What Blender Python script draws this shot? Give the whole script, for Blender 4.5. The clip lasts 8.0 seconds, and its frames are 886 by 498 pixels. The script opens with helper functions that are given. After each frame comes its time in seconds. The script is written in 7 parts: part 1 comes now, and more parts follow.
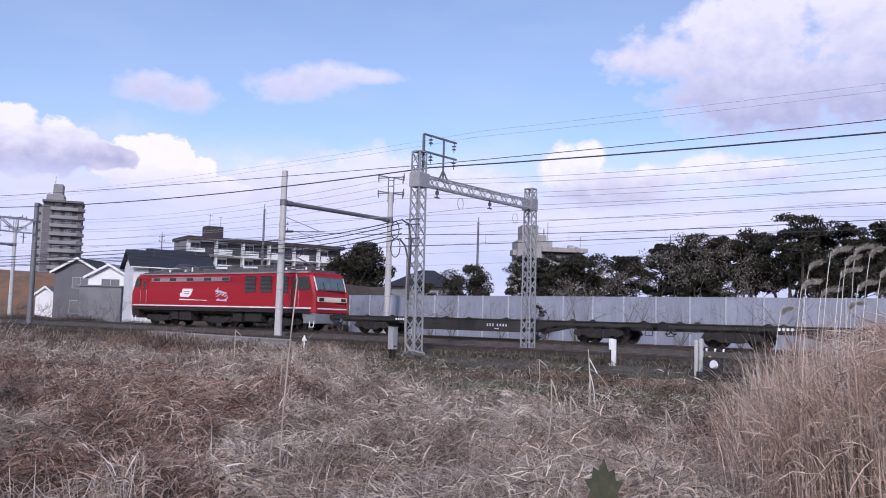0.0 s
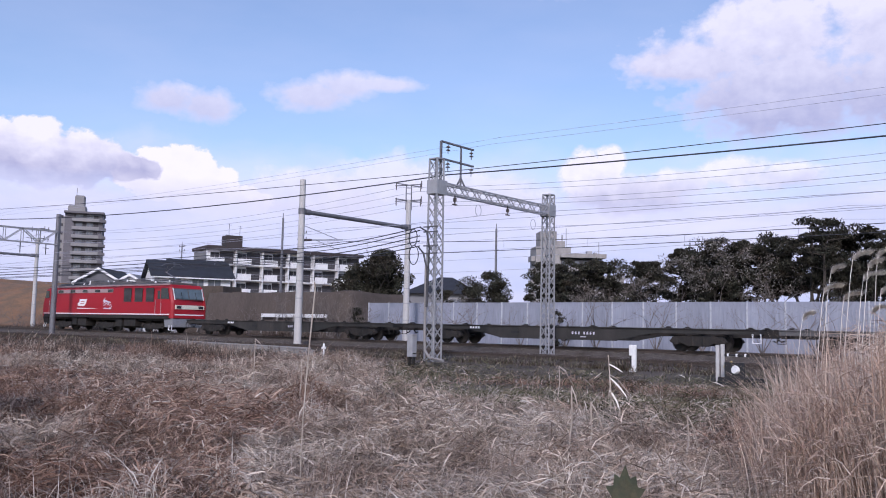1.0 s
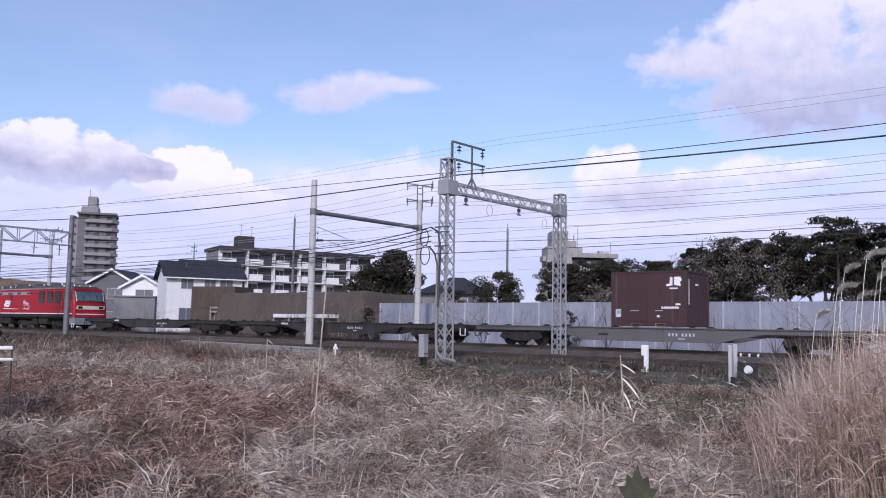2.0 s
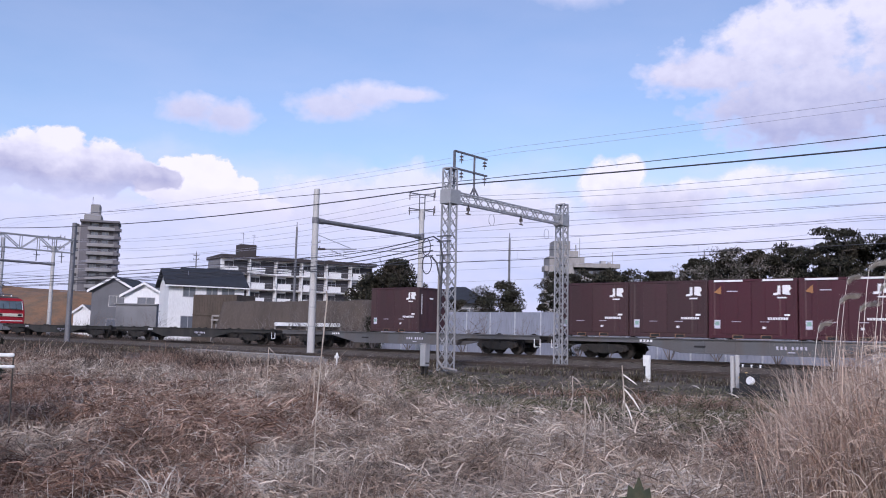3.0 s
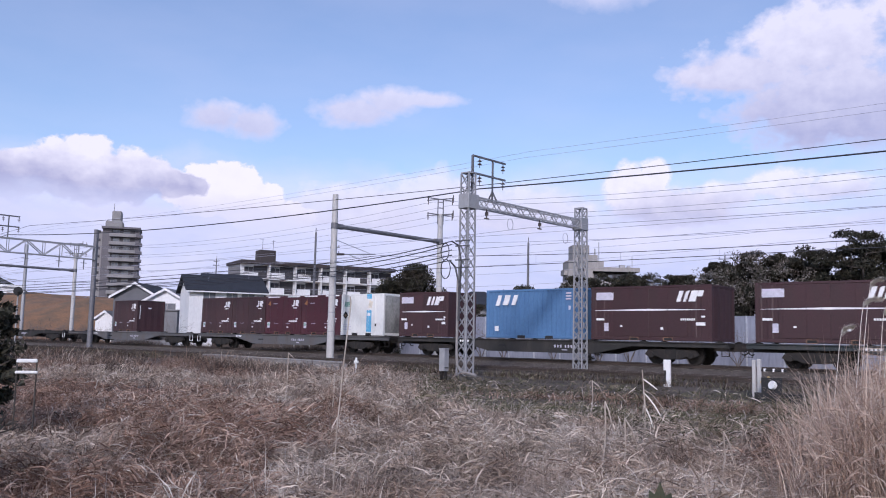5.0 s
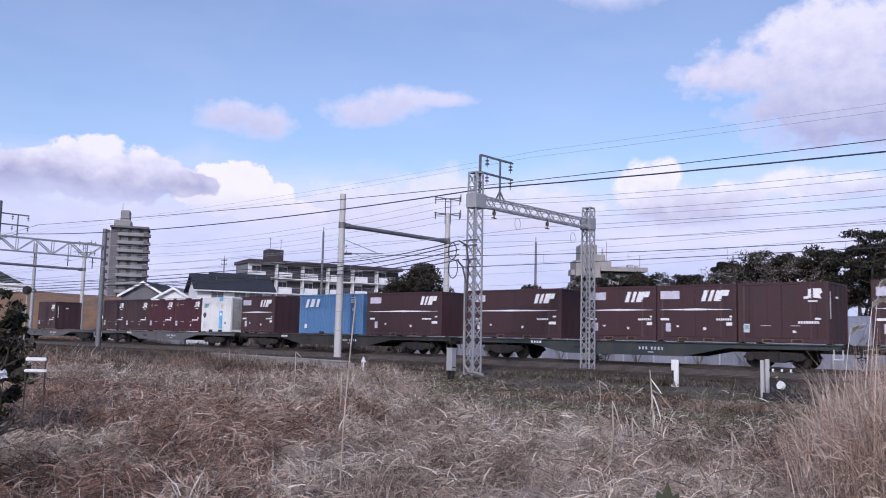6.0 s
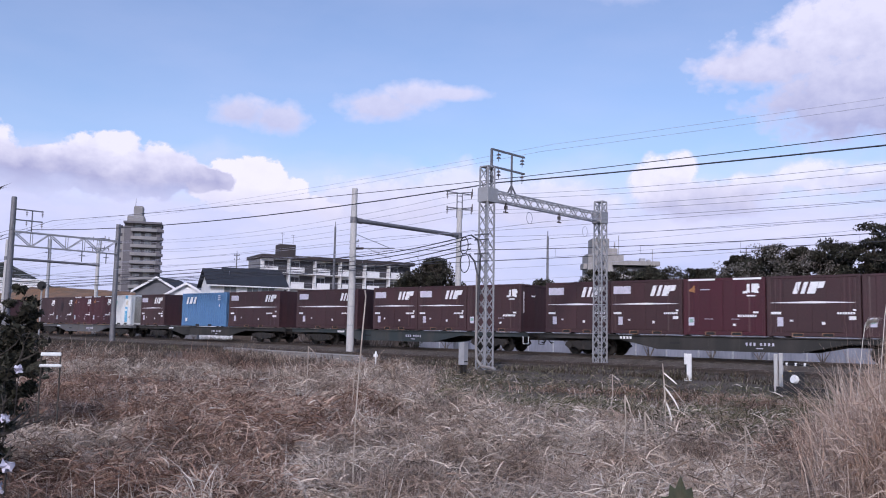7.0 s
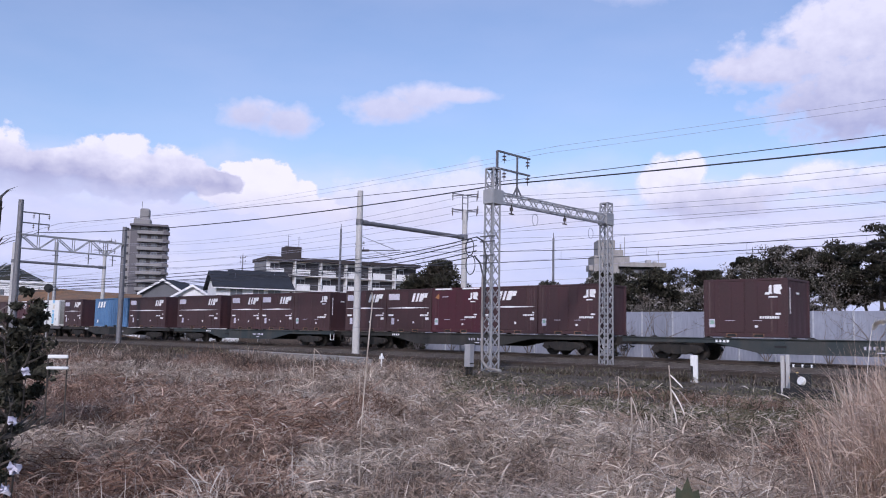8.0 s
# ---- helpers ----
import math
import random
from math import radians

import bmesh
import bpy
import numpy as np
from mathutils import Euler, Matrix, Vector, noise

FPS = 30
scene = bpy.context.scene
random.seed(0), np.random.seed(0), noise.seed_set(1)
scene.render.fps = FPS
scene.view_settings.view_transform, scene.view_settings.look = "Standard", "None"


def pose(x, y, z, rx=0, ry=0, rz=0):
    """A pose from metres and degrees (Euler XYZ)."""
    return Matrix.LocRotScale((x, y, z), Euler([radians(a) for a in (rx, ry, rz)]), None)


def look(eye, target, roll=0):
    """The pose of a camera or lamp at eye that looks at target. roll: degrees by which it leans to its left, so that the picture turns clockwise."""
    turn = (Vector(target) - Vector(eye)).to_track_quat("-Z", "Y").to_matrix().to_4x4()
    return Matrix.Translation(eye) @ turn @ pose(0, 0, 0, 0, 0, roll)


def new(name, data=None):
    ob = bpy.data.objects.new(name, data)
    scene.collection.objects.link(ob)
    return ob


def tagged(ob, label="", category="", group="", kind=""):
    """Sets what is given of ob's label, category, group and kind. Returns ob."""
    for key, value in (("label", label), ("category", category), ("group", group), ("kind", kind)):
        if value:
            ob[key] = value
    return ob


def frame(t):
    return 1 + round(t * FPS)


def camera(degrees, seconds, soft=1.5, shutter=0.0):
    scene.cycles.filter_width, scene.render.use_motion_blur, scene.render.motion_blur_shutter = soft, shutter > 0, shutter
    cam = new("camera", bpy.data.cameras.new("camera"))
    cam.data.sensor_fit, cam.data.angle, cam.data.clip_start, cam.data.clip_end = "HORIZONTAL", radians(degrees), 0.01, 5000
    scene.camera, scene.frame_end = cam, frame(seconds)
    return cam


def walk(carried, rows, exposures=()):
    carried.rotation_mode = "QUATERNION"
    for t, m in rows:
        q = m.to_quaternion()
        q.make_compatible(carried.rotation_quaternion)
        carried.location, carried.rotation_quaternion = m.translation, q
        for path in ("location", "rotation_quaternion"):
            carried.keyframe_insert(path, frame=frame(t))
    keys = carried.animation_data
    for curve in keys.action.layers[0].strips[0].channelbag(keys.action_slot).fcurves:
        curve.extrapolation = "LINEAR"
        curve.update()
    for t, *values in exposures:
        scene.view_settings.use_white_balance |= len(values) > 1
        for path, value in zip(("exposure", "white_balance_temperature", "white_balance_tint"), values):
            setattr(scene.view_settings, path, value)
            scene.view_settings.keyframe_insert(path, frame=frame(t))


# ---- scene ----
# The camera: held by hand on one spot beside the line. Rails run along x, the train goes towards -x.
EYE = (0.0, 0.0, 0.85)
cam = camera(54.57, 8.0, soft=1.0, shutter=0.1)


def view(yaw, pitch, roll):
    """The camera's pose: yaw to the left of +y, pitch upwards, roll that turns the picture clockwise."""
    return Matrix.Translation(EYE) @ pose(0, 0, 0, 0, 0, yaw) @ pose(0, 0, 0, 90 + pitch) @ pose(0, 0, 0, 0, 0, roll)


walk(cam, [
    (0, view(37.93, 4.73, 1.61)),
    (0.5, view(39.04, 4.67, 1.33)),
    (1, view(39.16, 5.17, 1.15)),
    (1.5, view(39.74, 5.05, 0.99)),
    (3, view(40.06, 5.78, 1.38)),
    (3.5, view(40.12, 5.92, 1.70)),
    (4, view(40.51, 5.64, 1.64)),
    (4.5, view(40.97, 5.86, 1.38)),
    (6, view(41.81, 6.02, 1.34)),
    (6.5, view(42.12, 5.65, 1.36)),
    (7, view(42.59, 5.63, 1.23)),
    (7.5, view(42.92, 5.67, 1.22)),
    (8, view(42.97, 5.75, 1.16)),
], exposures=[(0.0, 0.22, 5950, 20), (8.0, 0.14, 5900, 20)])

# ---- light ----
SUN_ELEVATION, SUN_AZIMUTH = 31.0, 150.0   # azimuth clockwise from +y
world = bpy.data.worlds.new("sky")
scene.world = world
world.use_nodes = True
wn, wl = world.node_tree.nodes, world.node_tree.links
sky = wn.new("ShaderNodeTexSky")
sky.sky_type, sky.sun_disc = "NISHITA", False
sky.sun_elevation, sky.sun_rotation = radians(SUN_ELEVATION), radians(SUN_AZIMUTH)
sky.air_density, sky.dust_density, sky.ozone_density = 1.0, 1.0, 2.0
wl.new(sky.outputs[0], wn["Background"].inputs[0])
wn["Background"].inputs[1].default_value = 0.13
sun = new("sun", bpy.data.lights.new("sun", "SUN"))
sun.data.energy, sun.data.angle, sun.data.color = 2.3, radians(6), (1.0, 0.94, 0.87)
_a, _e = radians(SUN_AZIMUTH), radians(SUN_ELEVATION)
sun.matrix_world = look((0, 0, 60), Vector((0, 0, 60)) - Vector((math.sin(_a) * math.cos(_e), math.cos(_a) * math.cos(_e), math.sin(_e))))


# ---- mesh building ----
class Build:
    """Collects vertices and faces of one mesh."""

    def __init__(self):
        self.v, self.f = [], []

    def add(self, verts, faces):
        n = len(self.v)
        self.v += [tuple(p) for p in verts]
        self.f += [tuple(i + n for i in f) for f in faces]
        return self

    def box(self, x0, x1, y0, y1, z0, z1):
        return self.add([(x, y, z) for z in (z0, z1) for y in (y0, y1) for x in (x0, x1)],
                        [(0, 2, 3, 1), (4, 5, 7, 6), (0, 1, 5, 4), (1, 3, 7, 5), (3, 2, 6, 7), (2, 0, 4, 6)])

    def prism(self, outline, lo, hi, axis="y"):
        """An outline (counter-clockwise seen against the axis) drawn out along an axis."""
        put = {"y": lambda a, b, c: (a, c, b), "x": lambda a, b, c: (c, a, b), "z": lambda a, b, c: (a, b, c)}[axis]
        n = len(outline)
        verts = [put(a, b, lo) for a, b in outline] + [put(a, b, hi) for a, b in outline]
        faces = [tuple(range(n))[::-1], tuple(range(n, 2 * n))]
        faces += [(i, (i + 1) % n, (i + 1) % n + n, i + n) for i in range(n)]
        return self.add(verts, faces)

    def rod(self, a, b, r, r2=None, n=8):
        a, b = Vector(a), Vector(b)
        d = (b - a).normalized()
        u = d.orthogonal().normalized()
        w = d.cross(u)
        r2 = r if r2 is None else r2
        ring = [(math.cos(2 * math.pi * i / n), math.sin(2 * math.pi * i / n)) for i in range(n)]
        verts = [a + (u * c + w * s) * r for c, s in ring] + [b + (u * c + w * s) * r2 for c, s in ring]
        faces = [(i, (i + 1) % n, (i + 1) % n + n, i + n) for i in range(n)]
        faces += [tuple(range(n))[::-1], tuple(range(n, 2 * n))]
        return self.add(verts, faces)

    def path(self, points, r, n=5):
        for a, b in zip(points, points[1:]):
            self.rod(a, b, r, n=n)
        return self

    def bar(self, a, b, w):
        """A square bar from a to b."""
        return self.rod(a, b, w * 0.7071, n=4)

    def mesh(self, name, bevel=0.0):
        me = bpy.data.meshes.new(name)
        bm = bmesh.new()
        vs = [bm.verts.new(p) for p in self.v]
        for f in self.f:
            try:
                bm.faces.new([vs[i] for i in f])
            except ValueError:
                pass
        bmesh.ops.recalc_face_normals(bm, faces=bm.faces)
        if bevel:
            bmesh.ops.bevel(bm, geom=[e for e in bm.edges if len(e.link_faces) == 2 and e.calc_face_angle(0) > 0.6],
                            offset=bevel, segments=1, affect="EDGES", clamp_overlap=True)
        bm.to_mesh(me)
        bm.free()
        return me


def part(name, build, material, parent=None, label="", bevel=0.0, at=None):
    """One mesh object under a thing or a part."""
    me = build.mesh(name, bevel) if isinstance(build, Build) else build
    if material and not me.materials:
        me.materials.append(material)
    ob = new(name, me)
    if parent:
        ob.parent = parent
    if at:
        ob.matrix_basis = at
    return tagged(ob, label)


def thing(name, label, category, group="", at=None):
    ob = new(name)
    if at:
        ob.matrix_basis = at
    return tagged(ob, label, category, group)


def setting(name, build, material, label, category, bevel=0.0):
    return tagged(part(name, build, material, None, "", bevel), label, category, "", "structure")


def flat_mesh(name, verts, faces, material, smooth=False):
    """A mesh from arrays of vertices and of faces that all have the same number of corners."""
    verts, faces = np.asarray(verts, dtype=np.float32), np.asarray(faces, dtype=np.int32)
    me = bpy.data.meshes.new(name)
    me.vertices.add(len(verts))
    me.vertices.foreach_set("co", verts.ravel())
    k = faces.shape[1]
    me.loops.add(faces.size)
    me.loops.foreach_set("vertex_index", faces.ravel())
    me.polygons.add(len(faces))
    me.polygons.foreach_set("loop_start", np.arange(len(faces), dtype=np.int32) * k)
    me.update(calc_edges=True)
    if smooth:
        me.polygons.foreach_set("use_smooth", np.ones(len(faces), dtype=bool))
    me.materials.append(material)
    return me


# ---- materials ----
def material(name, color, rough=0.7, metal=0.0, vary=0.25, grain=6.0, fine=60.0, bump=0.15, second=None, spots=0.0, island=0.0, pieces=0.0, streak=1.0):
    """A surface with two scales of variation. second: the colour of dirt or wear that lies in patches."""
    m = bpy.data.materials.new(name)
    m.use_nodes = True
    n, l = m.node_tree.nodes, m.node_tree.links
    b = n["Principled BSDF"]
    b.inputs["Roughness"].default_value, b.inputs["Metallic"].default_value = rough, metal
    co = n.new("ShaderNodeTexCoord")
    mp = n.new("ShaderNodeMapping")
    mp.inputs["Scale"].default_value = (1, 1, streak)
    l.new(co.outputs["Object"], mp.inputs["Vector"])
    big, small = n.new("ShaderNodeTexNoise"), n.new("ShaderNodeTexNoise")
    for t, s, d in ((big, grain, 5), (small, fine, 3)):
        t.inputs["Scale"].default_value, t.inputs["Detail"].default_value = s, d
        l.new(mp.outputs[0], t.inputs["Vector"])
    mix = n.new("ShaderNodeMix")
    mix.data_type = "RGBA"
    dark = second or tuple(c * 0.55 for c in color)
    mix.inputs["A"].default_value, mix.inputs["B"].default_value = (*color, 1), (*dark, 1)
    ramp = n.new("ShaderNodeMapRange")
    ramp.inputs["From Min"].default_value, ramp.inputs["From Max"].default_value = 0.42 - spots, 0.75 - spots
    ramp.inputs["To Max"].default_value = min(1.0, vary * 2.2)
    l.new(big.outputs["Fac"], ramp.inputs["Value"])
    l.new(ramp.outputs[0], mix.inputs["Factor"])
    hsv = n.new("ShaderNodeHueSaturation")
    l.new(mix.outputs["Result"], hsv.inputs["Color"])
    val = n.new("ShaderNodeMapRange")
    val.inputs["From Min"].default_value, val.inputs["From Max"].default_value = 0.25, 0.75
    val.inputs["To Min"].default_value, val.inputs["To Max"].default_value = 1 - vary * 0.6, 1 + vary * 0.6
    l.new(small.outputs["Fac"], val.inputs["Value"])
    out = val.outputs[0]
    for amount, node, socket in ((island, "ShaderNodeNewGeometry", "Random Per Island"), (pieces, "ShaderNodeObjectInfo", "Random")):
        if amount:
            g = n.new(node)
            r = n.new("ShaderNodeMapRange")
            r.inputs["To Min"].default_value, r.inputs["To Max"].default_value = 1 - amount, 1 + amount
            l.new(g.outputs[socket], r.inputs["Value"])
            k = n.new("ShaderNodeMath")
            k.operation = "MULTIPLY"
            l.new(out, k.inputs[0])
            l.new(r.outputs[0], k.inputs[1])
            out = k.outputs[0]
    l.new(out, hsv.inputs["Value"])
    l.new(hsv.outputs[0], b.inputs["Base Color"])
    if bump:
        bp = n.new("ShaderNodeBump")
        bp.inputs["Strength"].default_value, bp.inputs["Distance"].default_value = bump, 0.02
        l.new(small.outputs["Fac"], bp.inputs["Height"])
        l.new(bp.outputs[0], b.inputs["Normal"])
    return m


def blades(name, low, high, tips, translucent=0.25, patch=(0.60, 0.49, 0.44), clump_tint=(0.40, 0.37, 0.36)):
    """Dry or green blades: each island takes its own colour between three."""
    m = bpy.data.materials.new(name)
    m.use_nodes = True
    n, l = m.node_tree.nodes, m.node_tree.links
    b = n["Principled BSDF"]
    b.inputs["Roughness"].default_value = 0.75
    b.inputs["Specular IOR Level"].default_value = 0.2
    g = n.new("ShaderNodeNewGeometry")
    r = n.new("ShaderNodeValToRGB")
    e = r.color_ramp.elements
    e[0].color, e[1].color = (*low, 1), (*tips, 1)
    e.new(0.6).color = (*high, 1)
    l.new(g.outputs["Random Per Island"], r.inputs[0])
    co = n.new("ShaderNodeTexCoord")
    big = n.new("ShaderNodeTexNoise")
    big.inputs["Scale"].default_value, big.inputs["Detail"].default_value = 0.8, 4
    l.new(co.outputs["Object"], big.inputs["Vector"])
    hue = n.new("ShaderNodeMix")
    hue.data_type, hue.blend_type = "RGBA", "MULTIPLY"
    hue.inputs["B"].default_value = (*patch, 1)
    mr = n.new("ShaderNodeMapRange")
    mr.inputs["From Min"].default_value, mr.inputs["From Max"].default_value = 0.42, 0.68
    l.new(big.outputs["Fac"], mr.inputs["Value"])
    l.new(mr.outputs[0], hue.inputs["Factor"])
    # small clumps of darker dead growth, with the shade of hollows painted in
    small = n.new("ShaderNodeTexNoise")
    small.inputs["Scale"].default_value, small.inputs["Detail"].default_value = 1.7, 4
    l.new(co.outputs["Object"], small.inputs["Vector"])
    dark_clump = n.new("ShaderNodeMix")
    dark_clump.data_type, dark_clump.blend_type = "RGBA", "MULTIPLY"
    dark_clump.inputs["B"].default_value = (*clump_tint, 1)
    ma = n.new("ShaderNodeMapRange")
    ma.inputs["From Min"].default_value, ma.inputs["From Max"].default_value = 0.46, 0.66
    l.new(small.outputs["Fac"], ma.inputs["Value"])
    l.new(ma.outputs[0], dark_clump.inputs["Factor"])
    l.new(r.outputs[0], dark_clump.inputs["A"])
    l.new(dark_clump.outputs["Result"], hue.inputs["A"])
    l.new(hue.outputs["Result"], b.inputs["Base Color"])
    tr = n.new("ShaderNodeBsdfTranslucent")
    l.new(hue.outputs["Result"], tr.inputs["Color"])
    mx = n.new("ShaderNodeMixShader")
    mx.inputs[0].default_value = translucent
    l.new(b.outputs[0], mx.inputs[1])
    l.new(tr.outputs[0], mx.inputs[2])
    l.new(mx.outputs[0], n["Material Output"].inputs["Surface"])
    return m


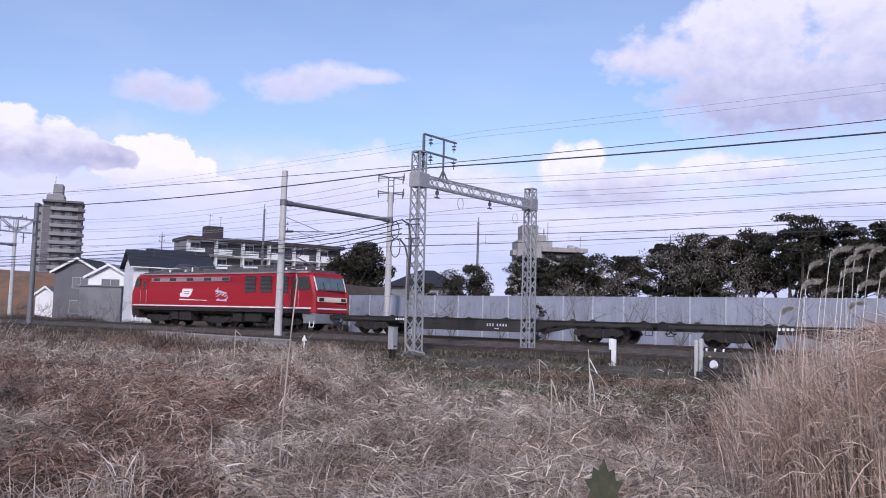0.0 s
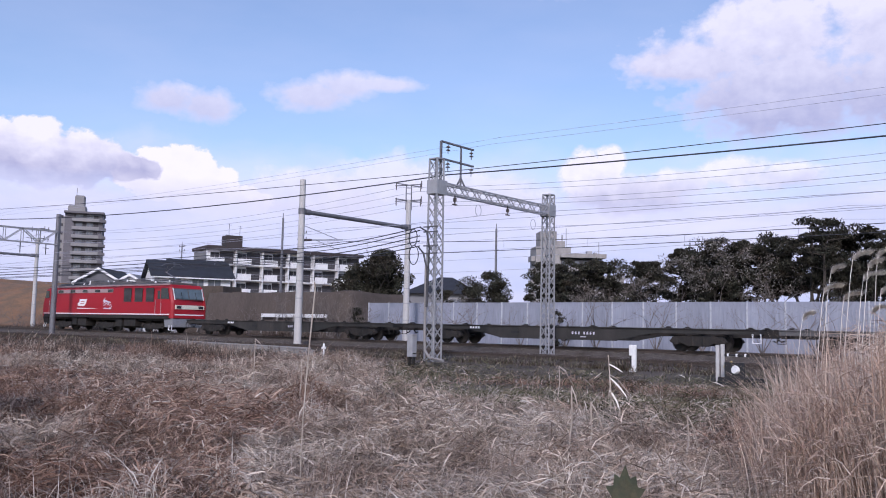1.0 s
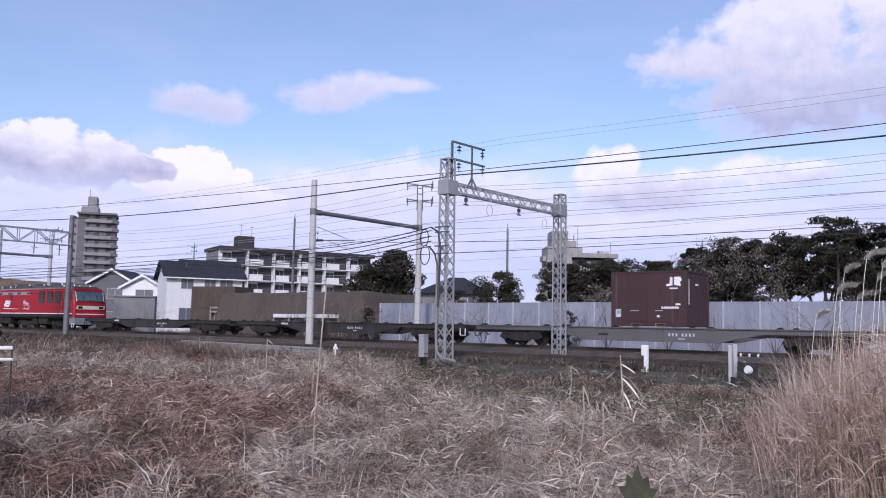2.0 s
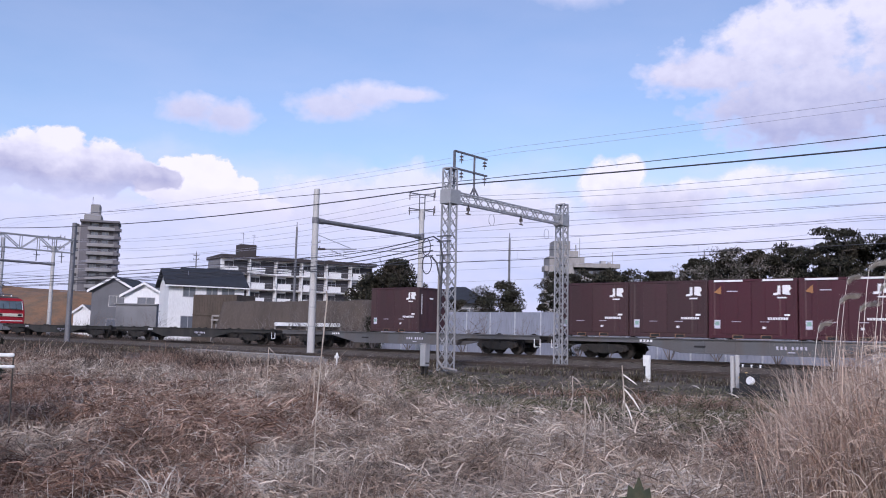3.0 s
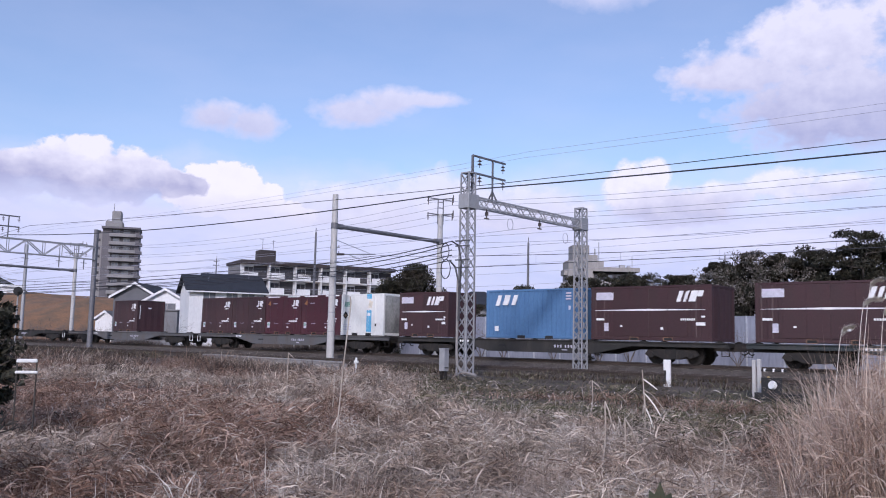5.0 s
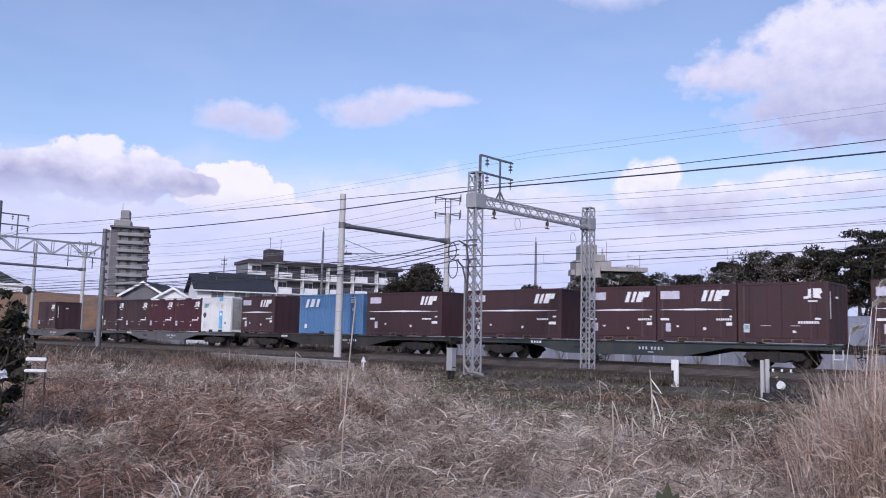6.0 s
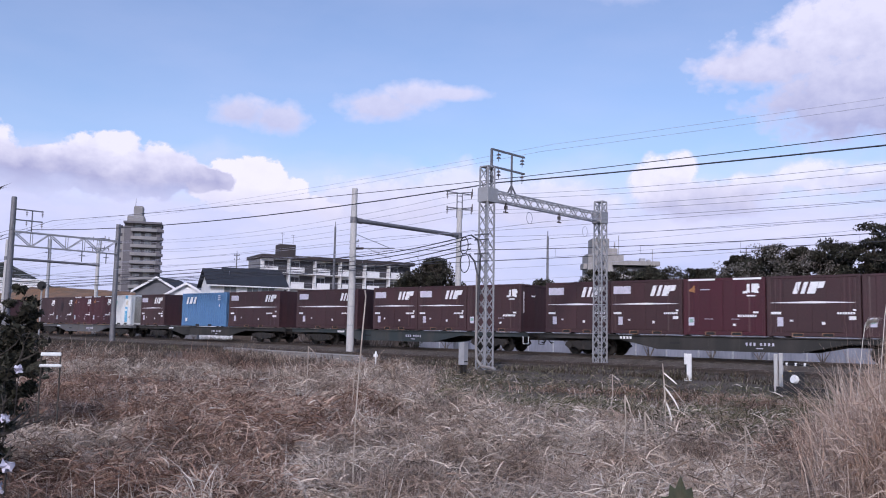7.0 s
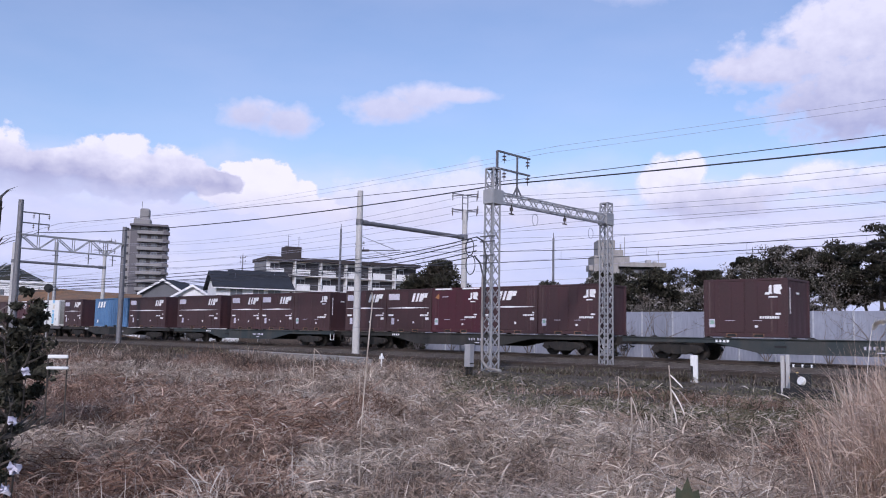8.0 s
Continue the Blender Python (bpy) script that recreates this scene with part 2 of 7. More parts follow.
M = {
    "soil": material("dry_soil", (0.10, 0.078, 0.064), 0.95, vary=0.5, grain=0.5, fine=14, bump=0.6, second=(0.05, 0.042, 0.032)),
    "ballast": material("ballast_stone", (0.105, 0.088, 0.078), 0.95, vary=0.6, grain=1.5, fine=24, bump=1.0, second=(0.055, 0.043, 0.035), island=0.45),
    "rail": material("rusty_rail", (0.055, 0.040, 0.033), 0.7, 0.1, second=(0.035, 0.027, 0.023)),
    "rail_head": material("worn_rail_head", (0.20, 0.17, 0.16), 0.5, 0.8),
    "sleeper": material("concrete_sleeper", (0.13, 0.115, 0.105), 0.9, second=(0.07, 0.055, 0.045)),
    "concrete": material("concrete", (0.46, 0.45, 0.45), 0.85, vary=0.22, grain=2, fine=30, second=(0.36, 0.34, 0.33), streak=0.3),
    "steel": material("galvanised_steel", (0.36, 0.36, 0.38), 0.55, 0.3, vary=0.25, grain=5, second=(0.30, 0.29, 0.29)),
    "darksteel": material("weathered_steel", (0.17, 0.17, 0.19), 0.6, 0.3, second=(0.09, 0.08, 0.08)),
    "wire": material("wire", (0.06, 0.06, 0.07), 0.6, 0.4, bump=0),
    "wire_pale": material("pale_wire", (0.40, 0.40, 0.48), 0.6, 0.3, bump=0),
    "porcelain": material("brown_porcelain", (0.10, 0.075, 0.07), 0.35, bump=0),
    "fence": material("pale_panel", (0.27, 0.285, 0.35), 0.5, 0.0, vary=0.25, grain=1.2, fine=9, second=(0.20, 0.21, 0.26), streak=0.15, pieces=0.08),
    "fence_post": material("panel_post", (0.48, 0.49, 0.54), 0.5, 0.2),
    "maroon": material("maroon_paint", (0.056, 0.024, 0.028), 0.5, vary=0.3, grain=1.3, fine=26, second=(0.045, 0.026, 0.026), streak=0.35, pieces=0.12, bump=0.06),
    "red_brown": material("red_brown_paint", (0.064, 0.013, 0.022), 0.45, vary=0.25, grain=1.3, fine=26, second=(0.048, 0.018, 0.02), streak=0.35, bump=0.06),
    "white": material("white_paint", (0.76, 0.76, 0.76), 0.5, vary=0.14, grain=1.1, fine=20, second=(0.5, 0.49, 0.46), streak=0.3, bump=0.04),
    "blotched": material("blotched_grey_paint", (0.36, 0.36, 0.35), 0.7, vary=0.5, grain=0.9, fine=14, second=(0.09, 0.09, 0.09), streak=0.4, bump=0.04),
    "mark": material("white_marking", (0.80, 0.80, 0.82), 0.55, vary=0.12, bump=0),
    "palemark": material("pale_label", (0.58, 0.56, 0.66), 0.6, vary=0.2, fine=40, bump=0),
    "greenmark": material("green_label", (0.25, 0.42, 0.36), 0.6, vary=0.3, fine=30, bump=0),
    "yellow": material("yellow_marking", (0.70, 0.50, 0.16), 0.5, vary=0.3, bump=0),
    "amber": material("faded_amber_marking", (0.42, 0.20, 0.08), 0.6, vary=0.4, bump=0),
    "blue": material("blue_paint", (0.085, 0.185, 0.355), 0.5, vary=0.22, grain=1.0, fine=18, second=(0.08, 0.17, 0.32), streak=0.3, bump=0.05),
    "cyan": material("cyan_paint", (0.12, 0.42, 0.68), 0.5, vary=0.12, bump=0),
    "rust": material("rusty_pocket", (0.30, 0.17, 0.10), 0.8, vary=0.5, second=(0.10, 0.05, 0.04)),
    "void": material("black_and_recess_shade", (0.02, 0.02, 0.022), 0.8, bump=0),
    "wagon_grey": material("wagon_grey", (0.105, 0.104, 0.112), 0.7, vary=0.4, grain=1.5, second=(0.10, 0.085, 0.08), streak=0.4),
    "wagon_dark": material("wagon_dark", (0.024, 0.023, 0.022), 0.75, vary=0.4, grain=1.5, second=(0.05, 0.042, 0.04), streak=0.4),
    "wagon_teal": material("wagon_teal", (0.028, 0.037, 0.041), 0.7, vary=0.4, grain=1.5, second=(0.06, 0.055, 0.05), streak=0.4),
    "running": material("running_gear", (0.015, 0.0135, 0.013), 0.8, vary=0.5, grain=4, second=(0.032, 0.024, 0.020)),
    "loco_red": material("loco_red", (0.33, 0.007, 0.016), 0.55, vary=0.10, grain=1.2, fine=20, second=(0.25, 0.010, 0.020), bump=0.02),
    "loco_grey": material("loco_grey", (0.24, 0.25, 0.28), 0.5, vary=0.25, second=(0.17, 0.16, 0.16)),
    "loco_roof": material("loco_roof", (0.10, 0.095, 0.10), 0.8, vary=0.35, second=(0.06, 0.05, 0.05)),
    "band": material("grey_band", (0.36, 0.25, 0.26), 0.5, vary=0.2),
    "glass": material("dark_glass", (0.03, 0.035, 0.045), 0.08, bump=0),
    # base colour lifted to blue grey to paint in the reflected sky
    "windscreen": material("windscreen_sky_tint", (0.13, 0.17, 0.20), 0.12, vary=0.3, grain=1.5, bump=0),
    "lamp_glass": material("lamp_glass", (0.75, 0.68, 0.58), 0.25, bump=0),
    "wall_white": material("white_render", (0.70, 0.70, 0.72), 0.8, vary=0.15, grain=0.6, fine=8, second=(0.55, 0.55, 0.58), streak=0.3),
    "wall_grey": material("grey_siding", (0.12, 0.12, 0.135), 0.8, vary=0.2, grain=0.6),
    "wall_mid": material("mid_grey_render", (0.19, 0.19, 0.205), 0.85, vary=0.2, grain=0.6),
    "tower_wall": material("tower_tiles", (0.135, 0.127, 0.142), 0.8, vary=0.2, grain=0.2, fine=3),
    "tower_light": material("tower_parapet", (0.25, 0.24, 0.245), 0.8, vary=0.2, grain=0.2, fine=3),
    "tower_dark": material("recess_shade_and_dark_panes", (0.05, 0.047, 0.055), 0.8, vary=0.3, grain=0.3),
    "wall_pale": material("pale_concrete_wall", (0.30, 0.285, 0.28), 0.85, vary=0.3, grain=0.25, fine=2, second=(0.17, 0.155, 0.15), streak=0.4),
    "roof_dark": material("dark_roof_tiles", (0.024, 0.027, 0.037), 0.85, vary=0.35, grain=1.0, fine=9, bump=0.4),
    "roof_brown": material("dark_brown_roof", (0.045, 0.036, 0.038), 0.8, vary=0.3, grain=1),
    "shed": material("brown_sheet", (0.084, 0.064, 0.052), 0.85, vary=0.4, grain=0.9, fine=12, second=(0.050, 0.038, 0.031), streak=0.3),
    "curtain": material("window_pane", (0.13, 0.14, 0.17), 0.15, vary=0.4, grain=0.8, bump=0),
    "bark": material("bark", (0.065, 0.054, 0.046), 0.95, vary=0.4, grain=5, bump=0.5),
    "twig": material("pale_twig", (0.17, 0.145, 0.135), 0.9, vary=0.4, grain=5, island=0.4),
    "leaf_pine": blades("evergreen_leaves", (0.022, 0.024, 0.017), (0.048, 0.048, 0.035), (0.105, 0.100, 0.076), 0.12),
    "leaf_dry": blades("dry_leaves", (0.11, 0.10, 0.085), (0.22, 0.205, 0.185), (0.42, 0.40, 0.38), 0.2),
    "grass": blades("dry_grass", (0.21, 0.158, 0.124), (0.63, 0.515, 0.42), (0.92, 0.81, 0.70), 0.28, (0.62, 0.52, 0.47), (0.44, 0.41, 0.39)),
    "grass_red": blades("rust_grass", (0.145, 0.086, 0.064), (0.43, 0.285, 0.215), (0.74, 0.57, 0.46)),
    "grass_green": blades("winter_green_grass", (0.075, 0.078, 0.044), (0.185, 0.178, 0.108), (0.46, 0.41, 0.30)),
    "reed": blades("reed_blades", (0.37, 0.275, 0.225), (0.57, 0.455, 0.38), (0.80, 0.71, 0.63), 0.25, (0.92, 0.80, 0.72), (0.74, 0.70, 0.68)),
    "brush": blades("dead_brush", (0.055, 0.043, 0.037), (0.145, 0.115, 0.097), (0.32, 0.265, 0.225)),
    "bleached": material("bleached_leaf", (0.72, 0.68, 0.62), 0.8, vary=0.2, grain=12, bump=0, second=(0.55, 0.48, 0.40)),
    "plume": blades("reed_plume", (0.46, 0.39, 0.33), (0.64, 0.57, 0.50), (0.84, 0.78, 0.71)),
    "green_leaf": material("broad_green_leaf", (0.024, 0.030, 0.012), 0.7, vary=0.5, grain=20, second=(0.065, 0.052, 0.024)),
    "hill": material("wooded_hill", (0.018, 0.022, 0.017), 0.95, vary=0.6, grain=0.15, fine=1.2, bump=1.0, second=(0.035, 0.032, 0.022)),
    "bank": material("brown_bank", (0.22, 0.12, 0.065), 0.95, vary=0.5, grain=0.5, fine=5, bump=0.8, second=(0.11, 0.085, 0.06)),
}

# ---- ground, tracks ----
NEAR_Y, FAR_Y = 30.0, 37.0           # centre lines of the siding and of the line that the train runs on
NEAR_Z = -0.20                       # rail tops: siding, main line at 0


def ground_z(x, y):
    z = -0.75 + 0.10 * noise.noise((x * 0.12, y * 0.12, 3)) + 0.05 * noise.noise((x * 0.5, y * 0.5, 7)) + 0.10 * min(1.0, max(0.0, (abs(x) + abs(y) - 5.0) / 4.0)) * noise.noise((x * 0.42, y * 0.42, 9))
    k = min(1.0, max(0.0, (y - 24.0) / 3.2))
    z += (-0.52 - z) * k
    k = min(1.0, max(0.0, (y - 60.0) / 60.0))
    return z + 0.8 * k


def ground():
    xs = sorted(set([round(v, 2) for v in np.arange(-80, 30.1, 1.25)] + [-3000, -1500, -800, -450, -300, -220, -170, -140, -115, -95, 45, 70, 120, 250, 600, 1500, 3000]))
    ys = sorted(set([round(v, 2) for v in np.arange(-12, 60.1, 1.0)] + [-3000, -1000, -300, -100, -40, -20, 70, 85, 105, 140, 200, 300, 500, 900, 1600, 3000]))
    verts = [(x, y, ground_z(x, y)) for y in ys for x in xs]
    w = len(xs)
    faces = [(j * w + i, j * w + i + 1, (j + 1) * w + i + 1, (j + 1) * w + i) for j in range(len(ys) - 1) for i in range(w - 1)]
    me = flat_mesh("ground", verts, faces, M["soil"], True)
    return tagged(new("ground", me), "bare brown soil of a rough trackside field", "ground", "", "structure")


ground()


def track(yc, top, name, label):
    """Ballast bed, two rails with fastened sleepers."""
    x0, x1 = -260.0, 45.0
    bed = Build()
    sec = [(yc - 2.7, -0.62), (yc - 1.75, top - 0.20), (yc + 1.75, top - 0.20), (yc + 2.7, -0.62)]
    bed.prism(sec, x0, x1, "x")
    road = setting("track_bed_" + name, bed, M["ballast"], "grey brown crushed stone bed under " + label, "track bed")
    for side in (-1, 1):
        y = yc + side * 0.56
        b = Build().prism([(y - 0.06, top - 0.15), (y + 0.06, top - 0.15), (y + 0.06, top - 0.135), (y + 0.012, top - 0.11), (y + 0.012, top - 0.045),
                           (y + 0.034, top - 0.035), (y + 0.034, top - 0.006), (y - 0.034, top - 0.006), (y - 0.034, top - 0.035), (y - 0.012, top - 0.045),
                           (y - 0.012, top - 0.11), (y - 0.06, top - 0.135)], x0, x1, "x")
        rail = part("rail", b, M["rail"], road, "rusty brown steel rail")
        part("rail_head", Build().box(x0, x1, y - 0.03, y + 0.03, top - 0.006, top), M["rail_head"], rail, "bright worn running surface")
    return road


siding = track(NEAR_Y, NEAR_Z, "siding", "the rusty siding")
mainline = track(FAR_Y, 0.0, "main", "the main line")


def stones(yc, top, road, count, seed):
    """Loose stones on the shoulders and between the sleepers of a track bed."""
    rng = np.random.default_rng(seed)
    x = rng.uniform(-50, -2, count)
    x[: count // 3] = rng.uniform(-90, -40, count // 3)
    off = rng.uniform(-2.7, 1.0, count)
    z = np.where(off < -1.75, top - 0.20 + (off + 1.75) / 0.95 * (top + 0.42), top - 0.20)
    s = rng.uniform(0.022, 0.05, count)
    base = np.array([(1, 0, 0), (-0.5, 0.8, 0), (-0.6, -0.8, 0), (0.1, 0.05, 0.8)])
    a = rng.uniform(0, 6.28, count)
    c, sn = np.cos(a), np.sin(a)
    v = np.empty((count, 4, 3))
    for i in range(4):
        bx, by, bz = base[i]
        v[:, i, 0] = x + s * (bx * c - by * sn)
        v[:, i, 1] = yc + off + s * (bx * sn + by * c)
        v[:, i, 2] = z + s * bz
    f = (np.arange(count)[:, None, None] * 4 + np.array([(0, 1, 3), (1, 2, 3), (2, 0, 3)])[None]).reshape(-1, 3)
    ob = new("ballast", flat_mesh("ballast", v.reshape(-1, 3), f, M["ballast"]))
    ob.parent = road
    return tagged(ob, "loose crushed stones", kind="stuff")


stones(NEAR_Y, NEAR_Z, siding, 26000, 3)
stones(FAR_Y, 0.0, mainline, 22000, 4)

# ---- the train ----
PITCH = 3.775                        # spacing of the container places
# place of the reference wagon along the line, second by second
RUN = ((0.0, 87.05), (1.5, 62.35), (3.0, 38.6), (3.5, 30.6), (4.5, 14.5), (6.0, -9.75), (7.0, -25.7), (8.0, -41.65))


def rows_for(offset):
    return [(t, pose(s + offset, FAR_Y, 0)) for t, s in RUN]


rolling = []                         # (wheelset, place on its bogie, radius)
moving = []                          # (thing, offset along the train)
shared = {}


def kept(key, make):
    """Builds a mesh once and shares it between alike pieces."""
    if key not in shared:
        shared[key] = make()
    return shared[key]


def bogie(parent, x, wheelbase=1.9, r=0.405, mat="running"):
    def frame_mesh():
        b = Build()
        h = wheelbase / 2
        for y in (-0.98, 0.98):
            b.prism([(x_, z_) for x_, z_ in ((-h - 0.35, 0.42), (-h - 0.15, 0.30), (-h + 0.25, 0.34), (-0.45, 0.22), (0.45, 0.22), (h - 0.25, 0.34), (h + 0.15, 0.30),
                                             (h + 0.35, 0.42), (h + 0.2, 0.62), (0.5, 0.66), (-0.5, 0.66), (-h - 0.2, 0.62))], y - 0.09, y + 0.09)
            for s in (-1, 1):
                b.rod((s * h, y - 0.16, r), (s * h, y + 0.16, r), 0.14, n=10)
                b.rod((s * 0.25, y - 0.02, 0.25), (s * 0.25, y - 0.02, 0.62), 0.10, n=8)
        b.box(-0.25, 0.25, -1.05, 1.05, 0.45, 0.72)
        return b.mesh("bogie", 0.012)
    bg = part("bogie", kept(("bogie", wheelbase), frame_mesh), M[mat], parent, "", at=pose(x, 0, 0))

    def wheel_mesh():
        b = Build().rod((0, -0.56, 0), (0, 0.56, 0), 0.08, n=8)
        for s in (-1, 1):
            b.rod((0, s * 0.50, 0), (0, s * 0.57, 0), r + 0.028, n=24)
            b.rod((0, s * 0.56, 0), (0, s * 0.64, 0), r, n=24)
            b.rod((0, s * 0.60, 0), (0, s * 0.66, 0), r * 0.45, n=12)
        return b.mesh("wheelset")
    for s in (-1, 1):
        rolling.append((part("wheelset", kept(("wheel", r), wheel_mesh), M[mat], bg), s * wheelbase / 2, r))
    return bg


def wagon(offset, paint, label):
    """A container flat wagon, its origin at its first container place, on the rail."""
    w = thing("flat_wagon", label, "flat wagon", "wagons of the freight train")
    L = 18.9

    def sill():
        # fish-bellied side beam
        o = [(-0.35, 0.76), (4.3, 0.76), (6.3, 0.36), (12.6, 0.36), (14.6, 0.76), (L + 0.35, 0.76), (L + 0.35, 0.97), (-0.35, 0.97)]
        b = Build().prism(o, -0.05, 0.05)
        b.box(-0.35, L + 0.35, -0.11, 0.11, 0.94, 0.99)
        b.prism([(6.2, 0.36), (12.7, 0.36), (12.7, 0.40), (6.2, 0.40)], -0.10, 0.10)
        for i in range(9):
            x = 6.6 + i * 0.7
            if i % 2:
                b.box(x, x + 0.035, -0.075, 0.075, 0.40, 0.94)
        return b.mesh("side_sill", 0.008)
    for s in (-1, 1):
        part("side_sill", kept("sill", sill), None, w, "", at=pose(0, s * 1.16, 0))

    def middle():
        b = Build().box(-0.6, L + 0.6, -0.22, 0.22, 0.62, 0.95)
        for i in range(16):
            x = -0.2 + i * (L + 0.3) / 15
            b.box(x, x + 0.14, -1.1, 1.1, 0.78, 0.95)
        b.box(7.2, 8.6, -0.8, -0.35, 0.42, 0.80).box(9.6, 11.4, 0.2, 0.8, 0.45, 0.80)
        b.rod((10.2, -0.55, 0.62), (11.6, -0.55, 0.62), 0.19, n=12)
        return b.mesh("centre_sill")
    part("centre_sill", kept("middle", middle), M["running"], w)
    bogie(w, 2.35)
    bogie(w, L - 2.35)
    for s, x in ((-1, -0.6), (1, L + 0.6)):
        part("coupler", kept("coupler", lambda: Build().box(-0.3, 0.3, -0.12, 0.12, 0.70, 0.95).box(0.1, 0.32, -0.2, 0.2, 0.66, 1.0).mesh("coupler", 0.02)),
             M["running"], w, "", at=pose(x - s * 0.12, 0, 0, 0, 0, 0 if s > 0 else 180))
        part("air_hose", kept("hose", lambda: Build().path([(0, 0.3, 0.75), (0.06, 0.32, 0.55), (0.16, 0.34, 0.48), (0.28, 0.34, 0.52)], 0.03, 6).mesh("air_hose")),
             M["void"], w, "black rubber air hose", at=pose(x, 0, 0, 0, 0, 0 if s > 0 else 180))
        bright = (offset, s) in ((-102.0, 1), (-81.6, 1), (-61.2, -1), (-20.4, 1), (0.0, 1))
        part("step", kept(("step", bright), lambda: Build().path([(-0.17, 0, 0.80), (-0.17, 0, 0.42), (0.17, 0, 0.42), (0.17, 0, 0.80)], 0.022, 4).mesh("step")),
             M["mark" if bright else "running"], w, "white shunter's step" if bright else "dirty black shunter's step", at=pose(x - s * 0.35, -1.22, 0))
    for i in range(6):
        part("twist_lock", kept("lock", lambda: Build().box(-0.17, 0.17, -0.1, 0.1, 0.985, 1.02).box(-0.09, 0.09, -0.06, 0.06, 1.02, 1.07).mesh("twist_lock", 0.01)),
             M["running"], w, "", at=pose(0.1 + i * PITCH - (0.15 if i == 5 else 0), -1.02, 0))
        part("twist_lock", shared["lock"], M["running"], w, "", at=pose(0.1 + i * PITCH - (0.15 if i == 5 else 0), 1.02, 0))

    def lettering():
        b = Build()
        for i, dx in enumerate((0, 0.17, 0.34, 0.62, 0.79, 0.96, 1.13)):
            b.box(dx, dx + 0.075, -0.002, 0.004, 0.62, 0.75)
        b.box(0.45, 0.75, -0.002, 0.004, 0.49, 0.53)
        return b.mesh("lettering")
    tagged(part("lettering", kept("letters", lettering), M["palemark"], w, "unreadable white lettering", at=pose(10.4, -1.216, 0)), kind="stuff")
    tagged(part("lettering", kept("letters2", lambda: Build().box(0, 0.11, 0, 0.004, 0.80, 0.91).box(0.17, 0.28, 0, 0.004, 0.80, 0.91).box(0.34, 0.45, 0, 0.004, 0.80, 0.91).box(0.51, 0.62, 0, 0.004, 0.80, 0.91).mesh("lettering")),
         M["mark"], w, "unreadable white lettering", at=pose(4.3, -1.218, 0)), kind="stuff")
    part("lever", kept("lever", lambda: Build().box(0, 0.5, -0.02, 0.02, 0.62, 0.70).mesh("lever")), M["void"], w, "", at=pose(6.9, -1.225, 0))
    for o in w.children:
        if o.name.startswith("side_sill"):
            o.data = kept(("sill", paint), lambda: shared["sill"].copy())
            if not o.data.materials:
                o.data.materials.append(M[paint])
    moving.append((w, offset))
    return w


# wagons from the locomotive backwards
FLEET = [(-122.4, "wagon_dark", "empty dark grey container flat wagon with bare deck"),
         (-102.0, "wagon_dark", "empty dark grey container flat wagon with bare deck"),
         (-81.6, "wagon_grey", "grey container flat wagon carrying one maroon container"),
         (-61.2, "wagon_grey", "grey container flat wagon fully loaded with five containers"),
         (-40.8, "wagon_dark", "dark grey flat wagon under a blue container"),
         (-20.4, "wagon_teal", "dirty teal flat wagon under maroon containers"),
         (0.0, "wagon_dark", "dark grey flat wagon loaded with five maroon containers"),
         (20.4, "wagon_teal", "dirty teal flat wagon with one maroon container")]
for place, paint, text in FLEET:
    wagon(place, paint, text)

SIDE = -1.225                        # the side of a container that faces the field
FLOOR = 1.03


def slanted(x, z, w, h, lean=0.35):
    return [(x, z), (x + w, z), (x + w + h * lean, z + h), (x + h * lean, z + h)]


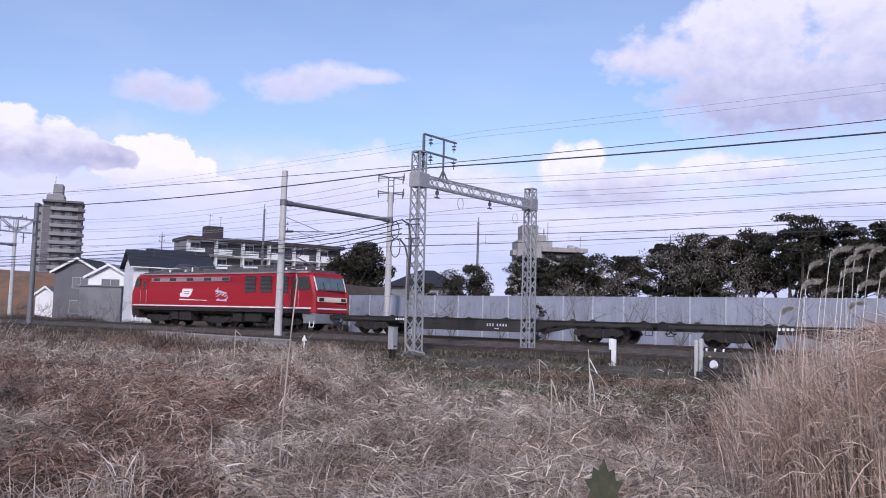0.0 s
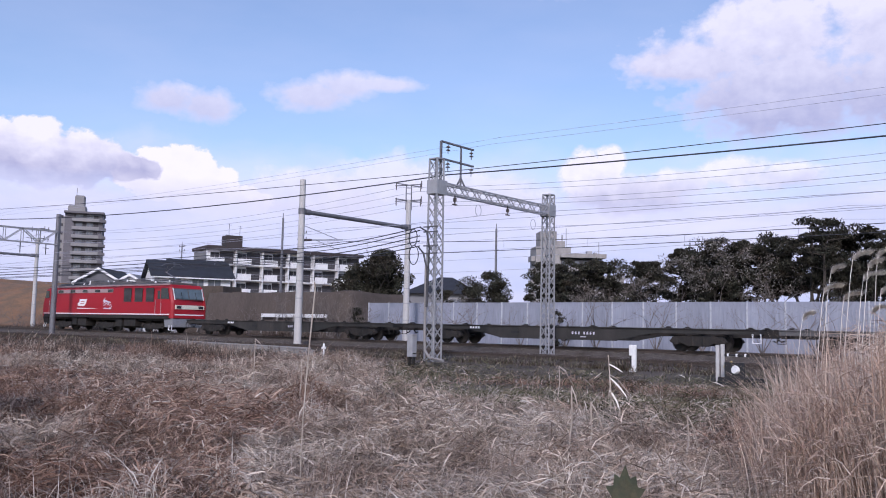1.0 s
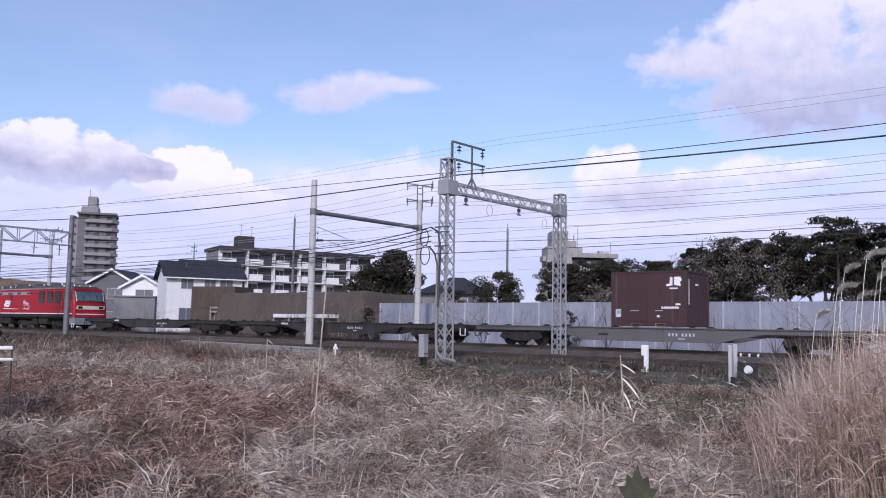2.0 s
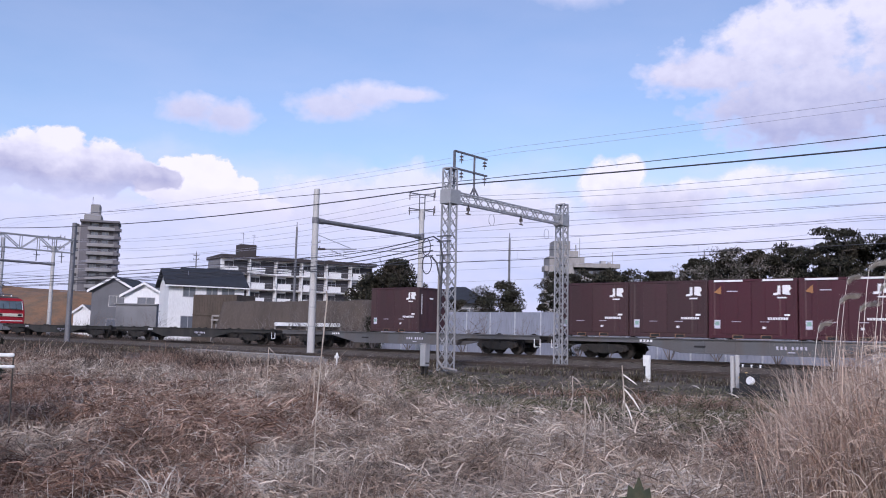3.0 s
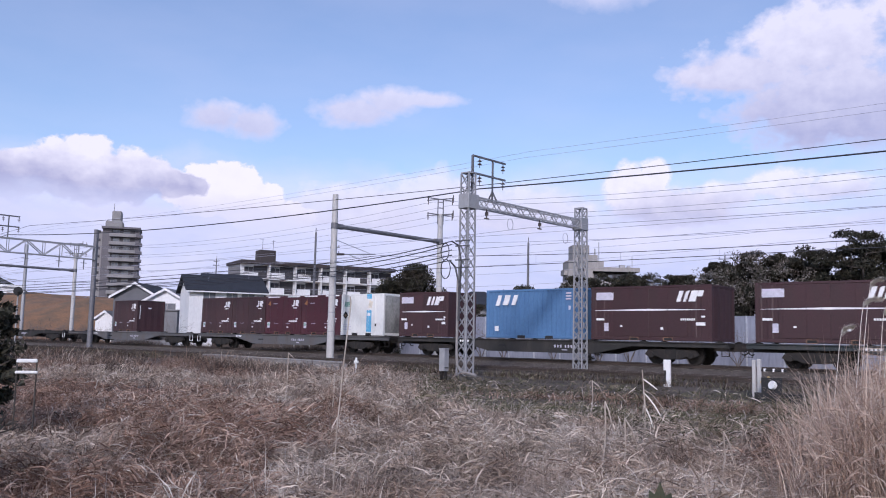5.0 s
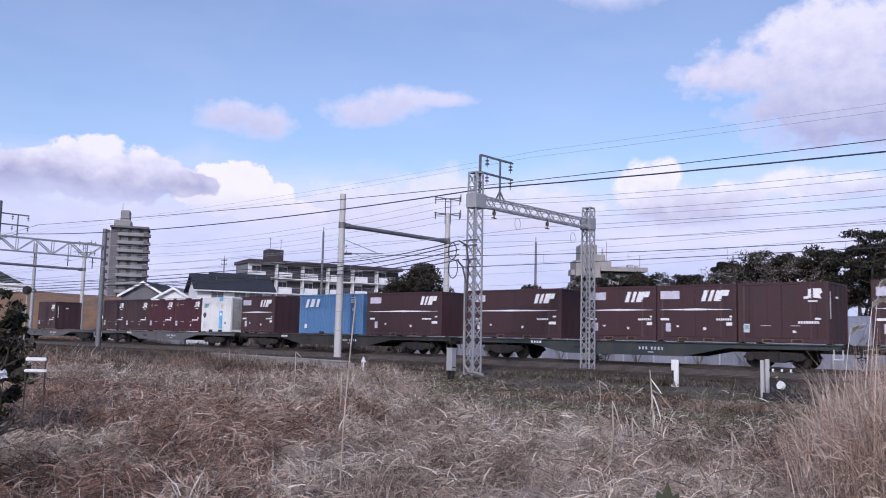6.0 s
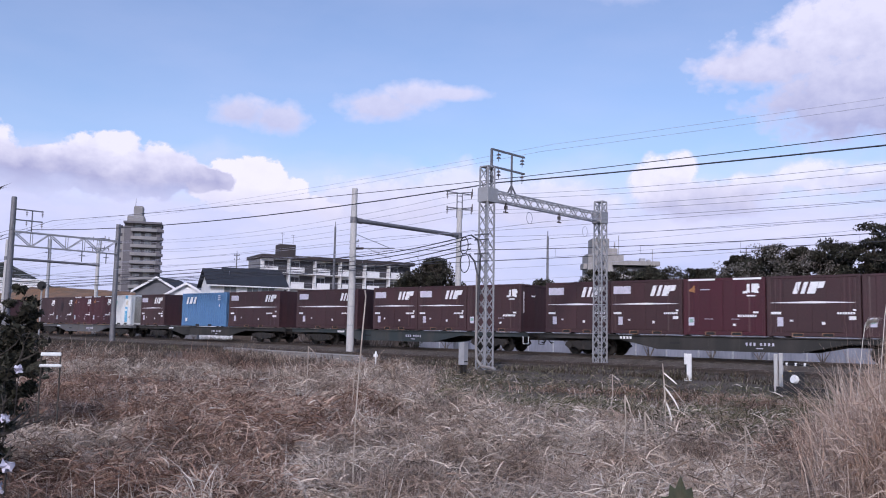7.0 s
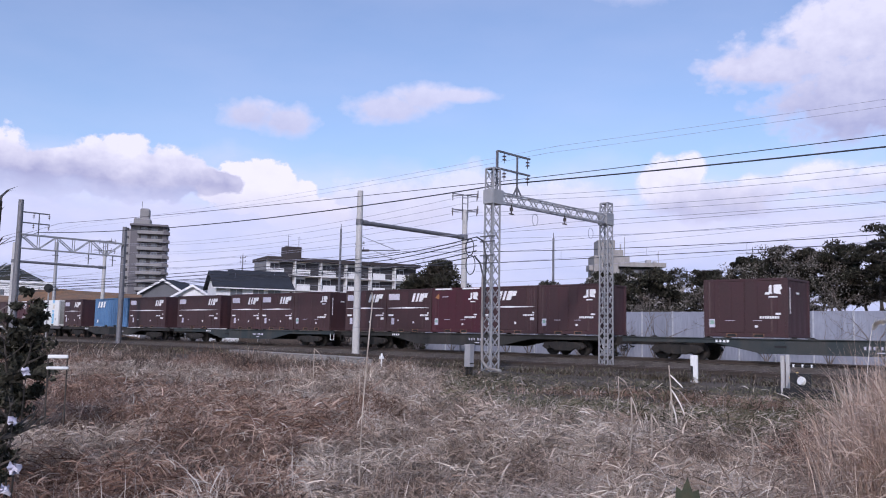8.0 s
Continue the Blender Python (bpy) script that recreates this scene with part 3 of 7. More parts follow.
def marks_of(kind, length):
    """Painted marks of a container side: (name, material, build, label)."""
    y, o = SIDE - 0.012, []
    f = lambda outline: Build().prism(outline, y, y + 0.005)
    if kind in ("block", "bars", "bars_red"):
        x = length * 0.72
        o.append(("logo", "mark", f([(x + 0.08, 1.81), (x + 0.38, 1.81), (x + 0.38, 2.22), (x + 0.27, 2.22), (x + 0.25, 1.92), (x + 0.10, 1.90)]), "white block emblem"))
        b = f([(x + 0.46, 1.86), (x + 0.78, 1.81), (x + 0.72, 1.98), (x + 0.82, 2.06), (x + 0.76, 2.22), (x + 0.46, 2.22)])
        o.append(("logo", "mark", b, "white block emblem"))
        o.append(("caption", "mark", f([(x + 0.25, 1.68), (x + 0.62, 1.68), (x + 0.62, 1.74), (x + 0.25, 1.74)]), "unreadable white lettering"))
        b = Build()
        for i in range(8):
            b.box(length * 0.68 + i * 0.105, length * 0.68 + i * 0.105 + 0.08, y, y + 0.005, 0.80, 0.90)
        b.box(length * 0.86, length * 0.92, y, y + 0.005, 0.96, 1.04)
        o.append(("number", "mark", b, "unreadable white lettering"))
        o.append(("label", "palemark", f([(length * 0.07, 0.42), (length * 0.14, 0.42), (length * 0.14, 0.78), (length * 0.07, 0.78)]), "white paper card with a green disc"))
        o.append(("label", "greenmark", Build().box(length * 0.08, length * 0.13, y - 0.003, y, 0.55, 0.72), "green disc on a card"))
        o.append(("caption", "palemark", Build().box(length * 0.27, length * 0.38, y, y + 0.005, 0.70, 0.725), "thin line of small lettering"))
        o.append(("caption", "palemark", Build().box(length * 0.60, length * 0.70, y, y + 0.005, 0.70, 0.725), "thin line of small lettering"))
        o.append(("tag", "mark", Build().box(length * 0.62, length * 0.66, y, y + 0.005, 0.42, 0.52), "small white tag"))
        if kind != "block":
            for u in (0.07, 0.625):
                o.append(("stripe", "mark", Build().box(length * u, length * (u + 0.335), y, y + 0.005, 2.40, 2.48), "white stripe under the roof edge"))
            o.append(("warning_sign", "amber", f([(length * 0.07, 1.95), (length * 0.15, 1.88), (length * 0.15, 2.22)]), "yellow triangular mark"))
            o.append(("caption", "palemark", Build().box(length * 0.22, length * 0.34, y, y + 0.005, 1.98, 2.02), "thin line of small lettering"))
    if kind in ("waist", "waist_plain"):
        x = length * (0.56 if length < 5 else 0.72)
        if kind == "waist_plain":
            x = length * 0.28
        for dx, z, w, h in ((0.04, 1.76, 0.20, 0.48), (0.36, 1.76, 0.16, 0.48), (0.62, 1.76, 0.32, 0.48), (1.03, 1.98, 0.24, 0.26)):
            o.append(("logo", "mark", f(slanted(x + dx, z, w, h)), "white slanted block emblem"))
        o.append(("stripe", "mark", f([(length * 0.04, 1.385), (length * 0.5, 1.36), (length * 0.95, 1.385), (length * 0.95, 1.40), (length * 0.5, 1.45), (length * 0.04, 1.40)]), "white tapering waist stripe"))
        if kind == "waist":
            w = min(0.92, length * 0.26)
            o.append(("sign", "palemark", Build().box(length * 0.05, length * 0.05 + w, y, y + 0.005, 1.88, 2.24), "pale lettered panel, unreadable"))
        o.append(("caption", "mark", Build().box(length * 0.05, length * 0.05 + 0.42, y, y + 0.005, 0.92, 1.02), "unreadable white lettering"))
        b = Build()
        for i in range(7):
            b.box(length * 0.76 + i * 0.1, length * 0.76 + i * 0.1 + 0.075, y, y + 0.005, 0.92, 1.01)
        b.box(length * 0.92, length * 0.95, y, y + 0.005, 1.05, 1.13).box(length * 0.88, length * 0.95, y, y + 0.005, 0.70, 0.84)
        o.append(("number", "mark", b, "unreadable white lettering"))
        o.append(("label", "palemark", Build().box(length * 0.12, length * 0.12 + 0.24, y, y + 0.005, 0.42, 0.80), "white paper card"))
        o.append(("tag", "mark", Build().box(length * 0.26, length * 0.26 + 0.12, y, y + 0.005, 0.62, 0.70), "small white tag"))
        o.append(("tag", "mark", Build().box(length * 0.60, length * 0.60 + 0.13, y, y + 0.005, 0.50, 0.62), "small white tag"))
    if kind == "white":
        for dx, w, h in ((0.30, 0.10, 0.30), (0.44, 0.22, 0.30), (0.68, 0.16, 0.30)):
            o.append(("logo", "greenmark", f(slanted(dx, 1.74, w, h, 0.2)), "pale green slanted emblem"))
        o.append(("warning_sign", "void", f([(0.20, 1.22), (0.44, 0.98), (0.66, 1.22), (0.44, 1.46)]), "black diamond hazard plate"))
        o.append(("warning_sign", "rust", Build().prism([(0.32, 1.20), (0.44, 1.08), (0.56, 1.20), (0.44, 1.30)], y - 0.003, y), "grey centre of a hazard plate"))
        o.append(("stripe", "cyan", Build().box(2.28, 2.70, y, y + 0.005, 2.20, 2.48), "bright blue vertical stripe"))
        o.append(("stripe", "cyan", Build().box(2.28, 2.70, y, y + 0.005, 0.22, 1.52), "bright blue vertical stripe"))
        o.append(("sign", "lamp_glass", f([(2.36, 1.66), (2.72, 1.66), (2.80, 2.0), (2.52, 2.12)]), "pale yellow emblem"))
        b = Build()
        for i in range(4):
            b.box(0.24, 0.95 - 0.1 * (i % 2), y, y + 0.004, 0.32 + 0.1 * i, 0.36 + 0.1 * i)
        o.append(("caption", "palemark", b, "unreadable grey small print"))
        o.append(("sign", "mark", Build().box(2.36, 2.60, y - 0.003, y, 1.18, 1.34), "unreadable white lettering on the stripe"))
        o.append(("tag", "void", Build().box(3.0, 3.12, y, y + 0.005, 0.56, 0.72), "small dark tag"))
    if kind == "blue":
        for dx, z, w, h in ((0.64, 1.68, 0.24, 0.54), (1.10, 1.70, 0.34, 0.52), (1.66, 1.70, 0.26, 0.52)):
            o.append(("logo", "mark", Build().prism(slanted(dx, z, w, h), y - 0.03, y - 0.02), "white slanted block emblem"))
        o.append(("label", "mark", Build().box(0.62, 0.86, y - 0.03, y - 0.02, 0.36, 0.62), "white square card"))
        b = Build()
        for i in range(3):
            b.box(5.0, 5.30, y - 0.03, y - 0.02, 1.94 + 0.14 * i, 2.02 + 0.14 * i)
        b.box(5.15, 5.27, y - 0.03, y - 0.02, 1.44, 1.64)
        o.append(("number", "palemark", b, "unreadable white lettering"))
    return o


def container(offset, kind, length, paint, label, height=2.5):
    """A freight container with its origin on the rail below its left end."""
    c = thing("freight_container", label, "freight container", "containers on the train")

    def body():
        b = Build()
        y0, y1, z0, z1 = SIDE, -SIDE, FLOOR + 0.16, FLOOR + height - 0.10
        deep = 0.052 if kind == "blue" else 0.018
        step = 0.28 if kind == "blue" else (0.21 if kind == "waist_plain" else 0.46)
        for s in (-1, 1):
            # folded side sheet
            pts, x, out = [], 0.06, True
            while x < length - 0.06 - step / 2:
                a = y0 + (0.012 if out else 0.012 + deep)
                pts += [(x, a), (x + step * 0.40, a)]
                x += step * 0.5
                out = not out
            pts.append((length - 0.06, y0 + 0.012))
            n = len(pts)
            vs = [(px, py * -s, z) for z in (z0, z1) for px, py in pts]
            b.add(vs, [(i, i + 1, n + i + 1, n + i) for i in range(n - 1)])
        for x in (0.03, length - 0.03):
            k = 8
            xs = [(-1.16 + 2.32 * i / k) for i in range(k + 1)]
            b.add([(x + (0.02 if i % 2 else 0) * (1 if x < 1 else -1), yy, z) for z in (z0, z1) for i, yy in enumerate(xs)], [(i, i + 1, k + 2 + i, k + 1 + i) for i in range(k)])
        b.box(0.02, length - 0.02, y0 + 0.02, y1 - 0.02, z1 + 0.02, FLOOR + height)
        return b.mesh("body")

    def posts():
        b = Build()
        for x in (0, length - 0.13):
            for y in (SIDE, -SIDE - 0.13):
                b.box(x, x + 0.13, y, y + 0.13, FLOOR, FLOOR + height)
        for y in (SIDE, -SIDE - 0.09):
            b.box(0.13, length - 0.13, y + 0.001, y + 0.09, FLOOR + height - 0.10, FLOOR + height - 0.005)
            b.box(0.13, length - 0.13, y + 0.001, y + 0.09, FLOOR + 0.02, FLOOR + 0.16)
        for x in (0.001, length - 0.10):
            b.box(x, x + 0.099, SIDE + 0.13, -SIDE - 0.13, FLOOR + height - 0.10, FLOOR + height - 0.005)
            b.box(x, x + 0.099, SIDE + 0.13, -SIDE - 0.13, FLOOR + 0.02, FLOOR + 0.16)
        return b.mesh("corner_frame", 0.012)
    part("body", kept(("body", kind, length, height, paint), body), M[paint], c)
    part("corner_frame", kept(("posts", length, height, paint), posts), M[paint], c)
    if kind not in ("blue",):
        # side doors: two leaves with hinges and locking bars
        w = length * 0.31
        for i in range(2):
            x = length * 0.19 + i * w

            def leaf():
                b = Build().box(0.012, w - 0.012, SIDE - 0.006, SIDE + 0.02, FLOOR + 0.20, FLOOR + height - 0.13)
                b.rod((w * 0.5, SIDE - 0.012, FLOOR + 0.2), (w * 0.5, SIDE - 0.012, FLOOR + height - 0.14), 0.010, n=5)
                for z in (0.4, 1.1, 1.8, height - 0.3):
                    b.box(-0.03 if i == 0 else w - 0.05, 0.05 if i == 0 else w + 0.03, SIDE - 0.016, SIDE, FLOOR + z, FLOOR + z + 0.05)
                return b.mesh("door", 0.006)
            part("door", kept(("leaf", length, height, paint, i), leaf), M[paint], c, "", at=pose(x, 0, 0))
    for i, x in enumerate((length * 0.28, length * 0.60) if length < 5 else (length * 0.34, length * 0.62)):
        def pocket():
            b = Build().box(0, 0.46, SIDE - 0.012, SIDE + 0.02, FLOOR + 0.135, FLOOR + 0.16).box(0, 0.46, SIDE - 0.012, SIDE + 0.02, FLOOR + 0.0, FLOOR + 0.02)
            return b.box(0, 0.03, SIDE - 0.012, SIDE + 0.02, FLOOR + 0.02, FLOOR + 0.135).box(0.43, 0.46, SIDE - 0.012, SIDE + 0.02, FLOOR + 0.02, FLOOR + 0.135).mesh("fork_pocket")
        p = part("fork_pocket", kept("pocket" + ("b" if kind in ("blue", "white") else ""), pocket), M["rust"] if kind not in ("blue", "white") else M["void"], c, "rusty fork-lift pocket", at=pose(x, 0, 0))
        # no hollow behind: a black plate paints the shade inside the pocket
        part("opening", kept("pocket_shade_plate", lambda: Build().box(0.03, 0.43, SIDE - 0.004, SIDE + 0.01, FLOOR + 0.02, FLOOR + 0.135).mesh("opening")), M["void"], p)
    for name, mat, b, text in marks_of(kind, length):
        me = kept(("mark", kind, length, height, text, name, len(b.v), round(b.v[0][0], 2), round(b.v[0][2], 2)), lambda: b.mesh(name))
        tagged(part(name, me, M[mat], c, text, at=pose(0, 0, FLOOR)), kind="stuff" if len(b.v) > 16 else "")
    if kind == "white":
        # end wall in a darker, blotched grey than the white sides
        part("end_wall", kept("blotched_end", lambda: Build().box(length - 0.004, length + 0.006, -1.08, 1.08, FLOOR + 0.18, FLOOR + height - 0.14).mesh("end_wall")), M["blotched"], c, "grey end wall with dark blotches")
    if kind == "block":
        part("placard", kept("placard_tall", lambda: Build().box(0, 0.012, -1.0, -0.95, 1.0, 2.1).mesh("placard_tall")), M["mark"], c, "white strip on the end wall", at=pose(length - 0.008, 0, FLOOR))
        part("placard", kept("placard_small", lambda: Build().box(0, 0.012, -0.3, 0.0, 1.85, 1.93).mesh("placard_small")), M["mark"], c, "white strip on the end wall", at=pose(length - 0.008, 0, FLOOR))
    moving.append((c, offset))
    return c


BLOCK_TEXT = "maroon twelve-foot freight container with white emblem"
WAIST_TEXT = "dull maroon freight container with a white waist stripe"
C12, C20 = 3.715, 6.058
LOAD = [(-81.6 + 2 * PITCH, "block", C12, "maroon", BLOCK_TEXT + ", alone on its wagon"),
        (-61.2, "block", C12, "maroon", BLOCK_TEXT), (-61.2 + PITCH, "block", C12, "maroon", BLOCK_TEXT),
        (-61.2 + 2 * PITCH, "bars", C12, "red_brown", "wine red freight container with white top stripes"),
        (-61.2 + 3 * PITCH, "bars", C12, "red_brown", "wine red freight container with white top stripes"),
        (-61.2 + 4 * PITCH, "white", C12, "white", "dirty white tank-type container with a blue vertical stripe"),
        (-41.1, "waist", C12, "maroon", WAIST_TEXT),
        (-40.8 + 6.1, "blue", C20, "blue", "bright blue corrugated twenty-foot container"),
        (-40.8 + 12.5, "waist", C20, "maroon", "long dull maroon container with a white waist stripe"),
        (-20.4 + 0.05, "waist", C20, "maroon", "long dull maroon container with a white waist stripe"),
        (-20.4 + 2 * PITCH, "waist", C12, "maroon", WAIST_TEXT), (-20.4 + 3 * PITCH, "waist", C12, "maroon", WAIST_TEXT), (-20.4 + 4 * PITCH, "block", C12, "maroon", BLOCK_TEXT),
        (0.0, "waist", C12, "maroon", WAIST_TEXT), (PITCH, "waist", C12, "maroon", WAIST_TEXT),
        (2 * PITCH, "bars_red", C12, "red_brown", "wine red freight container with white top stripes"),
        (3 * PITCH, "waist_plain", C12, "maroon", "maroon ribbed freight container with a large white emblem"),
        (4 * PITCH, "block", C12, "maroon", BLOCK_TEXT),
        (20.4 + PITCH, "block", C12, "maroon", BLOCK_TEXT + ", alone on its wagon")]
for place, kind, length, paint, text in LOAD:
    container(place, kind, length, paint, text)


def locomotive(offset):
    """Electric locomotive, origin on the rail under its leading body end; it runs towards -x, so its rear cab is at x = 19.15."""
    L, H = 19.15, 1.485
    e = thing("electric_locomotive", "red electric locomotive with a white waist line", "locomotive")
    # body shell with raked ends
    b = Build()
    # the end face leans back above the window line and its corners are cut
    def ring(x_low, x_mid, x_top, cut):
        return [(x_low, -H + cut, 1.05), (x_low, H - cut, 1.05), (x_mid, H - cut, 2.15), (x_top, H - cut - 0.05, 3.30), (x_top + (0.15 if x_top < 5 else -0.15), H - 0.3, 3.50),
                (x_top + (0.15 if x_top < 5 else -0.15), -H + 0.3, 3.50), (x_top, -H + cut + 0.05, 3.30), (x_mid, -H + cut, 2.15)]
    rings = [ring(0.0, 0.0, 0.42, 0.16), ring(0.14, 0.14, 0.56, 0.0), ring(L - 0.14, L - 0.14, L - 0.56, 0.0), ring(L, L, L - 0.42, 0.16)]
    vs = [p for r in rings for p in r]
    fs = [tuple(range(8))[::-1], tuple(range(24, 32))]
    for k in range(3):
        fs += [(k * 8 + i, k * 8 + (i + 1) % 8, (k + 1) * 8 + (i + 1) % 8, (k + 1) * 8 + i) for i in range(8)]
    b.add(vs, fs)
    part("body", b, M["loco_red"], e, "glossy red body shell", bevel=0.03)
    roof = Build().prism([(-H + 0.25, 3.50), (H - 0.25, 3.50), (H - 0.45, 3.68), (-H + 0.45, 3.68)], 0.9, L - 0.9, "x")
    part("roof", roof, M["loco_roof"], e, "dark grey roof", bevel=0.02)
    y = -H
    part("waist_line", Build().box(0.30, L - 0.30, y - 0.012, y, 1.30, 1.375), M["mark"], e, "white line along the body foot")
    part("solebar", Build().box(0.35, L - 0.35, y - 0.006, y + 0.1, 1.02, 1.27).box(0.35, L - 0.35, -y - 0.1, -y + 0.006, 1.02, 1.27), M["running"], e, "dark solebar")
    part("waist_line", Build().box(L, L + 0.010, -H + 0.25, H - 0.25, 1.28, 1.36), M["mark"], e, "white line across the cab front")
    part("louvre_band", Build().box(2.5, 11.2, y - 0.010, y, 2.98, 3.27), M["band"], e, "grey band with small windows")
    for i in range(5):
        x = 2.75 + i * 1.92
        part("window", Build().box(x, x + 0.75, y - 0.016, y, 3.02, 3.22), M["glass"], e, "small dark window")
    for i, x in enumerate((12.75, 14.25, 15.75)):
        g = part("grille", Build().box(x, x + 1.05, y - 0.012, y, 2.25, 3.28), M["void"], e, "dark ventilation grille")
        lv = Build()
        for k in range(12):
            lv.box(x + 0.02, x + 1.03, y - 0.025, y - 0.010, 2.28 + k * 0.083, 2.31 + k * 0.083)
        part("slats", lv, M["loco_roof"], g)
    for x in (1.35, 17.15):
        part("door", Build().box(x, x + 0.62, y - 0.010, y, 1.42, 3.18), M["loco_red"], e, "red cab door", bevel=0.004)
        part("door_window", Build().box(x + 0.14, x + 0.48, y - 0.016, y, 2.45, 3.05), M["glass"], e, "dark door window")
        for dx in (-0.06, 0.66):
            part("handrail", Build().rod((x + dx, y - 0.05, 1.4), (x + dx, y - 0.05, 2.4), 0.014, n=6), M["steel"], e, "thin steel handrail")
    part("side_window", Build().prism([(L - 1.45, 2.45), (L - 0.40, 2.45), (L - 0.62, 3.22), (L - 1.45, 3.22)], y - 0.012, y + 0.02), M["glass"], e, "dark cab side window")
    part("side_window", Build().prism([(0.40, 2.62), (1.10, 2.62), (1.10, 3.22), (0.62, 3.22)], y - 0.012, y + 0.02), M["glass"], e, "dark cab side window")
    # rear face: sloped windscreen, lamp band, buffer beam
    def on_face(y0, z0, y1, z1, proud=0.012):
        k = lambda z: L - max(0.0, (z - 2.15)) / 1.15 * 0.42 + proud
        return Build().add([(k(z0), y0, z0), (k(z0), y1, z0), (k(z1), y1, z1), (k(z1), y0, z1), (k(z0) - 0.05, y0, z0), (k(z0) - 0.05, y1, z0), (k(z1) - 0.05, y1, z1), (k(z1) - 0.05, y0, z1)],
                           [(0, 1, 2, 3), (7, 6, 5, 4), (0, 4, 5, 1), (1, 5, 6, 2), (2, 6, 7, 3), (3, 7, 4, 0)])
    ws = part("windscreen_frame", on_face(-1.22, 2.42, 1.22, 3.24, 0.010), M["loco_roof"], e, "black windscreen surround")
    for s in (-1, 1):
        part("windscreen", on_face(min(s * 0.05, s * 1.14), 2.50, max(s * 0.05, s * 1.14), 3.17, 0.02), M["windscreen"], ws, "windscreen glass with the sky's reflection painted blue grey")
        part("pillar", on_face(s * 1.21 - 0.03, 2.40, s * 1.21 + 0.03, 3.24, 0.022), M["mark"], ws, "white windscreen pillar")
        part("wiper", on_face(s * 0.60 - 0.02, 2.46, s * 0.60 + 0.02, 2.95, 0.034), M["void"], ws, "thin black wiper arm")
    lb = part("lamp_panel", on_face(-1.24, 1.72, 1.24, 2.02, 0.02), M["lamp_glass"], e, "pale lamp panel across the cab front", bevel=0.01)
    for s in (-1, 1):
        lh = part("headlight", Build().box(L + 0.015, L + 0.035, min(s * 0.72, s * 1.12), max(s * 0.72, s * 1.12), 1.765, 1.975), M["void"], lb, "dark recessed twin headlight", bevel=0.01)
        for k in (0.82, 1.02):
            part("lens", Build().rod((L + 0.030, s * k, 1.87), (L + 0.045, s * k, 1.87), 0.07, n=14), M["glass"], lh, "unlit round lens")
    part("skirt", Build().prism([(-1.30, 0.42), (1.30, 0.42), (1.42, 1.05), (-1.42, 1.05)], L - 1.1, L - 0.06, "x"), M["loco_grey"], e, "grey cab skirt", bevel=0.03)
    # leading skirt takes the dark running-gear colour, not the grey
    part("skirt", Build().prism([(-1.30, 0.42), (1.30, 0.42), (1.42, 1.05), (-1.42, 1.05)], 0.06, 0.9, "x"), M["running"], e, "dark cab skirt", bevel=0.03)
    for s, x in ((1, L + 0.25), (-1, -0.25)):
        part("coupler", Build().box(x - 0.3, x + 0.3, -0.13, 0.13, 0.72, 0.98).box(x + s * 0.18 - 0.12, x + s * 0.18 + 0.12, -0.22, 0.22, 0.66, 1.02), M["running"], e, bevel=0.02)
        part("step", Build().path([(x - s * 0.75, -1.30, 0.62), (x - s * 0.75, -1.36, 0.22), (x - s * 0.40, -1.36, 0.22), (x - s * 0.40, -1.30, 0.62)], 0.03, 4), M["mark"], e, "white step iron")
    for x0, x1, z0 in ((4.7, 5.5, 0.42), (5.7, 7.0, 0.36), (11.4, 12.3, 0.38), (12.6, 14.2, 0.42)):
        part("equipment_box", Build().box(x0, x1, -1.30, 1.30, z0, 1.0), M["running"], e, "black underfloor equipment box", bevel=0.02)
    # lower inner block is added to make the gap under the floor dark
    part("underframe", Build().box(0.6, L - 0.6, -1.1, 1.1, 0.85, 1.04).box(1.0, L - 1.0, -0.45, 0.45, 0.30, 0.86), M["running"], e)
    for x in (3.0, 9.55, 16.1):
        bogie(e, x, 2.4, 0.56)
    # emblems on the side: plain shapes
    em = part("emblem", Build().prism([(5.95, 1.95), (6.9, 1.92), (7.15, 2.10), (7.35, 2.48), (6.2, 2.50), (6.15, 2.22), (5.92, 2.2)], y - 0.014, y - 0.002), M["mark"], e, "white rounded block emblem")
    part("emblem_bar", Build().prism(slanted(6.35, 2.12, 0.55, 0.05, 0.3), y - 0.018, y - 0.013).prism(slanted(6.38, 2.26, 0.60, 0.05, 0.3), y - 0.018, y - 0.013), M["loco_red"], em)
    part("emblem_line", Build().prism([(5.85, 1.72), (8.9, 1.70), (8.9, 1.73), (5.85, 1.80)], y - 0.014, y - 0.002), M["mark"], e, "thin white tapering line")
    em, pen = Build(), random.Random(12)
    for i in range(15):
        u, w, k = 9.7 + 1.25 * pen.random(), 1.72 + 0.62 * pen.random(), pen.uniform(-0.9, 0.9)
        em.prism([(u, w), (u + 0.05, w - 0.02), (u + 0.30, w + 0.10 + 0.12 * k), (u + 0.26, w + 0.16 + 0.12 * k)], y - 0.014, y - 0.002)
    em.prism([(9.75, 2.30), (10.9, 2.16), (10.95, 2.24), (9.85, 2.42)], y - 0.014, y - 0.002).prism([(9.95, 1.72), (11.0, 1.68), (11.0, 1.74), (10.0, 1.80)], y - 0.014, y - 0.002)
    part("emblem", em, M["palemark"], e, "pale scribbled emblem")
    # roof gear
    part("roof_line", Build().box(0.75, L - 0.75, y + 0.16, y + 0.34, 3.46, 3.56), M["band"], e, "brown grey cant rail along the roof edge")
